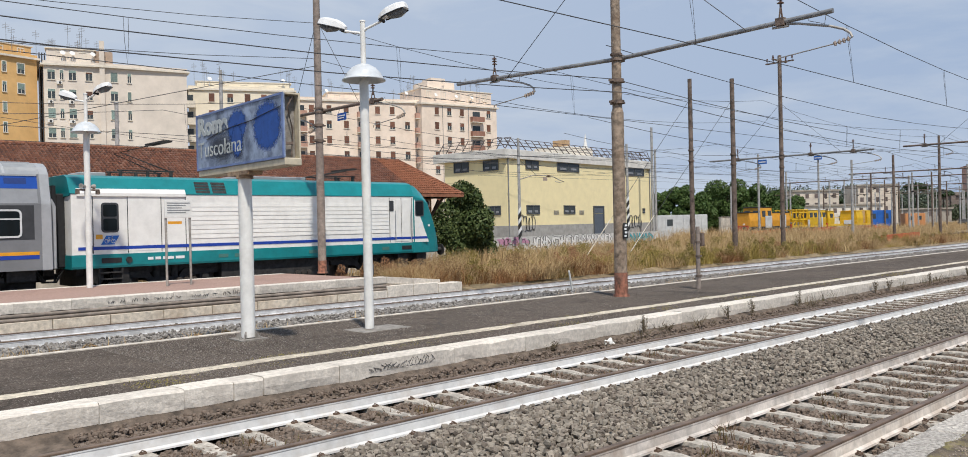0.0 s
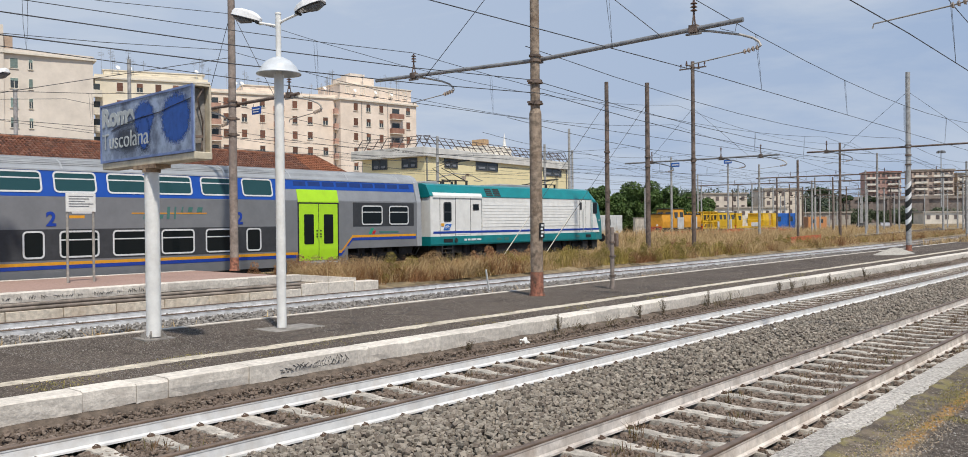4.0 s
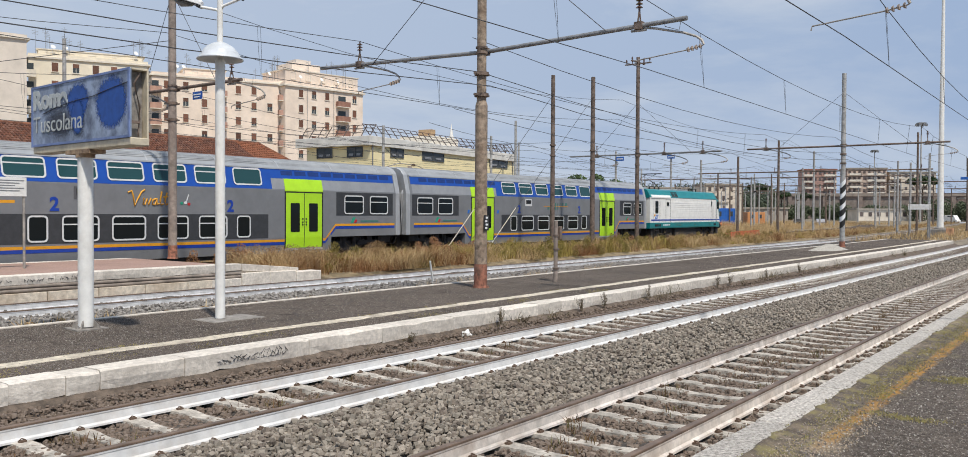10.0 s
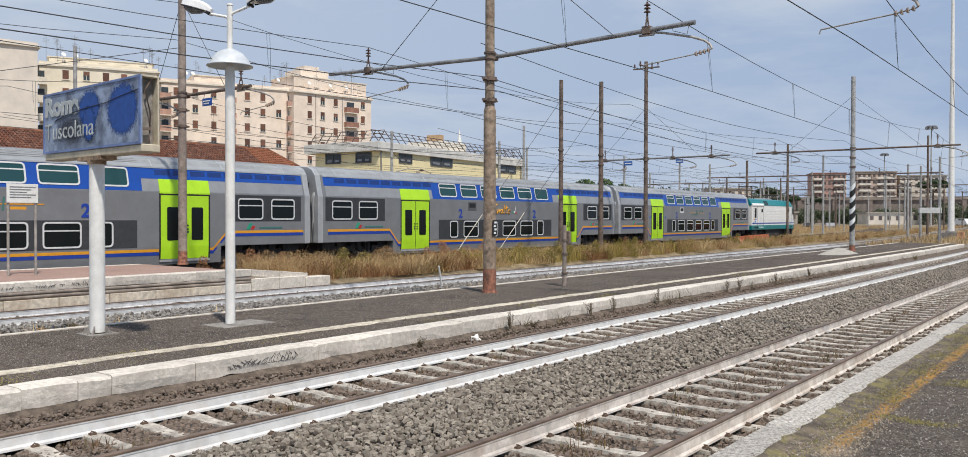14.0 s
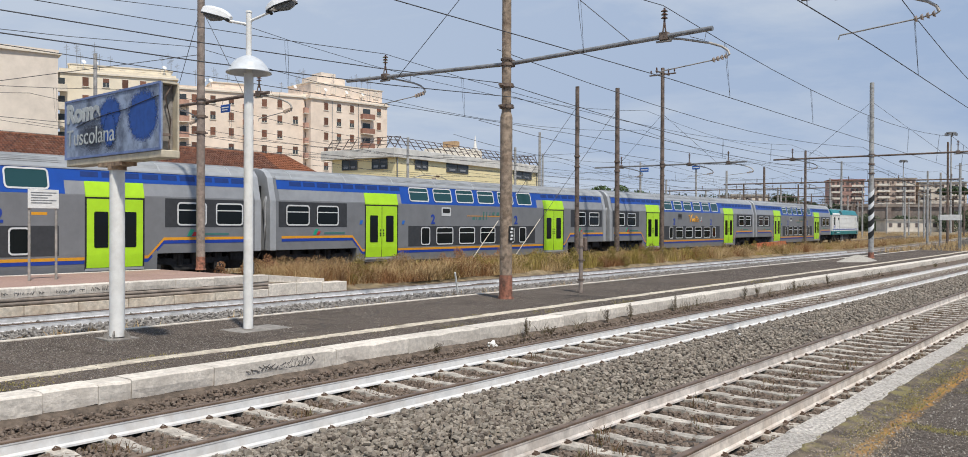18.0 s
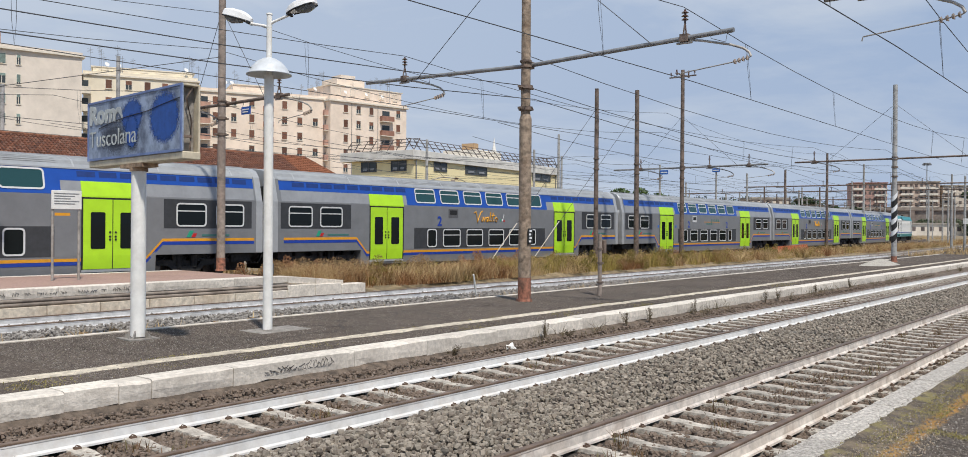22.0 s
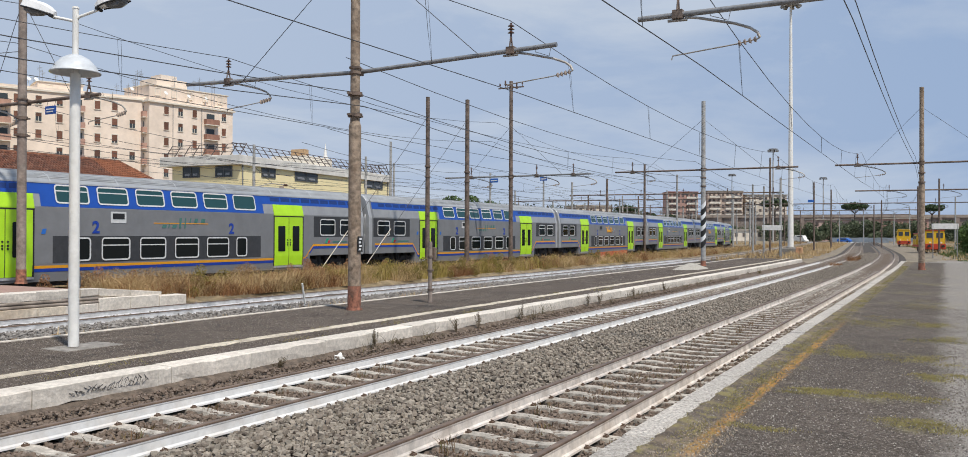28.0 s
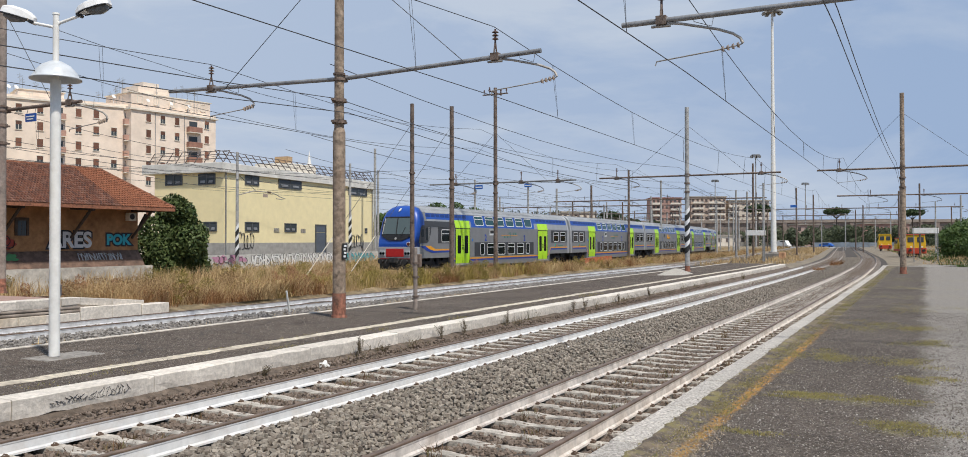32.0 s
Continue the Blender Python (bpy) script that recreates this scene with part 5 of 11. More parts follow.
        strokes = [[(12.22, 2.70), (12.36, 2.76), (12.42, 2.6), (12.47, 2.24), (12.60, 2.5), (12.74, 2.74), (12.86, 2.80)],
                   [(12.83, 2.52), (12.79, 2.30), (12.87, 2.28), (12.94, 2.50), (12.99, 2.28), (13.10, 2.52)],
                   [(13.30, 2.50), (13.17, 2.46), (13.15, 2.30), (13.25, 2.28), (13.33, 2.50), (13.33, 2.29), (13.42, 2.33)],
                   [(13.52, 2.76), (13.45, 2.42), (13.48, 2.28), (13.58, 2.32)], [(13.72, 2.72), (13.64, 2.40), (13.69, 2.28), (13.78, 2.33)], [(13.58, 2.55), (13.84, 2.60)],
                   [(13.98, 2.50), (13.87, 2.44), (13.87, 2.30), (13.98, 2.28), (14.06, 2.40), (13.98, 2.50)]]
        for st in strokes:
            tube(bm, [(u, -1.392, z) for u, z in st], 0.030, 5)
        part("logo", bm, M_marker, c, "orange brush-stroke mark")
        for mtl, du, dz in ((M_ltext, 0.0, 0.0), (M_green, -0.16, -0.02), (M_red, 0.14, -0.05)):
            bm = bmesh.new()
            plate(bm, rounded(14.42 + du, 14.54 + du, 2.32 + dz, 2.42 + dz, 0.04), side, 0.012, thick=0.008)
            if du == 0:
                plate(bm, [(14.51, 2.42), (14.54, 2.42), (14.62, 2.66), (14.59, 2.68)], side, 0.012, thick=0.008)
            part("logo_note", bm, mtl, c)
    for u in (() if cab else (2.3,)) + (22.8,):
        bm = bmesh.new()
        plate(bm, [(u, 1.58), (u + 0.16, 1.58), (u + 0.3, 1.82), (u + 0.14, 1.82)], side, 0.012)
        part("operator_mark", bm, M_green, c)
        bm = bmesh.new()
        plate(bm, [(u + 0.2, 1.58), (u + 0.34, 1.58), (u + 0.42, 1.72), (u + 0.28, 1.72)], side, 0.014)
        part("operator_mark", bm, M_red, c)
        bm = bmesh.new()
        plate(bm, [(u + 0.62, 1.61), (u + 1.75, 1.61), (u + 1.75, 1.685), (u + 0.62, 1.685)], side, 0.012)
        part("operator_mark", bm, M_tdark, c)
    bm = bmesh.new()
    plate(bm, rounded(10.34, 11.02, 2.44, 2.86, 0.02), side, 0.012)
    pl = part("notice_plate", bm, M_frame if mark == "mono" else M_grey_dark, c, "destination display box")
    bm = bmesh.new()
    plate(bm, rounded(10.42, 10.94, 2.58, 2.8, 0.02), side, 0.018, thick=0.008)
    part("display", bm, M_black, pl)
    if cab or mark == "mono":
        bm = bmesh.new()
        plate(bm, [(4.92, 2.02), (5.07, 2.02), (5.12, 2.2), (4.97, 2.2)], side, 0.012)
        plate(bm, [(7.56, 2.02), (7.71, 2.02), (7.76, 2.2), (7.61, 2.2)], side, 0.012)
        part("pictogram", bm, M_signblue, c, "small blue pictogram plate")
    # underframe boxes and bogies
    bm = bmesh.new()
    for a, b, z0 in ((0.6, 1.3, 0.65), (5.0, 5.4, 0.6), (21.2, 21.6, 0.6), (24.8, 25.6, 0.65)):
        box(bm, a, b, -1.15, 1.15, z0, 0.97)
    box(bm, 5, 21.4, -1.2, 1.2, 0.2, 0.36)
    part("underframe", bm, M_dark, c)
    for a, b in ((0.35 if not cab else 1.3, 5.0), (21.3, 25.75)):
        bm = bmesh.new()
        box(bm, a, b, -0.58, 0.58, 0.3, 0.97)
        for k in range(5):
            q = a + 0.3 + 0.85 * k
            box(bm, q, q + 0.3 + 0.12 * (k % 3), -1.0 - 0.08 * (k % 2), -0.9, 0.66 - 0.08 * (k % 2), 0.96)
            tube(bm, [(q, -1.05, 0.92), (q + 0.15, -1.08, 0.72), (q + 0.45, -1.08, 0.74), (q + 0.6, -1.05, 0.93)], 0.02, 5)
        part("brake_gear", bm, M_dark, c, "dark brake gear and air pipes above the bogies")
    bm = bmesh.new()
    for y in (-0.75, -0.5, 0.5, 0.75):
        tube(bm, [(25.7, y, 0.95), (25.95, y, 0.5 + 0.1 * abs(y)), (26.3, y * 0.9, 0.55), (26.5, y, 0.95)], 0.035, 6)
    box(bm, 25.75, 26.45, -0.3, 0.3, 0.62, 0.8)
    part("coupling_hose", bm, M_dark, c)
    bogie(c, 3.1)
    bogie(c, 23.0)
    if cab:
        cab_front(c)
    return c


def cab_front(c):
    """The driver's cab at the rear end of the last car: blue brow, tall screen, silver and red lower front."""
    def ring(u, w, zb, zt, zs, k=0.62):
        arc = [(w * math.copysign(abs(math.cos(a)) ** k, math.cos(a)), zs + (zt - zs) * math.sin(a) ** 0.85) for a in [math.pi * i / 16 for i in range(17)]]
        return [(u, w, zb)] + [(u, y, z) for y, z in arc] + [(u, -w, zb)]
    bm = bmesh.new()
    loft(bm, [ring(1.27, 1.385, 1.7, 4.27, 2.95), ring(1.1, 1.384, 1.7, 4.25, 2.95), ring(0.92, 1.38, 1.7, 4.19, 2.93), ring(0.78, 1.37, 1.7, 4.08, 2.9), ring(0.66, 1.35, 1.7, 3.92, 2.84), ring(0.56, 1.33, 1.7, 3.68, 2.75),
              ring(0.46, 1.31, 1.7, 3.25, 2.6), ring(0.36, 1.30, 1.7, 2.8, 2.4), ring(0.24, 1.28, 1.7, 2.35, 2.15), ring(0.14, 1.25, 1.7, 2.0, 1.9), ring(0.10, 1.22, 1.7, 1.86, 1.8)])
    shell = part("cab_shell", bm, M_blue, c, "bright blue brow and sides of the driver's cab")
    for f in shell.data.polygons:
        f.use_smooth = len(f.vertices) == 4
    bm = bmesh.new()
    def ring2(u, w):
        return [(u, -w, 0.985), (u, -w, 1.69), (u, w, 1.69), (u, w, 0.985)]
    loft(bm, [ring2(1.27, 1.38), ring2(0.7, 1.37), ring2(0.34, 1.34), ring2(0.10, 1.26), ring2(0.04, 1.05)])
    part("lower_front", bm, M_lgrey, c, "silver lower front of the cab", bevel=0.02)

    def slope(y, z, off):
        return (0.20 + 0.235 * (z - 2.2) - off, y, z)

    def sheet(pts, off, depth):
        m = bmesh.new()
        A = [slope(y, z, off) for y, z in pts]
        vs = [m.verts.new(p) for p in A] + [m.verts.new((p[0] + depth, p[1], p[2])) for p in A]
        n = len(pts)
        m.faces.new(vs[:n])
        for i in range(n):
            m.faces.new((vs[i], vs[n + i], vs[n + (i + 1) % n], vs[(i + 1) % n]))
        return m

    fr = part("windscreen_surround", sheet(((-1.06, 2.36), (-0.5, 2.08), (0.5, 2.08), (1.06, 2.36), (1.06, 3.2), (0.92, 3.56), (-0.92, 3.56), (-1.06, 3.2)), 0.06, 0.22), M_black, c, "black surround of the windscreen")
    for y0, y1, t0, t1 in ((-0.97, -0.03, -0.88, -0.03), (0.03, 0.97, 0.03, 0.88)):
        part("windscreen", sheet(((y0, 2.48), (y1, 2.48), (t1, 3.46), (t0, 3.46)), 0.074, 0.012), M_cabglass, fr)
    for y in (-1.0, 0.0, 1.0):
        k = 0.9 if y else 1
        bm = bmesh.new()
        tube(bm, [slope(y, 2.48, 0.082), slope(y * k, 3.46, 0.082)], 0.018 if y else 0.03, 6)
        part("screen_bar", bm, M_frame if y else M_black, fr)
    bm = bmesh.new()
    tube(bm, [slope(-0.35, 2.3, 0.08), slope(-0.62, 2.9, 0.09)], 0.015, 5)
    part("wiper", bm, M_black, fr)
    bm = bmesh.new()
    cyl(bm, slope(0, 2.2, 0.10), slope(0, 2.2, 0.03), 0.075, seg=14)
    part("headlight", bm, M_lightlens, fr, "round centre headlight")
    side = COACH_SIDE
    for s in (-1, 1):
        bm = bmesh.new()
        plate(bm, [(0.62, 1.92), (1.55, 1.92), (1.85, 2.12), (2.0, 2.5), (2.1, 2.94), (0.85, 2.94)], side, 0.016, s, 0.05)
        band(bm, 0.95, 5.2, 2.94, 3.30, side, 0.016, s)
        fl = part("cab_flank", bm, M_wpanel, c, "dark grey panel round the cab windows")
        bm = bmesh.new()
        plate(bm, rounded(0.86, 1.18, 2.3, 2.78, 0.12), side, 0.024, s, 0.012)
        part("pane", bm, M_pane, fl)
        bm = bmesh.new()
        plate(bm, rounded(1.42, 1.66, 2.1, 2.86, 0.06), side, 0.024, s, 0.012)
        part("pane", bm, M_pane, fl)
        bm = bmesh.new()
        tube(bm, [(1.74, s * 1.42, 2.1), (1.74, s * 1.42, 2.9)], 0.018, 5)
        part("handrail", bm, M_frame, fl)
        bm = bmesh.new()
        plate(bm, [(0.72, 1.0), (1.27, 1.0), (1.27, 1.90), (0.72, 1.90)], side, 0.010, s, 0.05)
        part("side_panel", bm, M_grey, c)
        bm = bmesh.new()
        plate(bm, [(0.72, 1.74), (1.32, 1.74), (1.9, 1.52), (2.35, 1.435), (2.95, 1.435), (2.95, 1.32), (2.2, 1.32), (1.5, 1.45)], side, 0.016, s, 0.012)
        part("blue_stripe", bm, M_bstripe, c, "blue wave below the cab window")
        bm = bmesh.new()
        plate(bm, [(1.34, 1.745), (2.0, 1.745), (2.55, 1.55), (2.95, 1.54), (2.95, 1.44), (2.36, 1.44), (1.9, 1.53)], side, 0.017, s, 0.012)
        part("orange_stripe", bm, M_ostripe, c, "orange wave below the cab window")
    bm = bmesh.new()
    box(bm, 0.02, 0.5, -0.66, 0.66, 1.06, 1.60)
    part("bumper", bm, M_red, c, "red bumper panel", bevel=0.04)
    bm = bmesh.new()
    box(bm, 0.05, 0.5, -1.1, 1.1, 0.94, 1.06)
    part("bumper_edge", bm, M_red, c, bevel=0.02)
    for s in (-1, 1):
        bm = bmesh.new()
        box(bm, 0.0, 0.4, s * 0.90 - 0.23, s * 0.90 + 0.23, 1.10, 1.48)
        hl = part("headlight_unit", bm, M_lgrey, c, "silver housing of twin lamps", bevel=0.06)
        for dy in (-0.1, 0.1):
            bm = bmesh.new()
            cyl(bm, (-0.02, s * 0.90 + dy, 1.29), (0.03, s * 0.90 + dy, 1.29), 0.085, seg=14)
            part("headlight", bm, M_pane, hl)
        bm = bmesh.new()
        cyl(bm, (-0.22, s * 0.88, 0.82), (0.3, s * 0.88, 0.82), 0.08, seg=12)
        cyl(bm, (-0.27, s * 0.88, 0.82), (-0.22, s * 0.88, 0.82), 0.16, seg=18)
        part("buffer", bm, M_dark, c)
    bm = bmesh.new()
    cyl(bm, (0.03, -0.98, 1.86), (0.3, -0.98, 1.86), 0.14, seg=18)
    tl = part("route_lamp", bm, M_ltext, c, "round lamp in a white ring")
    bm = bmesh.new()
    cyl(bm, (0.01, -0.98, 1.86), (0.05, -0.98, 1.86), 0.105, seg=18)
    part("lamp_face", bm, M_louvre_red, tl)
    bm = bmesh.new()
    plate(bm, [(0.0, 0.0), (0.12, 0.0), (0.22, 0.2), (0.1, 0.2)], [(0, 0), (9, 0)], 0.0)
    lg = part("front_mark", bm, M_ltext, c)
    lg.matrix_basis = Matrix.Translation((0.60, 0.1, 3.9)) @ Matrix.Rotation(radians(-90), 4, "Z") @ Matrix.Rotation(radians(-25), 4, "X")
    bm = bmesh.new()
    box(bm, 0.05, 0.4, -1.1, 1.1, 0.3, 0.93)
    box(bm, -0.35, 0.4, -0.2, 0.2, 0.75, 1.03)
    for y in (-0.55, -0.3, 0.3, 0.55):
        tube(bm, [(0.05, y, 0.95), (-0.2, y, 0.7), (-0.1, y, 0.45), (0.1, y, 0.4)], 0.03, 6)
    part("plough", bm, M_dark, c, "dark snow plough and hoses")


M_cabglass = glass_mat("cab_glass", (0.10, 0.135, 0.14), 0.05)


def locomotive():
    c = thing("electric_locomotive", pose(0, 0, 0), "white and teal electric locomotive with ribbed sides", "locomotive")
    side = LOCO_SIDE
    bm = bmesh.new()
    prism(bm, section(side, 1.38), 0.24, 13.6)
    part("body", bm, M_cream, c, "off-white body with horizontal ribs")
    bm = bmesh.new()
    prism(bm, [(-1.43, 0.95), (-1.455, 1.02), (-1.455, 1.379), (1.455, 1.379), (1.455, 1.02), (1.43, 0.95)], 0.22, 13.6)
    part("sole_bar", bm, M_teal, c, "teal lower body edge")
    bm = bmesh.new()
    pts = [(-1.47, 3.28), (-1.2, 3.79), (-0.92, 3.88), (0.92, 3.88), (1.2, 3.79), (1.47, 3.28)]
    prism(bm, pts + [(1.3, 3.2), (-1.3, 3.2)], 0.2, 13.7)
    roof = part("roof", bm, M_teal, c, "teal roof edge with vents", bevel=0.01)
    for a in (4.25, 4.85):
        bm = bmesh.new()
        for k in range(4):
            v0 = 0.1 + 0.2 * k
            def onroof(u, t):
                return (u, -(1.47 - 0.27 * t) - 0.012, 3.28 + 0.51 * t - 0.004)
            q = [onroof(a, v0), onroof(a + 0.5, v0), onroof(a + 0.5, v0 + 0.16), onroof(a, v0 + 0.16)]
            vs = [bm.verts.new(p) for p in q] + [bm.verts.new((p[0], p[1] + 0.03, p[2] - 0.02)) for p in q]
            for f in ((0, 1, 2, 3), (0, 4, 5, 1), (2, 6, 7, 3), (1, 5, 6, 2), (3, 7, 4, 0)):
                bm.faces.new([vs[i] for i in f])
        part("roof_vent", bm, M_dark, roof)
    # nose: raked cab
    def ring(u, w, zb, zs, zt, tw):
        return [(u, -w, zb), (u, -w, zs), (u, -tw, zt), (u, tw, zt), (u, w, zs), (u, w, zb)]
    bm = bmesh.new()
    loft(bm, [ring(13.6, 1.455, 0.93, 3.3, 3.86, 0.98), ring(14.1, 1.44, 0.93, 3.2, 3.74, 0.95), ring(14.5, 1.36, 0.93, 3.0, 3.42, 0.95), ring(14.95, 1.24, 0.93, 2.1, 2.35, 0.95), ring(15.2, 1.12, 0.93, 1.5, 1.7, 0.9), ring(15.28, 1.05, 0.95, 1.1, 1.3, 0.9)])
    part("cab", bm, M_teal, c, "teal raked driver's cab", bevel=0.03)
    bm = bmesh.new()
    q = [(14.58, -1.0, 3.15), (14.58, 1.0, 3.15), (15.0, 0.98, 2.2), (15.0, -0.98, 2.2)]
    vs = [bm.verts.new((x + 0.06, y, z + 0.03)) for x, y, z in q] + [bm.verts.new((x - 0.08, y, z)) for x, y, z in q]
    for f in ((0, 1, 2, 3), (0, 4, 5, 1), (1, 5, 6, 2), (2, 6, 7, 3), (3, 7, 4, 0)):
        bm.faces.new([vs[i] for i in f])
    part("windscreen", bm, M_pane, c)
    for s in (-1, 1):
        # white wedge that runs into the teal cab
        bm = bmesh.new()
        plate(bm, [(13.58, 1.385), (14.45, 1.385), (13.66, 3.28), (13.58, 3.28)], side, 0.012, s, 0.02)
        part("white_wedge", bm, M_cream, c)
        for k in range(8):
            z = 1.80 + k * 0.152
            bm = bmesh.new()
            prism(bm, [(s * 1.43, z - 0.004), (s * 1.458, z), (s * 1.457, z + 0.02), (s * 1.449, z + 0.132), (s * 1.43, z + 0.134)], 3.9, 12.35)
            part("side_rib", bm, M_cream, c)
        bm = bmesh.new()
        band(bm, 0.4, 3.86, 3.2, 3.44, side, 0.045, s)
        part("white_edge", bm, M_cream, c)
        bm = bmesh.new()
        band(bm, 0.42, 13.62, 1.52, 1.62, side, 0.014, s)
        plate(bm, [(13.62, 1.52), (14.4, 1.52), (14.36, 1.62), (13.62, 1.62)], side, 0.016, s)
        part("blue_stripe", bm, M_bstripe, c)
        # luggage compartment door, rear door, cab door
        bm = bmesh.new()
        band(bm, 1.95, 3.0, 1.46, 3.2, side, 0.010, s)
        part("shutter_door", bm, M_cream, c, "off-white sliding luggage door")
        for u in (0.86, 1.93, 3.02, 3.85, 12.4, 13.0, 13.55):
            bm = bmesh.new()
            band(bm, u, u + 0.02, 1.4, 3.22, side, 0.012, s)
            part("panel_joint", bm, M_wpanel, c)
        bm = bmesh.new()
        plate(bm, rounded(1.12, 1.66, 2.06, 3.0, 0.1), side, 0.014, s)
        wf = part("window", bm, M_wpanel, c)
        bm = bmesh.new()
        plate(bm, rounded(1.18, 1.6, 2.12, 2.5, 0.06), side, 0.02, s, 0.012)
        plate(bm, rounded(1.18, 1.6, 2.56, 2.94, 0.06), side, 0.02, s, 0.012)
        part("pane", bm, M_pane, wf)
        bm = bmesh.new()
        plate(bm, rounded(12.42, 12.62, 2.68, 3.1, 0.03), side, 0.016, s)
        part("grille", bm, M_wpanel, c)
        bm = bmesh.new()
        band(bm, 12.72, 13.4, 1.44, 3.15, side, 0.012, s)
        dr = part("cab_door", bm, M_cream, c)
        for u in (12.66, 13.46):
            bm = bmesh.new()
            tube(bm, [(u, s * 1.52, 1.5), (u, s * 1.52, 2.7)], 0.015, 5)
            part("handrail", bm, M_lgrey, dr)
        bm = bmesh.new()
        plate(bm, rounded(13.74, 14.2, 2.45, 3.12, 0.08), side, 0.016, s)
        cw = part("cab_window", bm, M_wpanel, c)
        bm = bmesh.new()
        plate(bm, rounded(13.79, 14.15, 2.5, 3.07, 0.06), side, 0.022, s, 0.012)
        part("pane", bm, M_pane, cw)
    bm = bmesh.new()
    plate(bm, [(1.1, 1.68), (1.5, 1.68), (1.66, 1.96), (1.26, 1.96)], side, 0.02)
    pg = part("pictogram", bm, M_signblue, c, "blue bicycle pictogram plate")
    bm = bmesh.new()
    yb_ = -(half_width(side, 1.8) + 0.024)
    for cu_ in (1.27, 1.47):
        ring_ = [(cu_ + 0.06 * math.cos(q), yb_, 1.79 + 0.06 * math.sin(q)) for q in np.linspace(0, 2 * math.pi, 13)]
        tube(bm, ring_, 0.008, 4)
    tube(bm, [(1.27, yb_, 1.79), (1.33, yb_, 1.89), (1.43, yb_, 1.89), (1.36, yb_, 1.79), (1.27, yb_, 1.79)], 0.008, 4)
    tube(bm, [(1.36, yb_, 1.79), (1.33, yb_, 1.92)], 0.008, 4)
    tube(bm, [(1.47, yb_, 1.79), (1.42, yb_, 1.93), (1.46, yb_, 1.94)], 0.008, 4)
    part("bicycle", bm, M_ltext, pg)
    bm = bmesh.new()
    plate(bm, rounded(0.95, 1.15, 1.86, 2.0, 0.01), side, 0.016)
    part("yellow_label", bm, M_marker, c)
    for ua, ub in ((1.1, 1.72), (13.0, 13.5)):
        bm = bmesh.new()
        plate(bm, rounded(ua, ub, 1.10, 1.26, 0.02), side, 0.03)
        part("sole_bar_recess", bm, M_black, c)
    bm = bmesh.new()
    cyl(bm, (1.95, -1.45, 1.18), (1.95, -1.49, 1.18), 0.1, seg=16)
    part("filler_cap", bm, M_dark, c)
    bm = bmesh.new()
    for ua in (1.05, 1.75):
        box(bm, ua - 0.03, ua + 0.03, -1.42, -1.36, 0.35, 0.95)
    for zz in (0.38, 0.58, 0.78):
        box(bm, 1.05, 1.75, -1.46, -1.34, zz, zz + 0.04)
    part("ladder", bm, M_dark, c, "dark steel steps under the luggage door")
    for u_ in (0.9, 3.7, 8.2):
        bm = bmesh.new()
        for q in range(3):
            cyl(bm, (u_ + 0.25 * q, -1.05, 0.42), (u_ + 0.25 * q, -1.3, 0.42), 0.09, seg=10)
        part("brake_gear", bm, M_steel_dull, c)
    bm = bmesh.new()
    plate(bm, rounded(3.2, 3.64, 2.62, 2.92, 0.03), side, 0.016)
    pl = part("small_window", bm, M_wpanel, c, "small dark window behind the luggage door")
    bm = bmesh.new()
    plate(bm, rounded(3.24, 3.6, 2.66, 2.88, 0.03), side, 0.022, thick=0.012)
    part("pane", bm, M_pane, pl)
    for u, w in ((2.55, 0.18), (2.8, 0.18), (3.05, 0.36), (3.48, 0.3)):
        bm = bmesh.new()
        band(bm, u, u + w, 1.15, 1.24, side, 0.028)
        part("number_bar", bm, M_ltext, c)
    for u in (5.0, 5.6, 8.6, 12.0):
        bm = bmesh.new()
        band(bm, u, u + 0.35, 1.12, 1.24, side, 0.026)
        part("data_plate", bm, M_tdark, c)
    bm = bmesh.new()
    plate(bm, [(13.86, 1.98), (14.02, 1.98), (14.16, 2.22), (14.0, 2.22)], side, 0.02)
    plate(bm, [(14.22, 2.03), (14.6, 2.03), (14.6, 2.11), (14.22, 2.11)], side, -0.08)
    part("operator_mark", bm, M_ltext, c)
    bm = bmesh.new()
    box(bm, 0.0, 0.3, -0.85, 0.85, 1.0, 3.3)
    part("gangway", bm, M_black, c, "black gangway end", bevel=0.03)
    # roof gear: pantograph folded and one raised arm
    bm = bmesh.new()
    for y in (-0.5, 0.5):
        tube(bm, [(9.6, y, 4.1), (11.4, y, 4.1)], 0.03)
        tube(bm, [(9.7, y, 4.1), (11.2, y * 0.5, 4.35)], 0.025)
    for x in (9.7, 10.5, 11.3):
        for y in (-0.5, 0.5):
            cyl(bm, (x, y, 3.86), (x, y, 4.12), 0.06, seg=8)
    box(bm, 11.1, 11.35, -0.75, 0.75, 4.36, 4.42)
    part("pantograph", bm, M_dark, roof, "folded pantograph on insulators")
    bm = bmesh.new()
    for y in (-0.5, 0.5):
        tube(bm, [(2.0, y, 4.1), (3.9, y, 4.1)], 0.03)
        tube(bm, [(3.7, y, 4.12), (2.2, y * 0.6, 4.7), (3.6, y * 0.8, 5.1)], 0.025)
        for x in (2.1, 3.0, 3.8):
            cyl(bm, (x, y, 3.86), (x, y, 4.12), 0.06, seg=8)
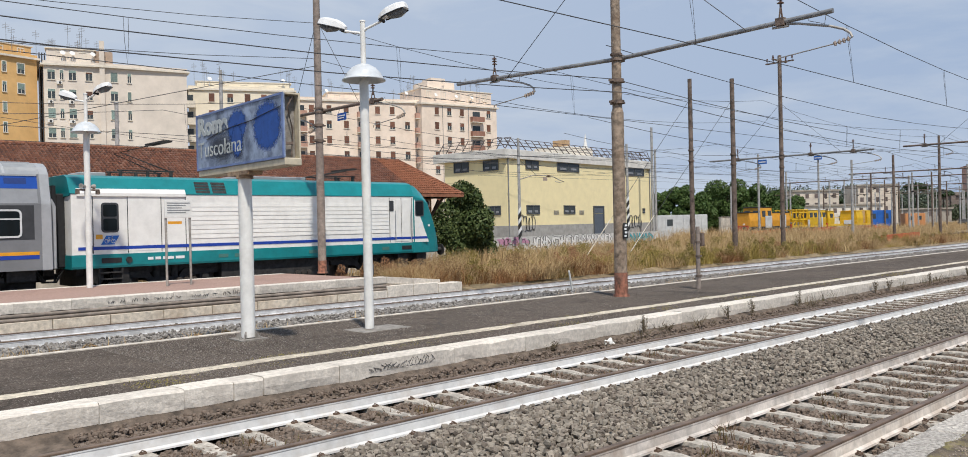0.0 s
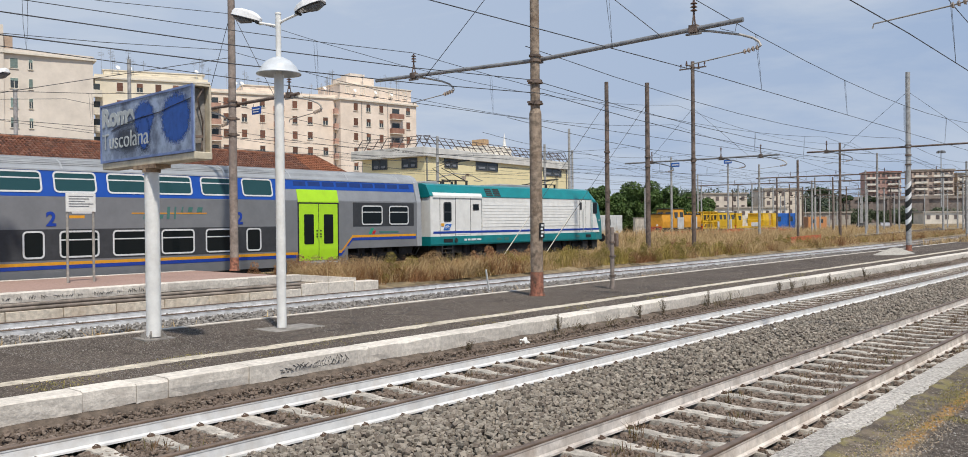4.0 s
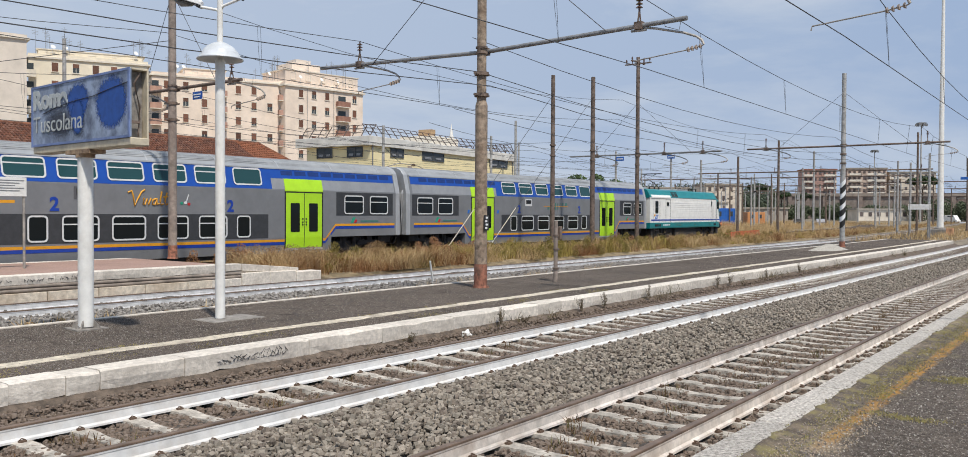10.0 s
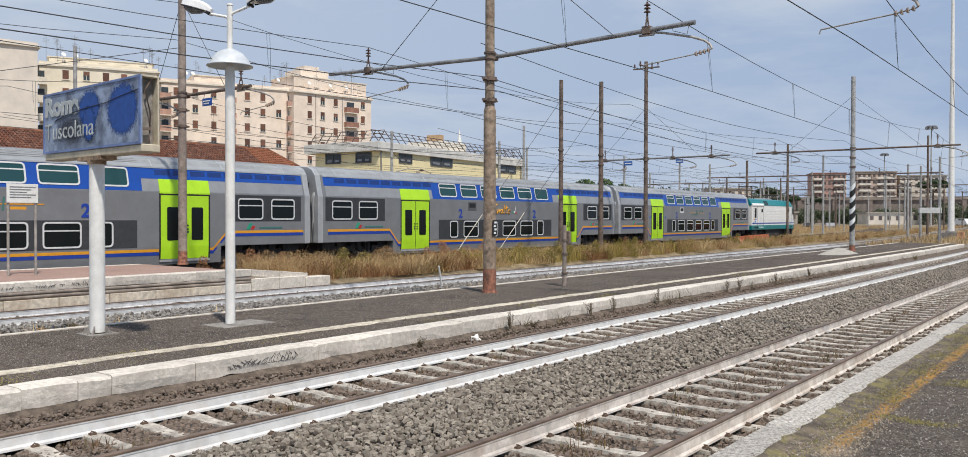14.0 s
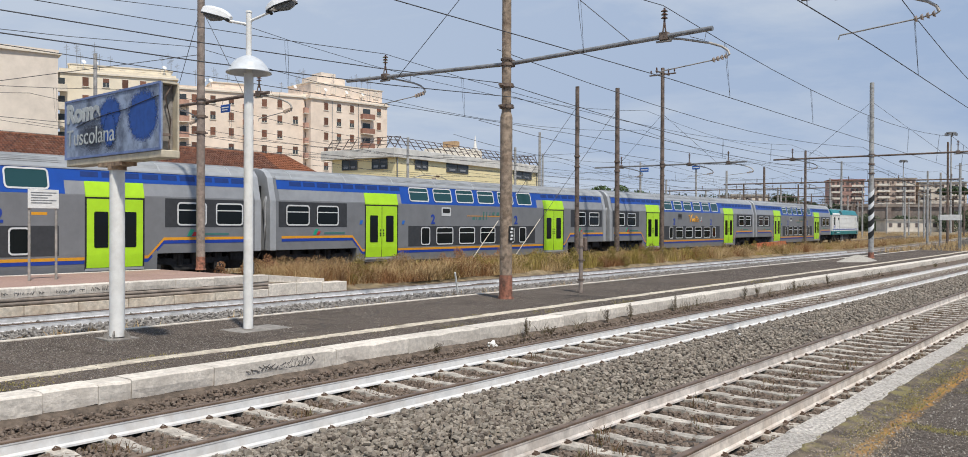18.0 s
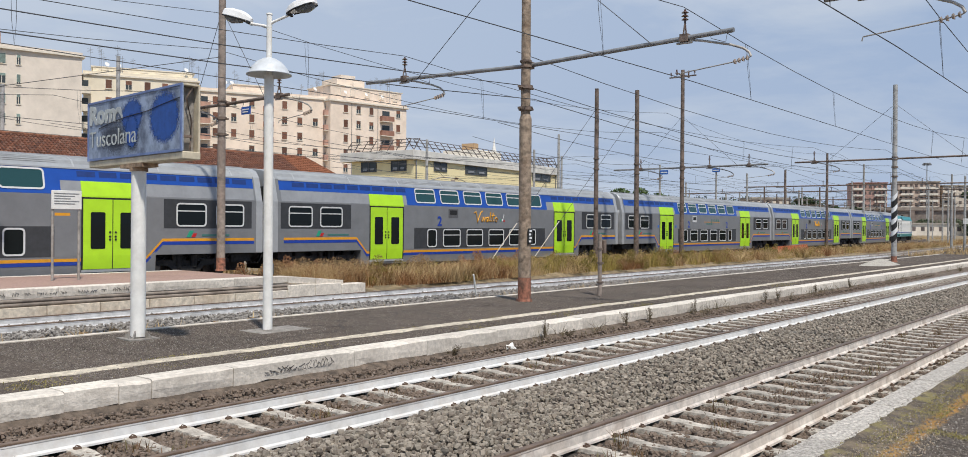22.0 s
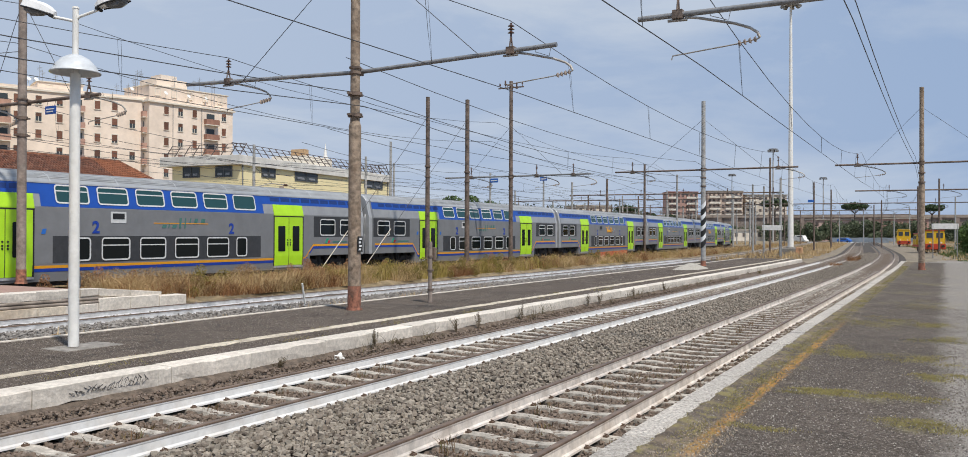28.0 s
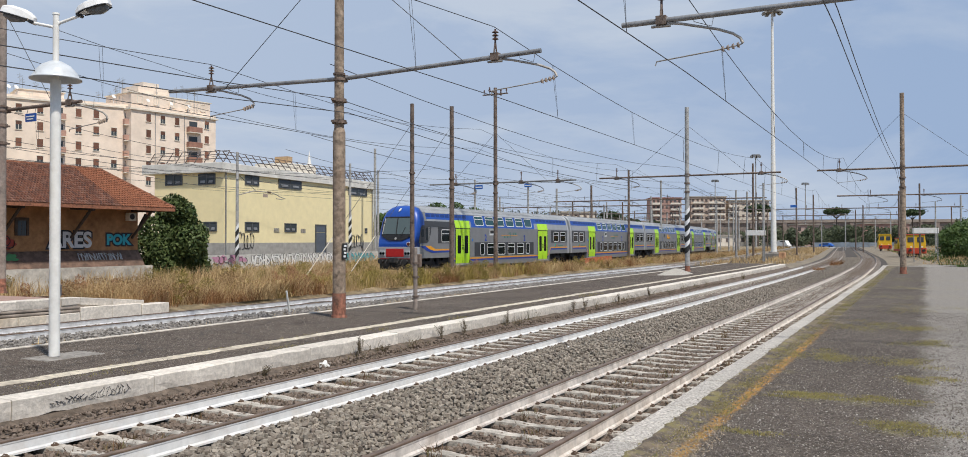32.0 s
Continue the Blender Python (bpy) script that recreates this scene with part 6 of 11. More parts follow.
    box(bm, 3.45, 3.75, -0.8, 0.8, 5.08, 5.14)
    part("pantograph", bm, M_dark, roof, "raised pantograph touching the wire")
    for u, v, w in ((6.2, 9.0, 0.7), (0.8, 1.6, 0.6)):
        bm = bmesh.new()
        box(bm, u, v, -w, w, 3.86, 4.01)
        part("roof_box", bm, M_roof, roof, bevel=0.03)
    bm = bmesh.new()
    box(bm, 5.2, 9.6, -1.25, 1.25, 0.3, 0.94)
    box(bm, 0.5, 14.6, -1.0, 1.0, 0.72, 0.96)
    for u in (0.7, 1.5, 12.9, 13.9):
        box(bm, u, u + 0.5, -1.3, 1.3, 0.35, 0.94)
    part("underframe", bm, M_dark, c)
    bogie(c, 3.3, 0.5, 2.65)
    bogie(c, 11.6, 0.5, 2.65)
    for s in (-1, 1):
        bm = bmesh.new()
        cyl(bm, (15.1, s * 0.88, 1.02), (15.55, s * 0.88, 1.02), 0.1, seg=12)
        cyl(bm, (15.55, s * 0.88, 1.02), (15.6, s * 0.88, 1.02), 0.24, seg=18)
        part("buffer", bm, M_dark, c)
        bm = bmesh.new()
        cyl(bm, (15.1, s * 0.75, 1.3), (15.33, s * 0.75, 1.27), 0.11, seg=14)
        part("headlight", bm, M_lightlens, c)
    return c


loco = locomotive()
coach_a = coach(mark="mono")
coach_b = coach(mark="script")
cab_car = coach(cab=True)
coach_c = copy_thing(coach_a, pose(0, 0, 0))
coach_d = copy_thing(coach_b, pose(0, 0, 0))
coach_e = copy_thing(coach_a, pose(0, 0, 0))
cars = [loco, coach_a, coach_b, coach_c, coach_d, coach_e, cab_car]

# ---- masts, signs and lamps ----
M_signblue_big = mat("station_sign_blue", (0.27, 0.33, 0.44), 0.6, var=0.26, scale=3.0, stain=0.9, stain_scale=1.5, stain_col=(0.06, 0.085, 0.15))
M_streak = mat("dark_runs", (0.05, 0.06, 0.085), 0.7, var=0.2, scale=8)
M_spray = mat("blue_spray_paint", (0.010, 0.075, 0.33), 0.6, var=0.12, scale=8)


def soft_spray(name, src):
    """Sprayed paint that thins out into specks towards its rim."""
    m = src.copy()
    m.name = name
    nt = m.node_tree
    bsdf, out = nt.nodes["Principled BSDF"], nt.nodes["Material Output"]
    tc = nt.nodes.new("ShaderNodeTexCoord")
    mp = nt.nodes.new("ShaderNodeMapping")
    mp.inputs["Location"].default_value, mp.inputs["Scale"].default_value = (0, -1, -1), (0, 2, 2)
    ln = nt.nodes.new("ShaderNodeVectorMath")
    ln.operation = "LENGTH"
    specks = nt.nodes.new("ShaderNodeTexNoise")
    specks.inputs["Scale"].default_value, specks.inputs["Detail"].default_value = 26.0, 6.0
    add = nt.nodes.new("ShaderNodeMath")
    add.operation = "MULTIPLY_ADD"
    add.inputs[1].default_value = 0.55
    ramp = nt.nodes.new("ShaderNodeMapRange")
    ramp.inputs[1].default_value, ramp.inputs[2].default_value = 1.04, 1.30
    mix = nt.nodes.new("ShaderNodeMixShader")
    clear = nt.nodes.new("ShaderNodeBsdfTransparent")
    nt.links.new(tc.outputs["Generated"], mp.inputs["Vector"])
    nt.links.new(mp.outputs[0], ln.inputs[0])
    nt.links.new(tc.outputs["Object"], specks.inputs["Vector"])
    nt.links.new(specks.outputs[0], add.inputs[0])
    nt.links.new(ln.outputs["Value"], add.inputs[2])
    nt.links.new(add.outputs[0], ramp.inputs[0])
    nt.links.new(ramp.outputs[0], mix.inputs[0])
    nt.links.new(bsdf.outputs[0], mix.inputs[1])
    nt.links.new(clear.outputs[0], mix.inputs[2])
    nt.links.new(mix.outputs[0], out.inputs["Surface"])
    return m


M_softspray = soft_spray("sprayed_blue", M_spray)
M_paint_cream = mat("aged_cream_steel", (0.58, 0.51, 0.38), 0.6, var=0.12, scale=4, stain=0.5, stain_scale=2.5, stain_col=(0.35, 0.22, 0.12))
M_lens = glass_mat("lamp_glass", (0.16, 0.165, 0.17), 0.3)
M_redlead = mat("red_primer", (0.33, 0.14, 0.09), 0.85, var=0.35, scale=9, bump=0.5, stain=0.9, stain_scale=4, stain_col=(0.14, 0.10, 0.075))
M_insul = mat("brown_porcelain", (0.10, 0.055, 0.04), 0.3, var=0.1)
M_galv = mat("galvanised", (0.30, 0.30, 0.30), 0.5, 0.5, var=0.15, scale=5)
M_galv_tan = mat("dull_tube_steel", (0.40, 0.37, 0.33), 0.6, 0.2, var=0.2, scale=5, stain=0.4)
M_insul_pale = mat("pale_porcelain", (0.42, 0.33, 0.26), 0.35, var=0.25, scale=20)
M_stripeblack = mat("mast_black_paint", (0.02, 0.02, 0.02), 0.6, var=0.1)


def soft_runs(name, src):
    """Dark dribbles that thin out between their runs and downwards."""
    m = soft_spray(name, src)
    nt = m.node_tree
    for node in nt.nodes:
        if node.type == "MAPPING":
            node.inputs["Scale"].default_value = (0, 2.0, 1.6)
            node.inputs["Location"].default_value = (0, -1.0, -0.8)
        if node.type == "TEX_NOISE" and abs(node.inputs["Scale"].default_value - 26.0) < 0.1:
            squeeze = nt.nodes.new("ShaderNodeMapping")
            squeeze.inputs["Scale"].default_value = (1, 0.55, 0.05)
            tc = nt.nodes.new("ShaderNodeTexCoord")
            nt.links.new(tc.outputs["Object"], squeeze.inputs["Vector"])
            nt.links.new(squeeze.outputs[0], node.inputs["Vector"])
        if node.type == "MATH":
            node.inputs[1].default_value = 1.3
        if node.type == "MAP_RANGE" and node.inputs[1].default_value > 1.0:
            node.inputs[1].default_value, node.inputs[2].default_value = 0.95, 1.45
    return m


def station_sign():
    t = thing("station_sign", pose(7.23, 10.18, TOP, 0, 0, -3.1), "weathered blue station sign with white lettering on a white post", "station sign")
    zb, zt, hw = 3.09, 4.125, 1.755
    bm = bmesh.new()
    cyl(bm, (0, 0, 0.04), (0, 0, 2.86), 0.124, 0.12, 20)
    part("post", bm, M_white, t, "thick white painted tube post")
    bm = bmesh.new()
    for a in range(4):
        v = Vector((math.cos(radians(45 + 90 * a)), math.sin(radians(45 + 90 * a)), 0))
        p = v * 0.24
        q = v * 0.13
        w = Vector((-v.y, v.x, 0)) * 0.012
        vs = [bm.verts.new(x) for x in (p - w + Vector((0, 0, .02)), p + w + Vector((0, 0, .02)), q + w + Vector((0, 0, .02)), q - w + Vector((0, 0, .02)), q - w + Vector((0, 0, .15)), q + w + Vector((0, 0, .15)))]
        for f in ((0, 1, 5, 4), (0, 4, 3), (1, 2, 5), (3, 4, 5, 2)):
            bm.faces.new([vs[i] for i in f])
        r2 = v * 0.215
        cyl(bm, (r2.x - w.x * 5, r2.y - w.y * 5, 0.02), (r2.x - w.x * 5, r2.y - w.y * 5, 0.075), 0.03, 0.022, 6)
    box(bm, -0.26, 0.26, -0.26, 0.26, 0.0, 0.022)
    part("base_plate", bm, M_slab, t, "rusty base plate with four gussets")
    bm = bmesh.new()
    cyl(bm, (0, 0, 2.84), (0, 0, 2.90), 0.15, 0.15, 16)
    box(bm, -0.14, 0.14, -0.42, 0.42, 2.90, 2.96)
    part("bracket", bm, mat("rusty_cream_steel", (0.40, 0.28, 0.18), 0.8, var=0.3, scale=6, stain=0.7, stain_scale=3, stain_col=(0.17, 0.09, 0.05)), t, "rusty saddle on the post")
    bm = bmesh.new()
    box(bm, -0.13, 0.17, -hw - 0.02, hw - 0.03, 2.96, 3.08)
    part("tray", bm, M_paint_cream, t, "cream steel tray under the panel", bevel=0.012)
    bm = bmesh.new()
    box(bm, 0.14, 0.17, -hw, hw - 0.03, 3.08, zt + 0.01)
    box(bm, -0.10, 0.14, -hw, hw - 0.03, zt - 0.02, zt + 0.01)
    cs_ = part("case", bm, M_paint_cream, t, "cream back of the sign case", bevel=0.005)
    for s in (-1, 1):
        bm = bmesh.new()
        y = s * (hw - 0.16)
        box(bm, -0.09, 0.13, y - 0.02, y + 0.02, 3.09, zt - 0.03)
        # the darker slab colour stands in for shade inside the case
        part("inner_side", bm, M_slab, cs_, "open side of the case, coloured darker as in shade")
        bm = bmesh.new()
        y = s * (hw - 0.05)
        tube(bm, [(0.02, y, 3.10), (0.05, y, 3.55), (-0.04, y, 3.9), (0.06, y, zt - 0.04)], 0.016, 6)
        box(bm, -0.10, 0.04, y - 0.03, y + 0.03, 3.30, 3.34)
        part("strut", bm, M_rust, cs_, "rusty rod inside the case")
    bm = bmesh.new()
    box(bm, -0.135, -0.105, -hw, hw, zb, zt)
    pn = part("panel", bm, M_signblue_big, t, "blue enamel panel with worn grey patches", bevel=0.004)
    bm = bmesh.new()
    for a, b, c, d in ((-hw - .01, hw + .01, zb - 0.01, zb + 0.03), (-hw - .01, hw + .01, zt - 0.025, zt + 0.01), (-hw - .01, -hw + 0.045, zb + .03, zt - .025), (hw - 0.035, hw + .01, zb + .03, zt - .025)):
        box(bm, -0.148, -0.134, a, b, c, d)
    part("panel_frame", bm, mat("dull_blue_edge", (0.17, 0.235, 0.44), 0.6, var=0.15, scale=5), pn)
    # sprayed patches; the panel faces -x, its text runs towards -y
    for cy, cz, w, h, mtl, lab in ((0.62, 3.44, 0.75, 0.30, M_softruns, "dark dribbles on the panel"), (-0.02, 3.44, 0.36, 0.32, M_softruns, "dark dribbles on the panel"), (-0.03, 3.77, 0.40, 0.31, M_softspray, "dark blue sprayed patch"), (-0.02, 3.52, 0.24, 0.30, M_softspray, "dark blue sprayed patch"), (-1.165, 3.66, 0.53, 0.43, M_softspray, "dark blue sprayed patch")):
        bm = bmesh.new()
        ring = []
        for i in range(40):
            a = 2 * math.pi * i / 40
            r = 1 + 0.02 * math.sin(3 * a + cy) + 0.015 * math.sin(7 * a)
            ex = abs(math.cos(a)) ** 0.62 * math.copysign(1, math.cos(a))
            ez = abs(math.sin(a)) ** 0.62 * math.copysign(1, math.sin(a))
            ring.append((cy + w * r * ex, cz + h * r * ez))
        lay = -0.1375 if mtl is M_softruns else (-0.1405 if h < 0.305 else -0.139)
        A = [bm.verts.new((lay, y, z)) for y, z in ring]
        B = [bm.verts.new((-0.134, y, z)) for y, z in ring]
        bm.faces.new(A)
        for i in range(40):
            bm.faces.new((A[i], B[i], B[(i + 1) % 40], A[(i + 1) % 40]))
        part("spray_patch", bm, mtl, pn, lab)
    for body, y, z, size, off, wide in (("Roma", hw - 0.06, 3.74, 0.44, 0.022, 1.30), ("Tuscolana", hw - 0.07, 3.32, 0.41, 0.0, 1.14)):
        cu = bpy.data.curves.new("lettering", "FONT")
        cu.body, cu.size, cu.extrude, cu.offset = body, size, 0.003, off
        ob = bpy.data.objects.new("lettering", cu)
        scene.collection.objects.link(ob)
        me = bpy.data.meshes.new_from_object(ob.evaluated_get(bpy.context.evaluated_depsgraph_get()))
        bpy.data.objects.remove(ob)
        me.materials.clear()
        me.materials.append(M_signtext)
        me.transform(Matrix.Diagonal((wide, 1, 1, 1)))
        o = new("lettering", me)
        o.parent = pn
        o.matrix_basis = Matrix.Translation((-0.143, y, z)) @ Matrix(((0, 0, -1, 0), (-1, 0, 0, 0), (0, 1, 0, 0), (0, 0, 0, 1)))
    bm = bmesh.new()
    tube(bm, [(-0.143, 1.3, 3.64), (-0.143, 0.75, 3.72), (-0.143, 0.15, 3.77), (-0.143, -0.6, 3.80), (-0.143, -1.1, 3.86), (-0.143, -1.72, 3.92)], 0.006, 4)
    part("scratch", bm, M_black, pn)
    return t


M_softruns = soft_runs("dribbled_dark", M_streak)
M_signtext = mat("worn_white_letters", (0.50, 0.53, 0.52), 0.6, var=0.1, scale=6, stain=0.55, stain_scale=4, stain_col=(0.12, 0.17, 0.25))
station_sign()


def platform_lamp(m, h_disc, label):
    """White post with a shallow dome shade and two street heads above it."""
    t = thing("platform_lamp", m, label, "lamp post", "platform lamps")
    z = h_disc
    bm = bmesh.new()
    cyl(bm, (0, 0, 0), (0, 0, z), 0.088, 0.085, 16)
    cyl(bm, (0, 0, z), (0, 0, z + 1.12), 0.052, 0.050, 12)
    cyl(bm, (0, 0, z + 1.12), (0, 0, z + 1.15), 0.06, 0.055, 12)
    part("post", bm, M_white, t, "white painted tube post")
    bm = bmesh.new()
    cyl(bm, (0.080, -0.028, 1.02), (0.094, -0.033, 1.02), 0.026, seg=12)
    box(bm, 0.078, 0.094, -0.056, -0.006, 1.02, 1.20)
    cyl(bm, (0.080, -0.028, 1.20), (0.094, -0.033, 1.20), 0.026, seg=12)
    part("hatch", bm, M_grey_dark, t, "small dark oval hatch")
    bm = bmesh.new()
    prof = [(0.02, z + 0.33), (0.11, z + 0.315), (0.23, z + 0.25), (0.33, z + 0.14), (0.375, z + 0.05), (0.41, z + 0.03), (0.41, z + 0.005), (0.375, z + 0.012), (0.31, z + 0.12), (0.21, z + 0.22), (0.02, z + 0.28)]
    lathe(bm, prof, 32)
    part("dome_shade", bm, M_dome_grey, t, "pale grey dome shade with a flat rim")
    bm = bmesh.new()
    lathe(bm, [(0.1, z + 0.10), (0.14, z + 0.13), (0.12, z + 0.24), (0.05, z + 0.26)], 16)
    part("bulb_cover", bm, M_lens, t)
    for a, hang in ((107, 0.17), (-73, 0.06)):
        d = Vector((math.cos(radians(a)), math.sin(radians(a)), 0))
        bm = bmesh.new()
        tube(bm, [Vector((0, 0, z + 0.95 - hang * 0.4)), Vector((0, 0, z + 1.02 - hang * 0.6)) + d * 0.08, Vector((0, 0, z + 1.16 - hang)) + d * 0.42], 0.026, 8)
        arm = part("arm", bm, M_white, t)
        bm = bmesh.new()
        R = Matrix.Translation(Vector((0, 0, z + 1.20 - hang)) + d * 0.38) @ Matrix.Rotation(radians(a), 4, "Z") @ Matrix.Rotation(radians(-16), 4, "Y")
        rings = []
        for u, w, h, zz in ((-0.02, 0.06, 0.07, 0.0), (0.08, 0.12, 0.14, 0.0), (0.2, 0.155, 0.18, 0.0), (0.42, 0.155, 0.19, 0.0), (0.54, 0.12, 0.16, 0.0), (0.58, 0.08, 0.11, 0.0)):
            rings.append([R @ Vector((u, -w, zz - 0.02)), R @ Vector((u, -w * 0.8, zz + h * 0.6)), R @ Vector((u, 0, zz + h * 0.8)), R @ Vector((u, w * 0.8, zz + h * 0.6)), R @ Vector((u, w, zz - 0.02)), R @ Vector((u, 0, zz - 0.03))])
        loft(bm, rings)
        hd = part("lamp_head", bm, M_white_dome, arm, "white street lamp head", bevel=0.01)
        bm = bmesh.new()
        rings = []
        for u, w, h in ((0.16, 0.08, 0.02), (0.22, 0.135, 0.09), (0.38, 0.145, 0.13), (0.50, 0.12, 0.09), (0.55, 0.06, 0.02)):
            rings.append([R @ Vector((u, w * math.cos(k * math.pi / 4), -0.005 - h * math.sin(k * math.pi / 4))) for k in range(5)])
        loft(bm, rings, True)
        part("lamp_glass", bm, M_lens, hd, "grey lamp glass")
        bm = bmesh.new()
        for sd in (-1, 1):
            tube(bm, [R @ Vector((u, sd * w, -0.028)) for u, w in ((0.06, 0.10), (0.2, 0.15), (0.42, 0.152), (0.55, 0.11))], 0.013, 6)
        tube(bm, [R @ Vector((0.02, -0.09, -0.045)), R @ Vector((0.02, 0.09, -0.045))], 0.03, 6)
        part("gasket", bm, M_black, hd, "dark rim under the lamp head")
    return t


M_dome_grey = mat("pale_grey_enamel", (0.64, 0.665, 0.68), 0.3, 0.15, var=0.06, scale=3, stain=0.2, stain_scale=3)
M_white_dome = mat("white_enamel", (0.78, 0.78, 0.77), 0.4, var=0.05, scale=3, stain=0.15, stain_scale=3)
platform_lamp(pose(9.4, 9.55, TOP + 0.02, 0, 0, 8), 4.68, "white platform lamp with dome shade and two street heads")
far_lamp = platform_lamp(pose(8.6, 22.1, P2Z, 0, 0, 8), 4.5, "white platform lamp with loudspeakers standing on the reddish platform")
for k, (a, z) in enumerate(((20, 2.95), (200, 2.95))):
    bm = bmesh.new()
    mm = Matrix.Translation((0, 0, z)) @ Matrix.Rotation(radians(a), 4, "Z")
    rings = []
    for u, r in ((0.08, 0.03), (0.14, 0.035), (0.22, 0.07), (0.25, 0.08)):
        rings.append([mm @ Vector((u, r * math.cos(q), r * math.sin(q))) for q in np.linspace(0, 2 * math.pi, 13)[:-1]])
    loft(bm, rings)
    part("loudspeaker", bm, M_galv_tan, far_lamp, "small grey horn loudspeaker")
bm = bmesh.new()
box(bm, -0.34, 0.34, -0.03, 0.03, 2.82, 2.87)
for x in (-0.3, 0.3):
    box(bm, x - 0.04, x + 0.04, -0.06, 0.06, 2.72, 2.83)
part("bracket_bar", bm, M_rust, far_lamp, "dark steel bar with clamps")


# ---- overhead line masts ----
def insulator(bm, x, y, z, h=0.5):
    cyl(bm, (x, y, z), (x, y, z + h), 0.025, seg=6)
    for k in range(3):
        zz = z + 0.22 + 0.08 * k
        cyl(bm, (x, y, zz), (x, y, zz + 0.03), 0.085, 0.05, 10)


def pull_off(bm_metal, bm_ins, x, y, z, s, reach=1.5):
    """Bent registration tube and steady arm under a cross-arm, swung towards s along y."""
    k = reach / 1.34
    tube(bm_metal, [(x, y + s * 0.12 * k, z - 0.06), (x + 0.03, y + s * 0.35 * k, z - 0.10), (x + 0.08, y + s * 0.95 * k, z - 0.27), (x + 0.1, y + s * 1.20 * k, z - 0.38), (x + 0.1, y + s * 1.32 * k, z - 0.48), (x + 0.1, y + s * 1.36 * k, z - 0.58)], 0.027, 8)
    tube(bm_metal, [(x, y - s * 0.18 * k, z - 0.10), (x, y + s * 0.16 * k, z - 0.11)], 0.03, 6)
    for q in range(4):
        yy, zz = y + s * (1.30 - 0.085 * q) * k, z - 0.605 - 0.016 * q
        cyl(bm_ins, (x + 0.1, yy, zz), (x + 0.1, yy - s * 0.04, zz - 0.006), 0.062, 0.04, 8)
    tube(bm_metal, [(x + 0.1, y + s * 1.36 * k, z - 0.58), (x + 0.1, y + s * 1.32 * k, z - 0.605), (x + 0.1, y + s * 1.0 * k, z - 0.66), (x + 0.1, y - s * 0.12 * k, z - 0.77), (x + 0.1, y - s * 0.14 * k, z - 0.85)], 0.014, 6)
    # earthing loop between the tube and the arm
    tube(bm_metal, [(x, y + s * 0.55 * k, z + 0.05), (x + 0.05, y + s * 0.55 * k, z - 0.08), (x + 0.07, y + s * 0.85 * k, z - 0.2), (x + 0.05, y + s * 0.9 * k, z + 0.04)], 0.008, 5)


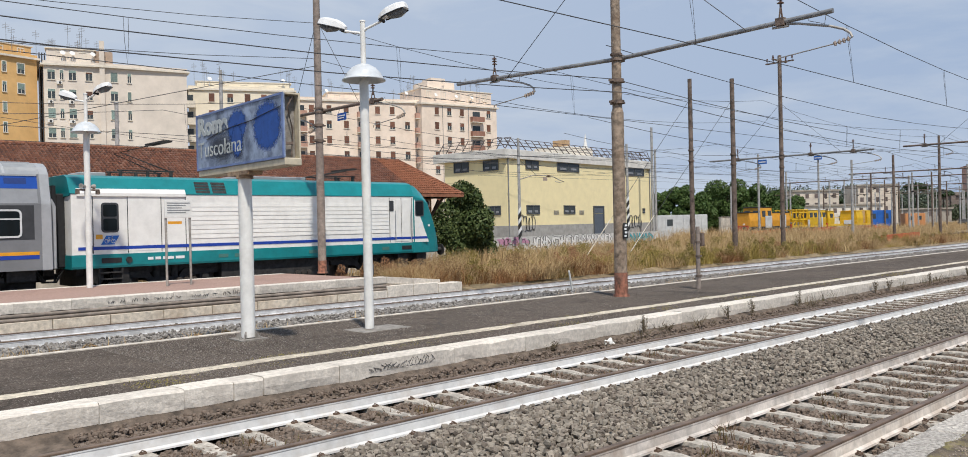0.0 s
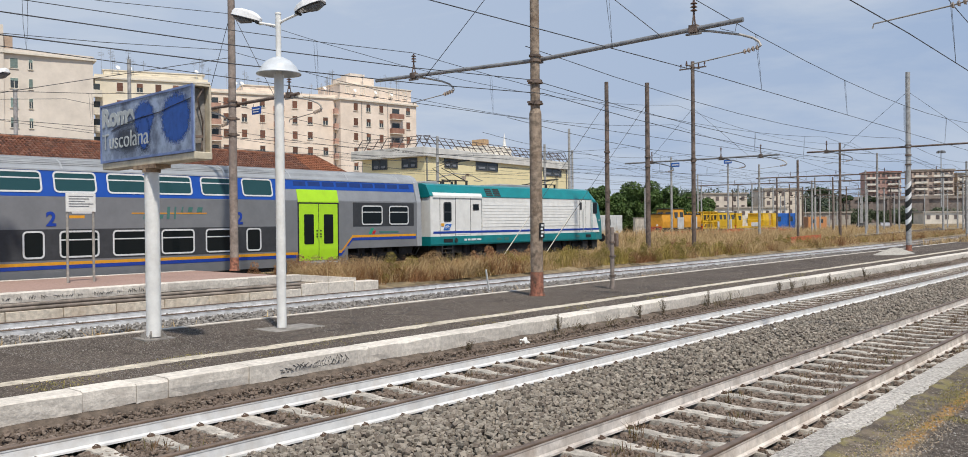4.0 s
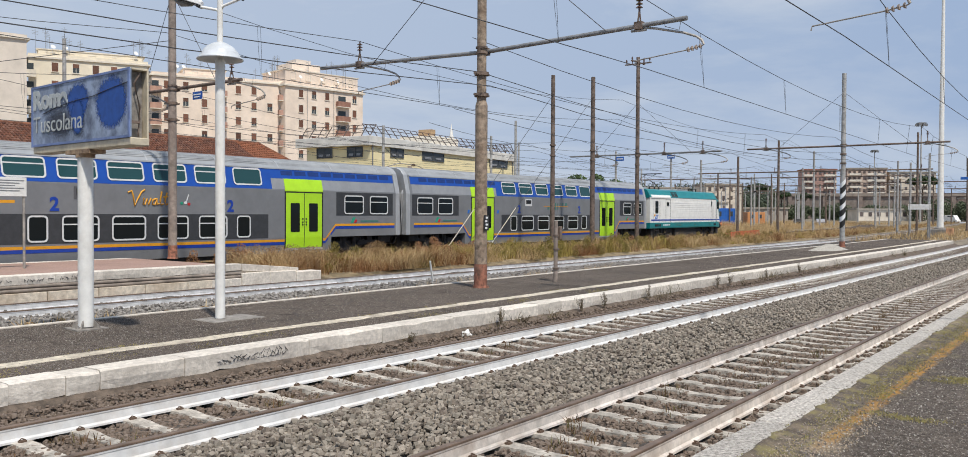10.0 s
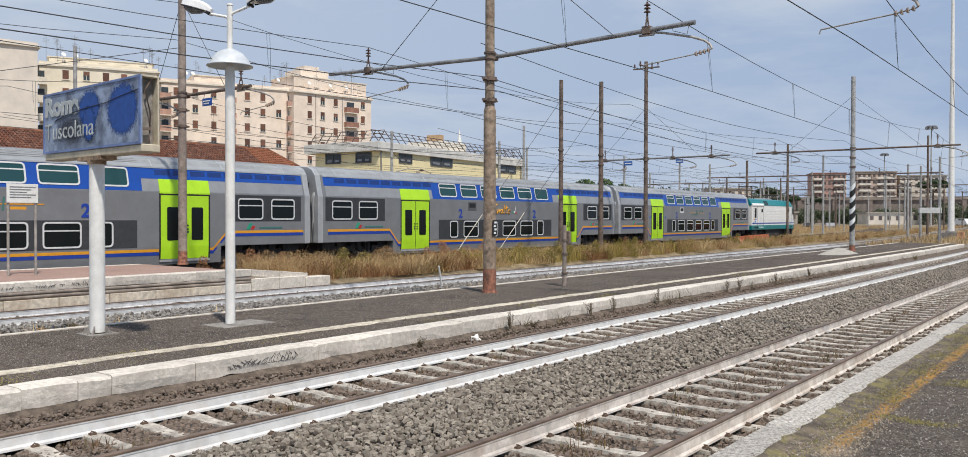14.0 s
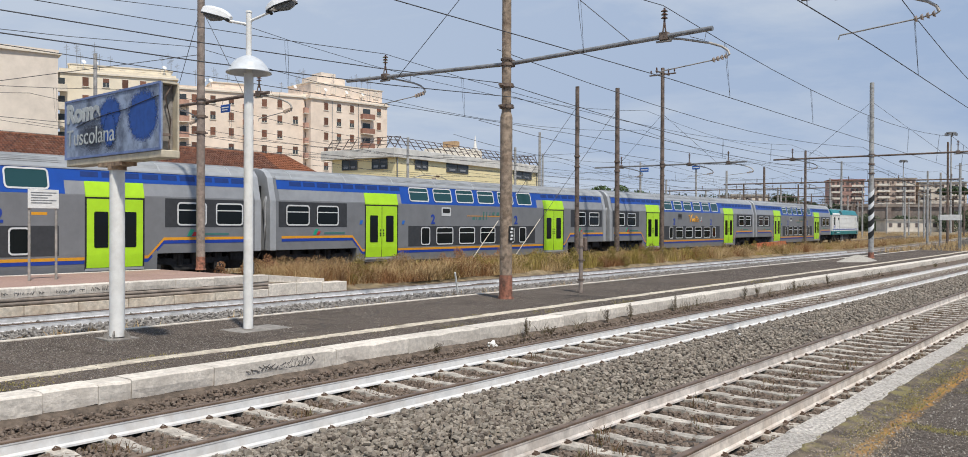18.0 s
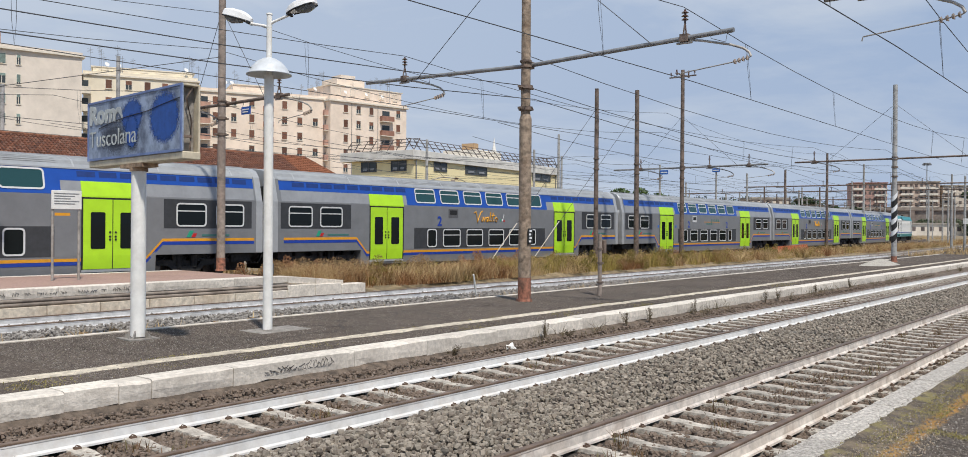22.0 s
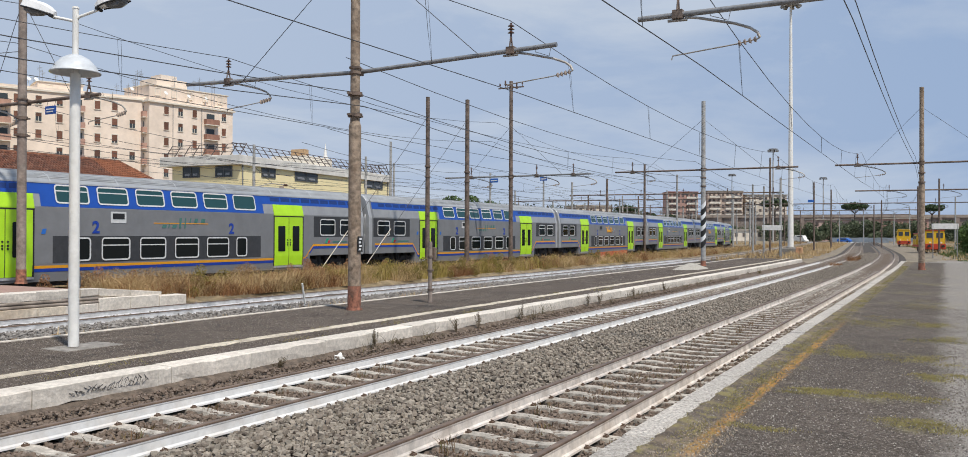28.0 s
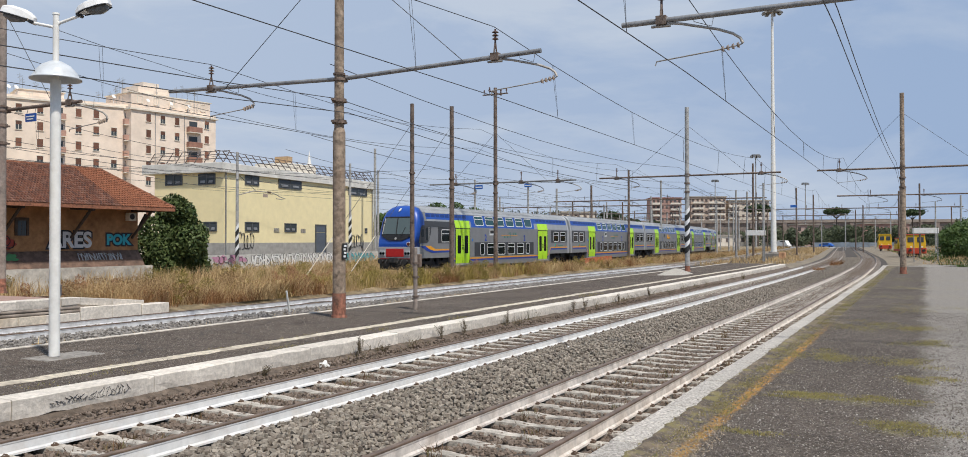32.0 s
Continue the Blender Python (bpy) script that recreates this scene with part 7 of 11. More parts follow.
def line_mast(x, y, z0, h, r, material, label, arm=None, arm_z=6.45, holds=(), foot=None, stripes=False, bands=4, thin=None, m_arm=None, collar=True, rise=(0.0, 0.02)):
    t = thing("overhead_line_mast", pose(x, y, z0), label, "line mast", "overhead line masts")
    bm = bmesh.new()
    if thin:
        cyl(bm, (0, 0, 0), (0, 0, thin[0]), r, r * 0.97, 14)
        cyl(bm, (0, 0, thin[0]), (0, 0, thin[0] + 0.12), r * 0.97, thin[1], 14)
        cyl(bm, (0, 0, thin[0] + 0.12), (0, 0, h), thin[1], thin[1] * 0.92, 14)
    else:
        cyl(bm, (0, 0, 0), (0, 0, h), r, r * 0.8, 14)
    part("shaft", bm, material, t)
    if foot:
        bm = bmesh.new()
        cyl(bm, (0, 0, 0), (0, 0, foot), r * 1.06, r * 1.04, 14)
        cyl(bm, (0, 0, 0), (0, 0, 0.06), r * 1.3, r * 1.25, 10)
        part("foot", bm, M_redlead, t, "foot painted with rust-red primer")
    if stripes:
        for k in range(bands):
            za = stripes + 0.68 * k
            for col, dz in ((M_stripeblack, 0.0), (M_ltext, 0.38)):
                bm = bmesh.new()
                n = 14
                A = [bm.verts.new((r * 1.05 * math.cos(2 * math.pi * i / n), r * 1.05 * math.sin(2 * math.pi * i / n), za + dz + 0.18 * math.cos(2 * math.pi * i / n + 0.8))) for i in range(n)]
                B = [bm.verts.new((v.co.x, v.co.y, v.co.z + (0.385 if dz == 0 else 0.305))) for v in A]
                for i in range(n):
                    bm.faces.new((A[i], A[(i + 1) % n], B[(i + 1) % n], B[i]))
                part("stripe", bm, col, t)
    if arm:
        az = arm_z - z0
        bm = bmesh.new()
        tube(bm, [(0.16, arm[0], az + rise[0]), (0.16, 0, az), (0.16, arm[1], az + rise[1])], 0.055, 10)
        def arm_at(yy):
            return az + (rise[0] * yy / arm[0] if yy * arm[0] > 0 else rise[1] * yy / arm[1])
        a = part("cross_arm", bm, m_arm or M_galv, t, "long tubular cross-arm")
        bm = bmesh.new()
        for zz in (az - 0.08, az + 0.06):
            cyl(bm, (0, 0, zz), (0, 0, zz + 0.05), r * 1.12 if not thin else thin[1] * 1.25, seg=12)
        box(bm, -0.05, 0.24, -0.10, 0.10, az - 0.09, az + 0.09)
        part("clamp", bm, M_rust, t)
        for yy, s in holds:
            zh = arm_at(yy)
            bm = bmesh.new()
            box(bm, 0.08, 0.24, yy - 0.1, yy + 0.1, zh - 0.08, zh + 0.09)
            for dx in (-0.07, 0.07):
                cyl(bm, (0.16 + dx, yy, zh + 0.08), (0.16 + dx * 0.3, yy, zh + 0.32), 0.02, 0.016, 6)
            part("insulator_foot", bm, M_rust, a)
            bm = bmesh.new()
            insulator(bm, 0.16, yy, zh + 0.20, 0.46)
            part("insulator", bm, M_insul, a, "brown porcelain insulator")
            bm, bi = bmesh.new(), bmesh.new()
            pull_off(bm, bi, 0.16, yy, zh, s)
            part("registration_arm", bm, M_galv_tan, a, "bent pull-off tube")
            part("insulator", bi, M_insul_pale, a, "string of pale porcelain discs")
        for end in arm:
            if abs(end) > 1.5:
                bm = bmesh.new()
                tube(bm, [(0.1, end * 0.65, az + 0.05), (0.0, 0, min(az + 3.2, h - 0.6))], 0.010, 5)
                part("stay_wire", bm, M_wire, t)
    if collar:
        for zz in ((5.2 - z0, 5.75 - z0) if h > 7 else (h * 0.6,)):
            bm = bmesh.new()
            cyl(bm, (0, 0, zz), (0, 0, zz + 0.09), r * 1.15, seg=12)
            box(bm, -r * 1.7, r * 1.7, -0.05, 0.05, zz + 0.02, zz + 0.07)
            part("collar", bm, M_rust, t)
    return t


main_mast = line_mast(17.6, 9.83, TOP, 10.2, 0.165, M_conc, "tall weathered tube mast with a long cross-arm on the platform", (-5.6, 6.3), 6.39, ((-4.43, -1), (4.64, -1)), 0.62, thin=(4.75, 0.125), rise=(0.14, 0.19))
line_mast(53.45, 9.85, TOP, 10.4, 0.155, M_conc_grey := mat("grey_mast", (0.40, 0.40, 0.39), 0.7, 0.1, var=0.2, scale=5, stain=0.5, stain_scale=1.2, stain_col=(0.25, 0.2, 0.16)), "pale tube mast with black and white stripes and a cross-arm", (-5.65, 5.9), 6.3, ((-4.5, -1), (4.7, -1)), 0.35, stripes=1.3, m_arm=M_rust)
line_mast(54.7, -2.36, TOP, 10.5, 0.17, M_conc, "weathered tube mast with a cross-arm on the near platform", (-6.0, 4.65), 6.38, ((3.4, -1), (-4.0, -1)), 0.4, thin=(4.9, 0.13), m_arm=M_rust)
line_mast(16.1, -11.2, TOP, 10.0, 0.165, M_conc, "tube mast with a cross-arm beside the near platform", (-1.0, 13.0), 6.45, ((12.2, -1),), 0.5, thin=(4.75, 0.125))
rusty = line_mast(16.4, 21.95, P2Z, 10.2, 0.145, M_mast_tan, "rusty brown mast on the reddish platform", (-3.5, 2.9), 6.3, ((2.2, -1), (-3.0, -1)), 0.45, m_arm=M_rust)
bm = bmesh.new()
box(bm, 0.06, 0.09, -1.56, -1.06, 5.26, 5.51)
bp = part("blue_plate", bm, M_spray, rusty, "small blue plate hanging under the arm")
for y0, y1, z in ((-1.50, -1.12, 5.40), (-1.44, -1.14, 5.32)):
    bm = bmesh.new()
    box(bm, 0.052, 0.06, y0, y1, z, z + 0.035)
    part("writing_bar", bm, M_white, bp)
for y in (-1.5, -1.12):
    bm = bmesh.new()
    cyl(bm, (0.075, y, 5.52), (0.12, y, 5.70), 0.008, seg=5)
    part("hanger", bm, M_wire, bp)
line_mast(38.2, 20.72, 0.0, 9.5, 0.13, M_rust, "plain rusty pole in the dry grass", foot=None)
line_mast(42.8, 20.92, 0.0, 10.02, 0.15, M_rust, "plain brown pole in the dry grass")
line_mast(48.4, 20.9, 0.0, 12.0, 0.14, M_rust, "slim rusty pole with telephone brackets", (-5.4, 5.0), 5.91, ((-1.75, -1), (-4.25, -1), (3.0, -1)), m_arm=M_galv)
bm = bmesh.new()
box(bm, -0.10, 0.10, -0.184, -0.172, 1.50, 1.90)
lb = part("label_plate", bm, M_stripeblack, main_mast, "black plate with white marks")
for k in range(4):
    bm = bmesh.new()
    box(bm, -0.06 + 0.02 * (k % 2), 0.03 + 0.03 * (k % 2), -0.189, -0.185, 1.50 + 0.04 + 0.09 * k, 1.50 + 0.09 + 0.09 * k)
    part("mark_bar", bm, M_ltext, lb)
# telephone brackets on the last one
br = thing("pole_bracket", pose(48.4, 20.9, 11.55), "crossed steel brackets with small insulators on a pole top", "pole bracket")
bm = bmesh.new()
box(bm, -0.05, 0.05, -0.9, 0.9, 0.0, 0.07)
box(bm, -0.9, 0.9, -0.05, 0.05, 0.1, 0.16)
part("bar", bm, M_rust, br)
for dx, dy in ((0, -0.8), (0, -0.4), (0, 0.4), (0, 0.8), (-0.8, 0), (0.8, 0)):
    bm = bmesh.new()
    cyl(bm, (dx, dy, 0.07), (dx, dy, 0.3), 0.02, seg=6)
    cyl(bm, (dx, dy, 0.2), (dx, dy, 0.36), 0.06, 0.04, 8)
    part("insulator", bm, M_insul, br)
# short post with a box on the island platform
sp = thing("signal_post", pose(20.55, 9.38, TOP), "short grey post with a small rusty box on the platform", "post")
bm = bmesh.new()
cyl(bm, (0, 0, 0), (0, 0, 1.75), 0.062, 0.058, 12)
part("post", bm, M_mast_tan, sp)
bm = bmesh.new()
box(bm, 0.08, 0.2, -0.10, 0.10, 1.2, 1.58)
part("box", bm, M_rust, sp, bevel=0.015)
for z in (0.35, 0.9, 1.3):
    bm = bmesh.new()
    cyl(bm, (0, 0, z), (0, 0, z + 0.05), 0.085, seg=10)
    box(bm, -0.02, 0.15, -0.03, 0.03, z, z + 0.05)
    part("clamp", bm, M_rust, sp)
# leaning stake in the ballast
bm = bmesh.new()
cyl(bm, (0, 0, -0.1), (-0.30, -0.10, 0.74), 0.035, 0.03, 8)
solid("leaning_stake", bm, M_white, "leaning white stake in the ballast", "stake", m=pose(21.3, 14.6, -0.15))

# notice board on the far platform
nb = thing("notice_board", pose(10.2, 20.5, P2Z), "white notice board on two grey posts", "notice board")
for x in (0.0, 0.72):
    bm = bmesh.new()
    cyl(bm, (x, 0, 0), (x, 0, 2.45), 0.035, seg=10)
    part("post", bm, M_galv_tan, nb)
bm = bmesh.new()
box(bm, -0.05, 0.77, -0.06, -0.02, 1.98, 2.5)
bd = part("board", bm, M_white, nb, "white board with small print", bevel=0.006)
for k in range(5):
    bm = bmesh.new()
    box(bm, 0.02, 0.70 - 0.12 * (k % 3), -0.066, -0.061, 2.40 - 0.07 * k, 2.425 - 0.07 * k)
    part("print_bar", bm, M_galv, bd)
bm = bmesh.new()
box(bm, 0.03, 0.45, -0.066, -0.061, 1.80, 1.88)
part("orange_label", bm, M_ostripe, nb)

# floodlight tower
ft = thing("floodlight_tower", pose(109.5, 13.2, 0.0), "very tall white floodlight pole with a ring of lamps", "floodlight")
bm = bmesh.new()
cyl(bm, (0, 0, 0.7), (0, 0, 31.0), 0.36, 0.14, 16)
part("pole", bm, M_white, ft)
bm = bmesh.new()
box(bm, -1.1, 1.1, -1.1, 1.1, -0.4, 0.55)
cyl(bm, (0, 0, 0.55), (0, 0, 0.75), 0.6, 0.55, 14)
part("plinth", bm, M_slab, ft, bevel=0.04)
bm = bmesh.new()
lathe(bm, [(0.9, 30.55), (0.95, 30.6), (0.95, 30.7), (0.9, 30.75), (0.84, 30.7), (0.84, 30.6)], 20)
for k in range(4):
    a = math.pi * k / 4
    box(bm, -0.9, 0.9, -0.03, 0.03, 30.6, 30.66, Matrix.Rotation(a, 4, "Z"))
part("ring", bm, M_galv, ft)
for k in range(8):
    a = 2 * math.pi * k / 8
    bm = bmesh.new()
    mm = Matrix.Translation((0.95 * math.cos(a), 0.95 * math.sin(a), 30.5)) @ Matrix.Rotation(a, 4, "Z") @ Matrix.Rotation(0.5, 4, "Y")
    box(bm, -0.12, 0.32, -0.24, 0.24, -0.12, 0.12, mm)
    part("floodlight", bm, M_galv, ft, bevel=0.02)
bm = bmesh.new()
box(bm, -0.5, 0.4, -0.35, 0.35, 0.0, 0.9)
solid("cable_cabinet", bm, mat("orange_white_cabinet", (0.55, 0.30, 0.16), 0.7, var=0.3, scale=2), "small faded cabinet beside the floodlight tower", "cabinet", bevel=0.02, m=pose(107.5, 11.9, -0.2))


def name_board(m, label, w=1.0, h=3.4, b=0.5):
    t = thing("station_name_board", m, label, "station sign", "distant name boards")
    for y in (-w * 0.95, w * 0.95):
        bm = bmesh.new()
        cyl(bm, (0, y, 0), (0, y, h), 0.05, seg=8)
        part("post", bm, M_galv, t)
    bm = bmesh.new()
    box(bm, -0.04, 0.04, -w * 1.05, w * 1.05, h - b, h)
    part("board", bm, M_white, t, "white board seen from its back", bevel=0.01)


name_board(pose(90.6, 12.1, -0.25), "white sign board on two posts at the platform end", 0.95, 3.45, 0.52)
name_board(pose(104.5, -3.5, -0.25), "white sign board on two posts in the green grass", 1.22, 3.75, 0.6)


# ---- overhead wires ----
def sag(x, a, b, drop):
    t = (x - a) / (b - a)
    return -4 * drop * t * (1 - t)


def overhead_line(y, contact, carrier, spans, label, drop=1.05, droppers=True, r=0.0095, zig=0.18):
    t = thing("overhead_wires", pose(0, 0, 0), label, "overhead wire", "overhead wires")
    bm_c, bm_m = bmesh.new(), bmesh.new()
    pc, pm = [], []
    for k, (a, b) in enumerate(zip(spans, spans[1:])):
        n = 10
        for i in range(n + (k == len(spans) - 2)):
            x = a + (b - a) * i / n
            s = zig * (1 if k % 2 else -1) * (1 - 2 * i / n)
            yy = y + bend(x) + s
            zc, zm = contact, carrier + sag(x, a, b, drop)
            pc.append((x, yy, zc))
            pm.append((x, yy - s * 0.6, zm))
            if droppers and i % 2 == 1 and x < 170:
                bm_d = bmesh.new()
                tube(bm_d, [(x - 0.05, yy - s * 0.6, zm), (x - 0.045, yy - s * 0.3, (zm + zc) / 2), (x, yy, zc), (x + 0.045, yy - s * 0.3, (zm + zc) / 2), (x + 0.05, yy - s * 0.6, zm)], 0.005, 4)
                part("dropper", bm_d, M_wire, t)
    tube(bm_c, pc, r, 5)
    tube(bm_m, pm, r, 5)
    part("contact_wire", bm_c, M_wire, t)
    part("carrier_wire", bm_m, M_wire, t)
    return t


SP = [-55, -18.4, 17.7, 53.5, 90, 127, 164, 201]
overhead_line(5.52, 5.5, 7.2, SP, "contact and carrier wires with droppers over a track", 0.68, zig=0.3)
overhead_line(0.72, 5.43, 7.1, [-55, -19, 16.3, 54.8, 90, 127, 164, 201], "contact and carrier wires with droppers over the near track")
overhead_line(14.5, 5.70, 7.2, SP, "contact and carrier wires over the middle track", 0.6)
overhead_line(25.1, 5.5, 7.0, [-55, -19, 16.5, 48.4, 84, 120, 156, 192], "contact and carrier wires over the far track")
overhead_line(29.5, 5.5, 7.0, [-60, -20, 14, 48.4, 84, 120, 156], "contact and carrier wires over a yard track", droppers=False)
overhead_line(34.5, 5.5, 7.1, [-30, 8, 46, 84, 120, 156], "contact and carrier wires over a yard track", droppers=False)
overhead_line(39.0, 5.6, 7.2, [40, 70, 100, 130, 160], "contact and carrier wires over a yard track", droppers=False)


def feeder(pts_spans, y, z, label, drop=0.9, r=0.0105):
    bm = bmesh.new()
    pts = []
    for a, b in zip(pts_spans, pts_spans[1:]):
        pts += [(a + (b - a) * i / 8, y + bend(a + (b - a) * i / 8), z + sag(a + (b - a) * i / 8, a, b, drop)) for i in range(8)]
    tube(bm, pts, r, 5)
    return solid("feeder_wire", bm, M_wire, label, "feeder wire", "feeder wires")


for y, z, d in ((9.62, 5.48, 0.62), (10.0, 5.88, 0.6), (-2.0, 6.36, 0.2), (-2.06, 6.66, 0.3)):
    feeder(SP, y, z, "thick dark feeder wire along the masts", d)
for y, z in ((22.3, 8.2), (22.0, 9.4)):
    feeder([-60, -18, 16.4, 48.4, 84, 120, 156], y, z, "dark wire strung between masts")

# ---- buildings ----
M_shutter = mat("brown_shutter", (0.20, 0.085, 0.05), 0.7, var=0.15, scale=3, rnd=0.45)
M_greenshut = mat("grey_green_shutter", (0.22, 0.30, 0.27), 0.7, var=0.15, scale=3, rnd=0.3)
M_trimpale = mat("pale_trim", (0.72, 0.66, 0.56), 0.85, var=0.08, scale=1)
M_balc = mat("brick_red_balcony", (0.30, 0.13, 0.085), 0.85, var=0.12, scale=1)
M_balc_pink = mat("pink_balcony", (0.50, 0.30, 0.23), 0.85, var=0.12, scale=1)
M_balc_brown = mat("brown_balcony", (0.33, 0.17, 0.12), 0.85, var=0.12, scale=1)
M_flat = mat("flat_roof", (0.35, 0.31, 0.26), 0.95, var=0.15, scale=1)
M_winglass = glass_mat("house_glass", (0.06, 0.07, 0.075), 0.1)


def quad_mesh(name, boxes, material):
    bm = bmesh.new()
    for b in boxes:
        box(bm, *b)
    finish(bm)
    return mesh_of(name, bm, material)


# one window: surround, recessed pane with a bar, rolling shutter partly down; local x along the wall, y out of it (negative is outward)
def window_kit(w, h, shut, m_shut):
    t = 0.12
    frame_me = quad_mesh("frame", [(-w / 2 - t, -w / 2, -0.05, 0.02, -t, h + t), (w / 2, w / 2 + t, -0.05, 0.02, -t, h + t), (-w / 2, w / 2, -0.05, 0.02, h, h + t), (-w / 2 - t, w / 2 + t, -0.12, 0.02, -t, 0), (-0.035, 0.035, -0.03, 0.0, 0, h)], M_trimpale)
    pane_me = quad_mesh("pane", [(-w / 2, w / 2, -0.012, 0.0, 0, h)], M_winglass)
    bm = bmesh.new()
    ribs = [(-0.014, h - shut * h)]
    for k in range(8):
        za, zb = h - shut * h + k * shut * h / 8, h - shut * h + (k + 1) * shut * h / 8
        ribs += [(-0.042, za + 0.004), (-0.028, zb - 0.004)]
    prism(bm, ribs + [(-0.014, h)], -w / 2, w / 2)
    finish(bm)
    shut_me = mesh_of("shutter", bm, m_shut)
    return frame_me, pane_me, shut_me


KIT_BROWN = [window_kit(0.95, 1.5, s, M_shutter) for s in (1.0, 1.0, 0.8, 0.45)]
KIT_GREEN = [window_kit(1.0, 1.5, s, M_greenshut) for s in (0.6, 0.95, 0.25)]
KIT_SLIM = [window_kit(0.5, 1.5, s, M_greenshut) for s in (0.3, 0.8)]
KIT_BARE = [window_kit(0.9, 1.3, s, M_shutter) for s in (0.15, 0.5)]


def put_window(parent, kit, m):
    fr = again("window", kit[0], parent, m)
    again("pane", kit[1], fr, pose(0, -0.005, 0))
    again("shutter", kit[2], fr, pose(0, -0.006, 0))


def on_face(p, q, u, z, out=0.0):
    """Pose on the wall from p to q (its outside to the right of the way from p to q... seen from -normal), u metres along."""
    d = (Vector((q[0], q[1], 0)) - Vector((p[0], p[1], 0))).normalized()
    ang = math.degrees(math.atan2(d.y, d.x))
    n = Vector((d.y, -d.x, 0))
    return pose(p[0] + d.x * u + n.x * out, p[1] + d.y * u + n.y * out, z, 0, 0, ang)


def block(bm, pts, z0, z1):
    A = [bm.verts.new((x, y, z0)) for x, y in pts]
    B = [bm.verts.new((x, y, z1)) for x, y in pts]
    n = len(pts)
    for i in range(n):
        bm.faces.new((A[i], A[(i + 1) % n], B[(i + 1) % n], B[i]))
    bm.faces.new(A[::-1]), bm.faces.new(B)


def grow(pts, e):
    c = Vector((sum(p[0] for p in pts) / len(pts), sum(p[1] for p in pts) / len(pts)))
    return [tuple(Vector(p) + (Vector(p) - c).normalized() * e) for p in pts]


def apartment(label, pts, height, material, faces, storey=3.0, drop=2.1, seed=1, attic=None):
    """pts: ground outline, anticlockwise. faces: (edge number, positions along it of window columns, which kit, first storey)."""
    t = thing("apartment_building", pose(0, 0, 0), label, "apartment building", "apartment buildings")
    bm = bmesh.new()
    block(bm, pts, -0.4, height)
    part("wall", bm, material, t)
    bm = bmesh.new()
    block(bm, grow(pts, 0.55), height, height + 0.3)
    roof = part("cornice", bm, M_trimpale, t, "projecting pale cornice")
    bm = bmesh.new()
    block(bm, grow(pts, 0.1), height + 0.3, height + 0.75)
    part("parapet", bm, material, roof)
    top = height + 0.75
    if attic:
        # a set-back top storey over part of the first face, with its own cornice and windows
        u0, u1, rise, back, deep = attic
        p, q = (Vector((*pts[i], 0)) for i in (0, 1))
        d = (q - p).normalized()
        inn = Vector((-d.y, d.x, 0))
        c = [p + d * u0 + inn * back, p + d * u1 + inn * back, p + d * u1 + inn * (back + deep), p + d * u0 + inn * (back + deep)]
        c = [(v.x, v.y) for v in c]
        bm = bmesh.new()
        block(bm, c, top, height + rise)
        at = part("attic", bm, material, t, "set-back top storey")
        bm = bmesh.new()
        block(bm, grow(c, 0.3), height + rise, height + rise + 0.18)
        part("cornice", bm, M_trimpale, at)
        n_w = max(1, int((u1 - u0) / 3.0))
        for i in range(n_w):
            kit = KIT_BARE[i % 2]
            fr = again("window", kit[0], at, on_face(c[0], c[1], (i + 0.5) * (u1 - u0) / n_w, height + rise - 1.75, 0.01))

    r = random.Random(seed)
    n = len(pts)
    for e, cols, kits, first in faces:
        p, q = pts[e], pts[(e + 1) % n]
        k = first
        while height - drop - k * storey > 2:
            z = height - drop - k * storey
            for u in cols:
                if r.random() < 0.97:
                    put_window(t, kits[r.randrange(len(kits))], on_face(p, q, u, z, 0.01))
            k += 1
    # aerials and dishes on the roof
    for i in range(12):
        bm = bmesh.new()
        a, b = r.random(), r.random()
        x = pts[0][0] + (pts[1][0] - pts[0][0]) * a + (pts[-1][0] - pts[0][0]) * b * 0.5
        y = pts[0][1] + (pts[1][1] - pts[0][1]) * a + (pts[-1][1] - pts[0][1]) * b * 0.5
        hh = r.uniform(1.5, 3.6) + (attic[2] - 0.6 if attic else 0)
        cyl(bm, (x, y, height + 0.3), (x, y, height + 1 + hh), 0.03, seg=5)
        for j in range(3):
            box(bm, x - 0.5, x + 0.5, y - 0.02, y + 0.02, height + 0.6 + hh - 0.25 * j, height + 0.64 + hh - 0.25 * j)
        part("aerial", bm, M_galv, t)
    for i in range(3):
        a = r.uniform(0.1, 0.9)
        x, y = pts[0][0] + (pts[1][0] - pts[0][0]) * a, pts[0][1] + (pts[1][1] - pts[0][1]) * a
        bm = bmesh.new()
        mm = Matrix.Translation((x, y, height + 2.0)) @ Matrix.Rotation(radians(60), 4, "X")
        rings = []
        for rr_, zz in ((0.4, 0.12), (0.25, 0.04), (0.05, 0.0)):
            rings.append([mm @ Vector((rr_ * math.cos(a2), rr_ * math.sin(a2), zz)) for a2 in np.linspace(0, 2 * math.pi, 13)[:-1]])
        loft(bm, rings)
        cyl(bm, (x, y, height + 0.8), (x, y, height + 2.0), 0.04, seg=6)
        part("satellite_dish", bm, M_white, t)
    return t


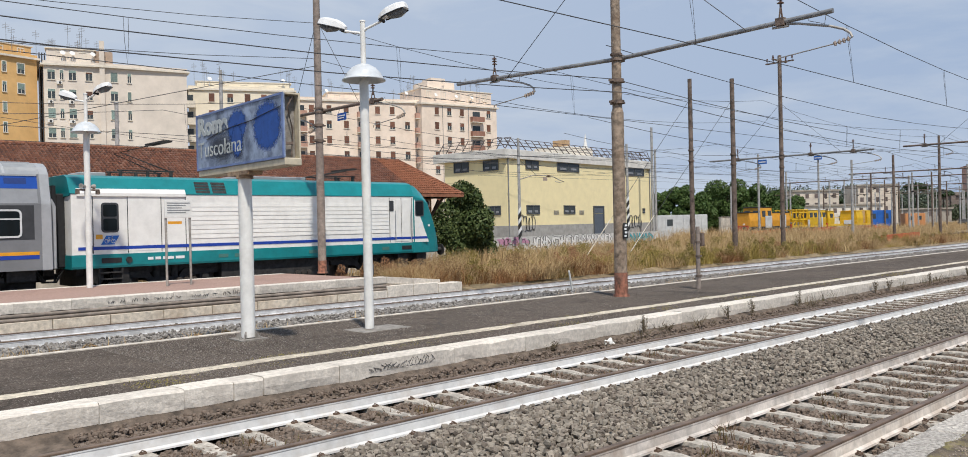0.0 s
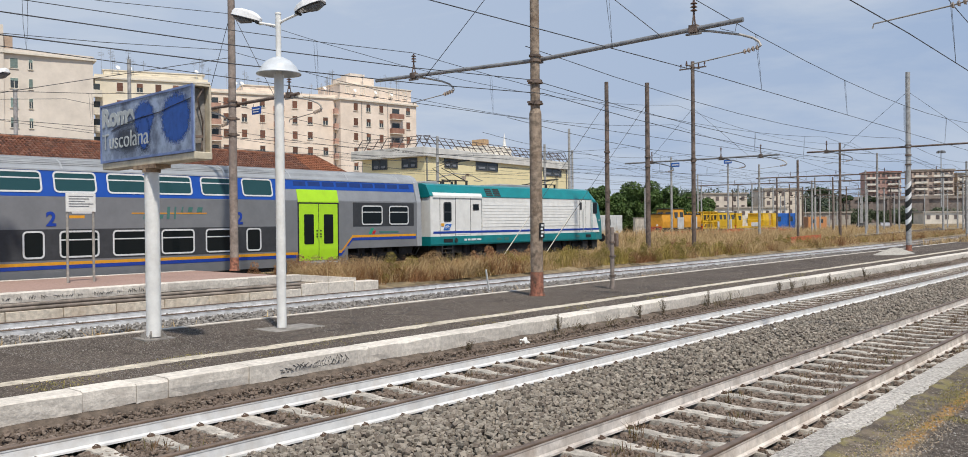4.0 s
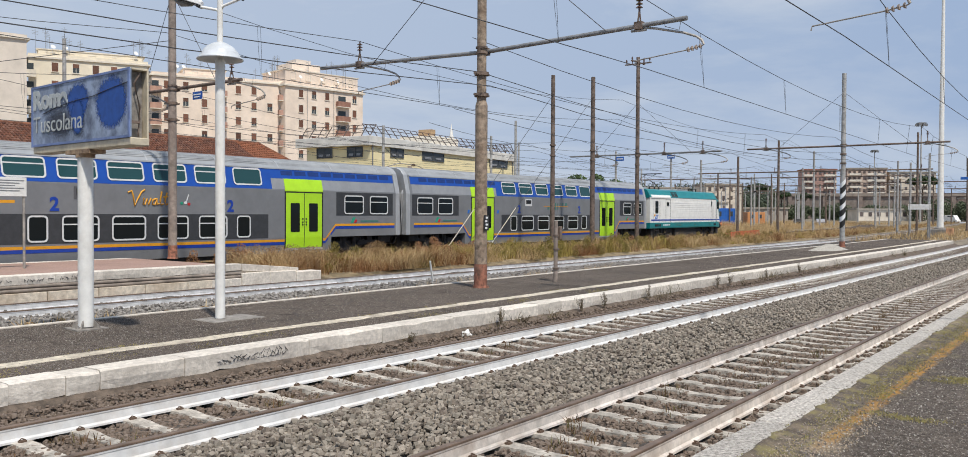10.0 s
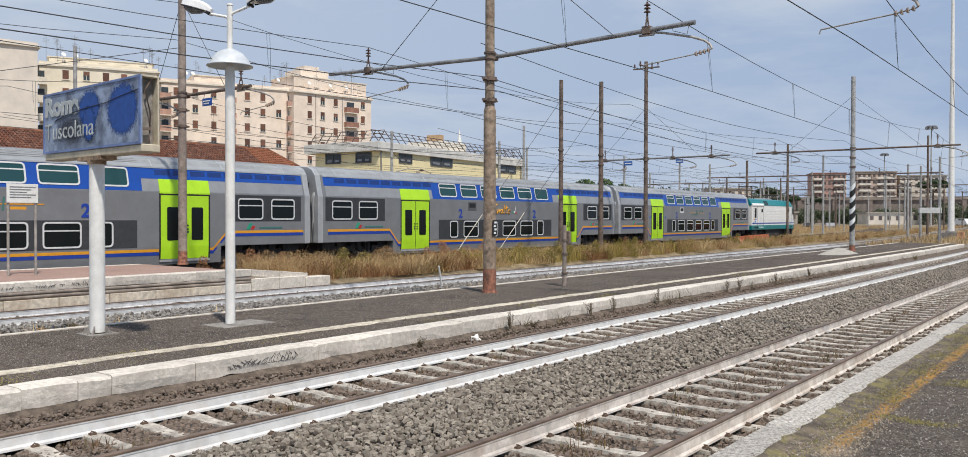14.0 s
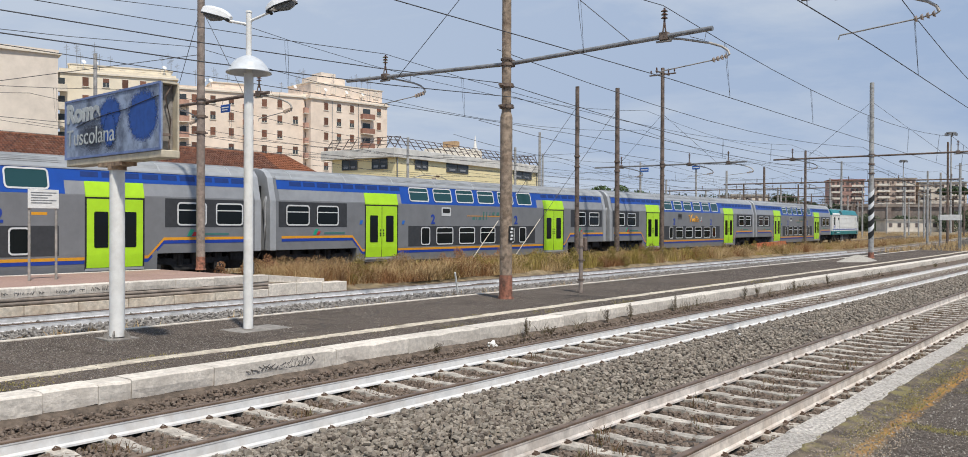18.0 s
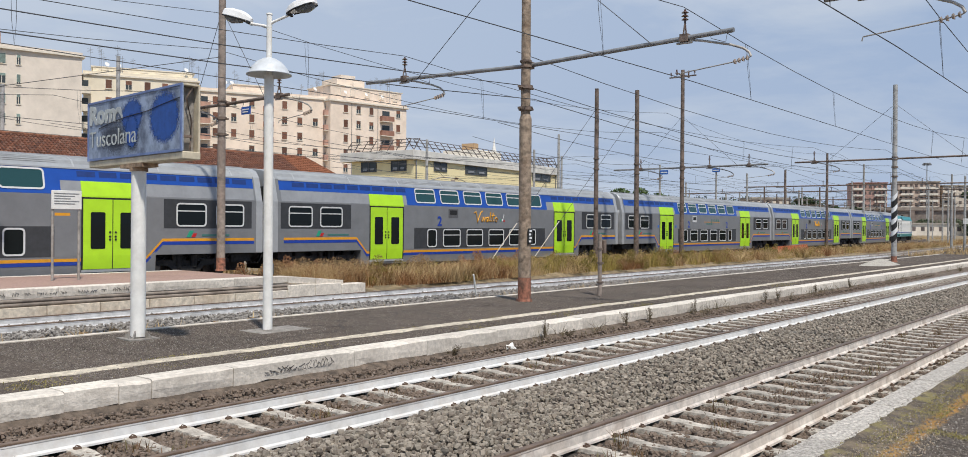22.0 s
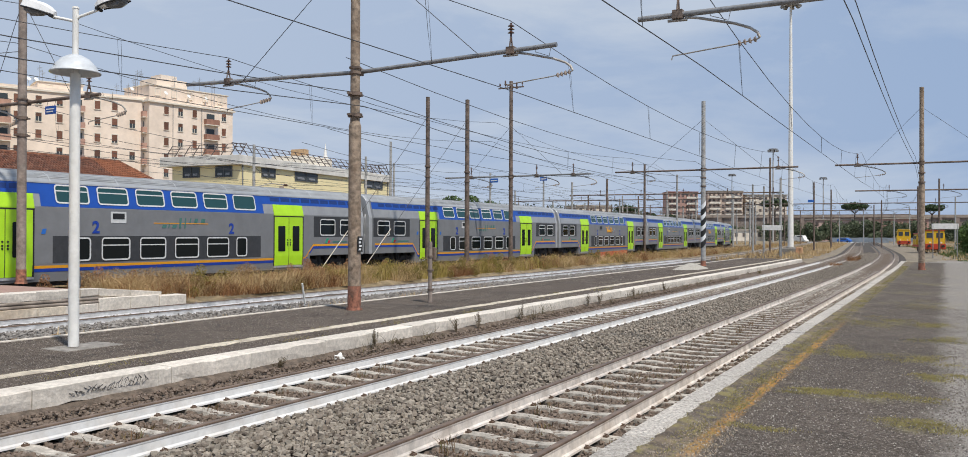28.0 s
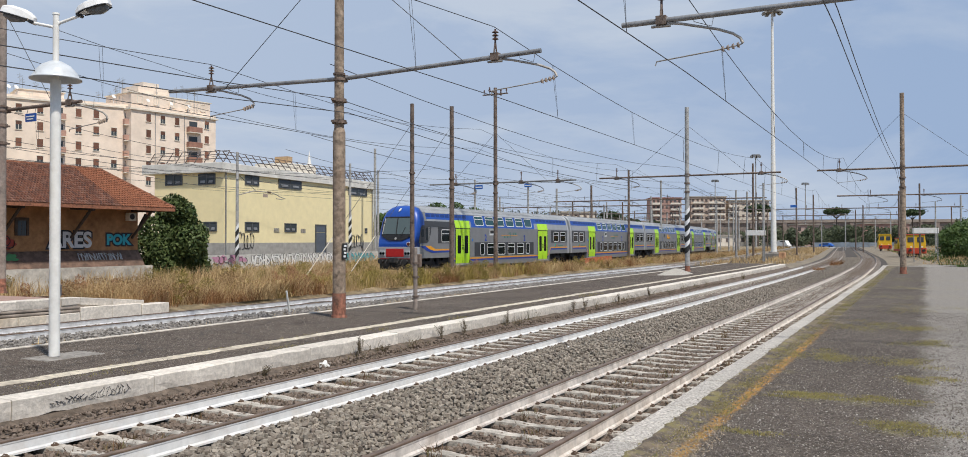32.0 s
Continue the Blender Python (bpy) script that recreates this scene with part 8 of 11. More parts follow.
def balconies(t, p, q, u, width, height, storey, depth=1.3, first=0, floors=7, material=None):
    for k in range(floors):
        z = height - 3.1 - (first + k) * storey
        if z < 0:
            break
        m = on_face(p, q, u, z)
        bm = bmesh.new()
        box(bm, -width / 2, width / 2, -depth, 0.1, -0.15, 0.0)
        b = part("balcony", bm, M_trimpale, t)
        b.matrix_basis = m
        bm = bmesh.new()
        box(bm, -width / 2, width / 2, -depth, -depth + 0.08, 0.0, 1.05)
        box(bm, -width / 2, -width / 2 + 0.08, -depth + 0.08, 0.0, 0.0, 1.05)
        box(bm, width / 2 - 0.08, width / 2, -depth + 0.08, 0.0, 0.0, 1.05)
        part("balustrade", bm, material or M_balc, b, "brick red balustrade")
        bm = bmesh.new()
        box(bm, -width * 0.3, width * 0.3, -0.06, 0.0, 0.0, 2.2)
        part("balcony_door", bm, M_winglass, b)


# long pinkish block: low wing and taller end tower
wing = [(87.8, 139.7), (110.6, 129.4), (116.5, 142.4), (93.7, 152.7)]
w_obj = apartment("long pinkish apartment block with brown shutters and balconies", wing, 27.2, M_pink,
                  [(0, [2.6, 6.0, 9.4, 15.7, 18.7, 21.8], KIT_BROWN, 0)], 3.0, 2.3, 2, (6.0, 13.5, 1.9, 1.2, 6.0))
balconies(w_obj, wing[0], wing[1], 0.6, 2.0, 27.2, 3.0, 1.1, 0, 8, M_balc_pink)
balconies(w_obj, wing[0], wing[1], 12.5, 1.9, 27.2, 3.0, 1.0, 0, 8, M_balc_pink)
balconies(w_obj, wing[0], wing[1], 24.4, 2.1, 27.2, 3.0, 1.2, 0, 8, M_balc_pink)
tower = [(109.2, 127.9), (127.4, 124.9), (130.0, 140.6), (111.8, 143.6)]
t_obj = apartment("tall pinkish apartment tower with stacked balconies", tower, 26.9, M_pink, [(0, [3.5, 6.5, 9.6, 16.3], KIT_BROWN, 0), (3, [3.0, 7.0, 11.0], KIT_BROWN, 0)], 3.0, 2.0, 3, (0.4, 17.6, 3.3, 0.7, 9.0))
balconies(t_obj, tower[0], tower[1], 13.2, 3.0, 26.9, 3.0, 1.0, 0, 8, M_balc_brown)
bm = bmesh.new()
block(bm, [(113.0, 130.5), (119.5, 129.4), (120.5, 135.4), (114.0, 136.5)], 30.3, 32.3)
pent = part("stair_head", bm, M_pink, t_obj, "stair head over the top storey")
bm = bmesh.new()
block(bm, [(114.6, 131.2), (118.0, 130.6), (118.6, 134.2), (115.2, 134.8)], 32.3, 33.2)
part("tank_room", bm, M_beige, pent)
bm = bmesh.new()
p0, p1 = on_face(tower[0], tower[1], 4.9, 0, 0.06).translation, on_face(tower[0], tower[1], 11.2, 0, 0.06).translation
for q in (p0, p1):
    cyl(bm, (q.x, q.y, 2.0), (q.x, q.y, 26.8), 0.06, seg=6)
part("downpipe", bm, M_galv, t_obj)

mid = [(65.8, 139.8), (82.1, 131.7), (86.6, 140.7), (70.3, 148.8)]
m_obj = apartment("cream apartment block with brown shutters", mid, 27.2, mat("cream_render", (0.78, 0.70, 0.55), 0.9, var=0.06, scale=0.4), [(0, [3.9, 7.05, 10.05, 12.9, 15.9], KIT_BROWN, 0)], 3.0, 2.05, 4, (1.4, 17.6, 1.6, 0.8, 6.0))
balconies(m_obj, mid[0], mid[1], 0.2, 1.9, 27.2, 3.0, 1.0, 0, 8, M_trimpale)
beige = [(41.5, 137.3), (49.5, 134.5), (61.75, 131.5), (67.0, 150.0), (45.0, 152.0)]
b_obj = apartment("beige apartment block with a blank end wall", beige, 28.4, M_beige, [(0, [1.05, 4.0], KIT_GREEN, 0), (0, [2.5], KIT_SLIM, 0), (0, [6.35], KIT_BARE, 0), (1, [1.5], KIT_GREEN, 0), (1, [3.75], KIT_SLIM, 0)], 3.0, 2.15, 5, (0.4, 7.2, 2.7, 0.5, 6.0))
bm = bmesh.new()
block(bm, [(48.8, 134.3), (49.5, 134.05), (49.75, 134.75), (49.05, 135.0)], 2.0, 32.6)
part("chimney", bm, M_beige, b_obj, "tall chimney shaft on the corner")
bm = bmesh.new()
block(bm, [(47.9, 135.9), (51.2, 135.2), (52.0, 139.0), (48.7, 139.7)], 29.1, 31.2)
part("roof_room", bm, mat("brown_render", (0.44, 0.33, 0.25), 0.9, var=0.15, scale=0.5), b_obj, "brownish roof room")
for u, k in ((2.2, 0), (0.9, 1), (3.8, 1), (0.8, 2), (3.9, 2), (0.9, 4)):
    bm = bmesh.new()
    box(bm, -0.4, 0.4, -0.35, -0.02, 0.0, 0.5)
    ac = part("air_conditioner", bm, M_white, b_obj, "white air conditioner under a window", bevel=0.03)
    ac.matrix_basis = on_face(beige[0], beige[1], u, 28.4 - 2.15 - 3.0 * k - 0.75)
    bm = bmesh.new()
    cyl(bm, (0.08, -0.37, 0.25), (0.08, -0.35, 0.25), 0.19, seg=12)
    part("fan_grille", bm, M_wpanel, ac)
orange = [(24.5, 135.4), (41.1, 139.1), (44.0, 150.0), (28.0, 154.0)]
o_obj = apartment("orange apartment block with grey-green shutters", orange, 29.3, M_orange, [(0, [12.0, 7.0], KIT_SLIM, 0), (0, [14.5, 9.5], KIT_GREEN, 0)], 3.05, 2.35, 6, (0.5, 16.4, 2.0, 0.5, 6.0))
bm = bmesh.new()
for k in range(3):
    q = Vector((orange[1][0] + 0.35 + 0.35 * k, orange[1][1] - 0.12 * k, 0))
    cyl(bm, (q.x, q.y, 1.0), (q.x, q.y, 30.6), 0.09, seg=6)
part("downpipe", bm, M_wpanel, o_obj, "dark downpipes in the corner")

# ---- old goods shed: tiled hipped roof on brackets, ochre wall ----
M_slab_shed = mat("ledge_concrete", (0.52, 0.48, 0.42), 0.9, var=0.2, scale=2, stain=0.4)
shed = thing("goods_shed", pose(0, 0, 0), "old ochre goods shed with a red tiled roof and deep eaves", "shed")
EV_Y, EV_X, EV_Z, RW, RZ, HIP = 30.0, 30.6, 3.82, 3.55, 5.8, 1.6   # HIP: run of the steep hipped end
bm = bmesh.new()
box(bm, -45, EV_X - 0.85, EV_Y + 1.7, EV_Y + 2 * RW - 1.7, -0.3, EV_Z + 0.25)
part("wall", bm, M_ochre, shed, "stained ochre rendered wall")
bm = bmesh.new()
box(bm, -45, EV_X - 0.6, EV_Y + 0.9, EV_Y + 1.695, -0.3, 0.98)
part("loading_ledge", bm, M_slab_shed, shed, "low concrete loading ledge")
bm = bmesh.new()
prism(bm, [(EV_Y + 1.15, 0.985), (EV_Y + 1.66, 1.74), (EV_Y + 1.695, 1.74), (EV_Y + 1.695, 0.985)], -45, EV_X - 0.86)
part("sloping_plinth", bm, mat("dark_stone_plinth", (0.17, 0.105, 0.075), 0.9, var=0.3, scale=3, stain=0.7, stain_scale=1.2, stain_col=(0.09, 0.06, 0.045)), shed, "dark sloping stone plinth")
roof_pts = [(-46, EV_Y, EV_Z), (EV_X, EV_Y, EV_Z), (EV_X, EV_Y + 2 * RW, EV_Z), (-46, EV_Y + 2 * RW, EV_Z), (-46, EV_Y + RW, RZ), (EV_X - HIP, EV_Y + RW, RZ)]
bm = bmesh.new()
v = [bm.verts.new(p) for p in roof_pts] + [bm.verts.new((p[0], p[1], p[2] - 0.14)) for p in roof_pts]
for f in ((0, 1, 5, 4), (1, 2, 5), (2, 3, 4, 5), (0, 4, 3), (6, 7, 1, 0), (7, 8, 2, 1), (8, 9, 3, 2), (6, 10, 11, 7), (7, 11, 8), (8, 11, 10, 9), (6, 9, 10)):
    bm.faces.new([v[i] for i in f])
rf = part("roof", bm, M_tile, shed, "weathered red clay tile roof")
# rows of curved tiles laid up the slopes: long rolls of tile with steps
vs, fs = [], []
def roll(p, q, r, n=5, steps=14):
    """A row of overlapping tiles from eave p to ridge q."""
    p, q = Vector(p), Vector(q)
    d = (q - p)
    side_v = d.cross(Vector((0, 0, 1))).normalized()
    up = side_v.cross(d).normalized()
    if up.z < 0:
        up = -up
    for s in range(steps):
        a, b = p + d * (s / steps), p + d * ((s + 1) / steps)
        base = len(vs)
        for c, rr2, lift in ((a, r * 1.08, 0.03), (b, r * 0.92, 0.0)):
            for k in range(n):
                an = math.pi * k / (n - 1)
                vs.append(tuple(c + side_v * (rr2 * math.cos(an)) + up * (rr2 * 0.75 * math.sin(an) + lift)))
        for k in range(n - 1):
            fs.append((base + k, base + k + 1, base + n + k + 1, base + n + k))
x, new_from = -8.0, 0
while x < EV_X - 0.1:
    t = min(1.0, (EV_X - x) / HIP)
    if x > 27.4 and not new_from:
        new_from = len(vs)
    roll((x, EV_Y, EV_Z + 0.01), (x, EV_Y + RW * t, EV_Z + (RZ - EV_Z) * t + 0.01), 0.062, 4, max(2, int(19 * t)))
    x += 0.15
y = EV_Y + 0.1
while y < EV_Y + 2 * RW - 0.05:
    t = min(1.0, (y - EV_Y) / RW, (EV_Y + 2 * RW - y) / RW)
    roll((EV_X, y, EV_Z + 0.01), (EV_X - HIP * t, y, EV_Z + (RZ - EV_Z) * t + 0.01), 0.062, 4, max(2, int(12 * t)))
    y += 0.15
M_tile_isl = island_mat("clay_tile_pieces", [(0.13, 0.055, 0.038), (0.19, 0.08, 0.05), (0.085, 0.043, 0.034), (0.165, 0.07, 0.044), (0.23, 0.12, 0.085)])
M_tile_new = island_mat("newer_clay_tile", [(0.25, 0.095, 0.05), (0.30, 0.12, 0.065), (0.20, 0.08, 0.045)])
tl = raw("roof_tiles", [tuple(q) for q in vs[new_from:]], [tuple(i - new_from for i in f) for f in fs if f[0] >= new_from], M_tile_new, rf)
tagged(tl, "newer orange clay tiles", kind="stuff")
tl = raw("roof_tiles", vs[:new_from], [f for f in fs if f[0] < new_from], M_tile_isl, rf)
tagged(tl, "rows of curved clay tiles", kind="stuff")
bm = bmesh.new()
tube(bm, [(-46, EV_Y + RW, RZ + 0.05), (EV_X - HIP, EV_Y + RW, RZ + 0.03)], 0.08, 8)
tube(bm, [(EV_X - HIP, EV_Y + RW, RZ + 0.03), (EV_X, EV_Y, EV_Z + 0.03)], 0.07, 8)
tube(bm, [(EV_X - HIP, EV_Y + RW, RZ + 0.03), (EV_X, EV_Y + 2 * RW, EV_Z + 0.03)], 0.07, 8)
part("ridge_tiles", bm, M_tile, rf)
M_timber = mat("dark_timber", (0.08, 0.055, 0.04), 0.85, var=0.2, scale=5)
for i in range(12):
    x = EV_X - 1.2 - 3.4 * i
    bm = bmesh.new()
    wy = EV_Y + 1.7
    tube(bm, [(x, wy, 2.35), (x, EV_Y + 0.35, EV_Z - 0.2)], 0.07, 6)
    tube(bm, [(x, wy + 0.05, EV_Z - 0.1), (x, EV_Y + 0.1, EV_Z - 0.18)], 0.07, 6)
    part("eave_bracket", bm, M_timber, shed)
bm = bmesh.new()
wx = EV_X - 0.85
for yy in (EV_Y + 2.0, EV_Y + 4.8):
    tube(bm, [(wx, yy, 2.35), (wx + 0.75, yy, EV_Z - 0.25)], 0.07, 6)
part("eave_bracket", bm, M_timber, shed)
def shed_opening(x0, x1, z0, z1, name, material, label=""):
    bm = bmesh.new()
    wy = EV_Y + 1.7
    box(bm, x0 - 0.12, x1 + 0.12, wy - 0.05, wy + 0.02, z1, z1 + 0.14)
    box(bm, x0 - 0.12, x0, wy - 0.05, wy + 0.02, z0, z1)
    box(bm, x1, x1 + 0.12, wy - 0.05, wy + 0.02, z0, z1)
    w = part(name, bm, M_timber, shed, label)
    bm = bmesh.new()
    n = max(2, int((x1 - x0) / 0.4))
    for i in range(n):
        box(bm, x0 + (x1 - x0) * i / n + 0.01, x0 + (x1 - x0) * (i + 1) / n - 0.01, wy - 0.025, wy + 0.01, z0, z1)
    part("leaf", bm, material, w)
shed_opening(23.36, 23.78, 2.44, 3.1, "window", M_winglass)
shed_opening(12.0, 14.4, 1.76, 3.0, "sliding_door", M_timber, "dark timber sliding door")
shed_opening(-3.0, -0.6, 1.76, 3.0, "sliding_door", M_timber, "dark timber sliding door")
# sprayed colour shapes on the wall, no readable words but the clear tag
M_sprayw = mat("spray_white", (0.62, 0.62, 0.62), 0.8, var=0.06)
M_sprayt = mat("spray_turquoise", (0.05, 0.42, 0.5), 0.8, var=0.06)
M_sprayr = mat("spray_red", (0.36, 0.06, 0.04), 0.8, var=0.06)
M_sprayg = mat("spray_green", (0.06, 0.22, 0.09), 0.8, var=0.06)
WALLY = EV_Y + 1.7
def wall_text(body, x, z, size, material, outline, parent, y):
    for mtl, off, yy in ((outline, 0.11, y - 0.008), (material, 0.035, y - 0.014)):
        cu = bpy.data.curves.new("graffiti", "FONT")
        cu.body, cu.size, cu.extrude, cu.offset = body, size, 0.002, off
        ob = bpy.data.objects.new("graffiti", cu)
        scene.collection.objects.link(ob)
        me = bpy.data.meshes.new_from_object(ob.evaluated_get(bpy.context.evaluated_depsgraph_get()))
        bpy.data.objects.remove(ob)
        me.materials.clear()
        me.materials.append(mtl)
        o = new("graffiti", me)
        o.parent = parent
        o.matrix_basis = pose(x, yy, z, 90, 0, 0)
wall_text("ARES", 24.86, 1.92, 1.0, M_sprayw, M_ink, shed, WALLY)
wall_text("POK", 27.92, 2.04, 0.68, M_sprayt, M_ink, shed, WALLY)
def blob(cx, cz, w, h, material, parent, y, seed=0, name="graffiti", label="sprayed colour shape"):
    r = random.Random(seed)
    ph = [r.uniform(0, 6.28) for _ in range(3)]
    bm = bmesh.new()
    ring = []
    for i in range(36):
        a = 2 * math.pi * i / 36
        k = 1 + 0.22 * math.sin(3 * a + ph[0]) + 0.16 * math.sin(5 * a + ph[1]) + 0.1 * math.sin(9 * a + ph[2])
        ring.append((cx + w * k * math.cos(a), cz + h * k * math.sin(a)))
    A = [bm.verts.new((x, y, z)) for x, z in ring]
    B = [bm.verts.new((x, y + 0.008, z)) for x, z in ring]
    bm.faces.new(A)
    for i in range(36):
        bm.faces.new((A[i], B[i], B[(i + 1) % 36], A[(i + 1) % 36]))
    return part(name, bm, material, parent, label)
for k, (cx, cz, w, h, mtl) in enumerate(((22.1, 2.2, 0.3, 0.3, M_sprayr), (22.6, 2.25, 0.34, 0.28, M_sprayr), (23.0, 2.1, 0.26, 0.24, M_sprayr), (22.2, 1.5, 0.36, 0.16, M_sprayg), (22.85, 1.48, 0.34, 0.15, M_sprayg))):
    on_plinth = cz < 1.76
    blob(cx, cz, w, h, mtl, shed, WALLY - 0.012 - 0.004 * k - (0.30 if on_plinth else 0.0), 1 + k)
for k, (cx, cz) in enumerate(((22.1, 2.2), (22.6, 2.25), (23.0, 2.1), (22.35, 2.3), (22.8, 2.2))):
    bm = bmesh.new()
    tube(bm, [(cx + 0.24 * math.cos(0.7 * q + k), WALLY - 0.04, cz + 0.22 * math.sin(0.7 * q + k)) for q in range(8)], 0.022, 4)
    part("graffiti", bm, M_sprayw if k % 2 else M_ink, shed)
bm = bmesh.new()
box(bm, 28.98, 29.42, WALLY - 0.32, WALLY - 0.02, 3.2, 3.6)
ac = part("air_conditioner", bm, M_trimpale, shed, "small pale air conditioner under the eaves", bevel=0.02)
bm = bmesh.new()
cyl(bm, (29.15, WALLY - 0.34, 3.4), (29.15, WALLY - 0.32, 3.4), 0.14, seg=14)
part("fan_grille", bm, M_wpanel, ac)
bm = bmesh.new()
box(bm, EV_X - 0.845, EV_X - 0.80, 32.2, 33.3, 0.98, 2.9)
part("end_door", bm, mat("dark_blue_door", (0.03, 0.05, 0.11), 0.7, var=0.15), shed, "dark blue end door")
rq = random.Random(5)
for i in range(15):
    x = 26.2 + 0.165 * i
    bm = bmesh.new()
    tube(bm, [(x + q[0], WALLY - 0.06 - 0.66 * (1.74 - q[1]), q[1]) for q in ((0.0, 1.3), (rq.uniform(-.04, .1), 1.62), (rq.uniform(.08, .2), 1.4 + rq.uniform(0, .2)), (rq.uniform(.05, .2), 1.3))], 0.02, 4)
    part("graffiti", bm, M_sprayw, shed)

# ---- pale yellow flat-roofed service building ----
yb = thing("service_building", pose(45.81, 41.77, -0.1, 0, 0, 7), "pale yellow two-storey service building with a flat roof", "building")
YL, YW, YH = 22.95, 6.3, 7.3
bm = bmesh.new()
box(bm, 0, YL, 0, YW, -0.2, YH)
part("wall", bm, M_yellow, yb, "pale yellow rendered wall")
bm = bmesh.new()
box(bm, -0.02, YL + 0.02, -0.02, YW + 0.02, -0.2, 2.15)
part("plinth", bm, mat("grey_plinth", (0.36, 0.35, 0.33), 0.9, var=0.12, scale=2), yb, "grey plinth band")
bm = bmesh.new()
box(bm, -0.38, YL + 0.12, -0.2, YW + 0.9, YH, YH + 0.72)
rf2 = part("roof", bm, mat("pale_roof_slab", (0.70, 0.68, 0.63), 0.9, var=0.1, scale=1, stain=0.3), yb, "thick pale overhanging roof slab", bevel=0.02)
M_railing = mat("dark_railing", (0.09, 0.065, 0.055), 0.7, 0.2, var=0.15)
def railing(p, q, n, lean):
    p, q = Vector(p), Vector(q)
    bm = bmesh.new()
    nrm = Vector((-(q - p).y, (q - p).x, 0)).normalized() * lean
    up = Vector((0, 0, 0.92)) + nrm
    for k in range(n + 1):
        b = p + (q - p) * k / n
        tube(bm, [b, b + up], 0.035, 5)
    for f in (0.35, 0.7, 1.0):
        tube(bm, [p + up * f, q + up * f], 0.025, 5)
    part("railing", bm, M_railing, rf2, "dark leaning roof railing")
zt = YH + 0.72
railing((-0.2, -0.1, zt), (YL - 0.1, -0.1, zt), 26, 0.75)
railing((-0.2, YW + 0.5, zt), (-0.2, -0.1, zt), 8, 0.75)
railing((YL - 0.1, -0.1, zt), (YL - 0.1, YW + 0.5, zt), 8, 0.75)
bm = bmesh.new()
box(bm, 12.9, 17.3, 3.0, 6.6, zt, zt + 1.2)
part("stair_head", bm, M_trimpale, rf2)
bm = bmesh.new()
box(bm, 13.6, 14.3, 3.6, 5.0, zt + 1.2, zt + 1.85)
part("roof_hut", bm, mat("ochre_hut", (0.45, 0.30, 0.17), 0.9, var=0.1), rf2)
M_strip = mat("dark_window_frame", (0.09, 0.095, 0.10), 0.6, var=0.1)
def yb_window(m, w, h):
    fr = new("window", quad_mesh("window", [(-w / 2 - 0.06, w / 2 + 0.06, -0.05, 0.02, -0.06, 0), (-w / 2 - 0.06, w / 2 + 0.06, -0.05, 0.02, h, h + 0.06), (-w / 2 - 0.06, -w / 2, -0.05, 0.02, 0, h), (w / 2, w / 2 + 0.06, -0.05, 0.02, 0, h), (-0.03, 0.03, -0.05, 0.02, 0, h)], M_strip))
    fr.parent = yb
    fr.matrix_basis = m
    pn = new("pane", quad_mesh("pane", [(-w / 2, w / 2, -0.012, 0.0, 0, h)], M_winglass))
    pn.parent = fr
    # tilted-out pale sashes in the lower half
    sash = new("sash", quad_mesh("sash", [(-w * 0.40, -w * 0.10, -0.15, -0.13, 0.04, h * 0.42), (w * 0.12, w * 0.38, -0.15, -0.13, 0.04, h * 0.42)], M_galv))
    sash.parent = fr
    sash.matrix_basis = pose(0, 0.08, 0.0, -14, 0, 0)
for u, w in ((3.34, 1.65), (8.5, 3.2), (19.8, 3.4)):
    yb_window(pose(u, -0.01, 6.62), w, 0.6)
for u, w in ((3.35, 1.65), (8.55, 1.6)):
    yb_window(pose(u, -0.01, 3.08), w, 0.6)
yb_window(pose(21.4, -0.01, 3.1), 0.35, 0.35)
for v_, w in ((4.5, 1.45), (1.5, 1.4)):
    yb_window(pose(-0.01, v_, 6.5, 0, 0, -90), w, 0.7)
    yb_window(pose(-0.01, v_ - 0.3, 3.05, 0, 0, -90), w - 0.3, 0.6)
for u in (6.6, 10.45):
    bm = bmesh.new()
    for k in range(4):
        box(bm, u - 0.35, u + 0.35, -0.03, 0.0, 2.98 + 0.09 * k, 3.04 + 0.09 * k)
    part("wall_vent", bm, M_galv_tan, yb)
bm = bmesh.new()
box(bm, 12.45, 13.95, -0.045, 0.01, 0.9, 3.0)
box(bm, 12.45, 13.95, -0.035, 0.01, 3.06, 3.62)
dr = part("door", bm, mat("slate_door", (0.10, 0.12, 0.15), 0.6, var=0.1), yb, "slate-grey steel door", bevel=0.01)
bm = bmesh.new()
for a, b, c, d in ((12.3, 12.45, 0.9, 3.72), (13.95, 14.1, 0.9, 3.72), (12.45, 13.95, 3.62, 3.72)):
    box(bm, a, b, -0.07, 0.0, c, d)
part("door_frame", bm, M_strip, yb)
for u in (0.15, 22.6):
    bm = bmesh.new()
    cyl(bm, (u, -0.07, 0.3), (u, -0.07, YH), 0.05, seg=8)
    part("downpipe", bm, M_galv, yb)

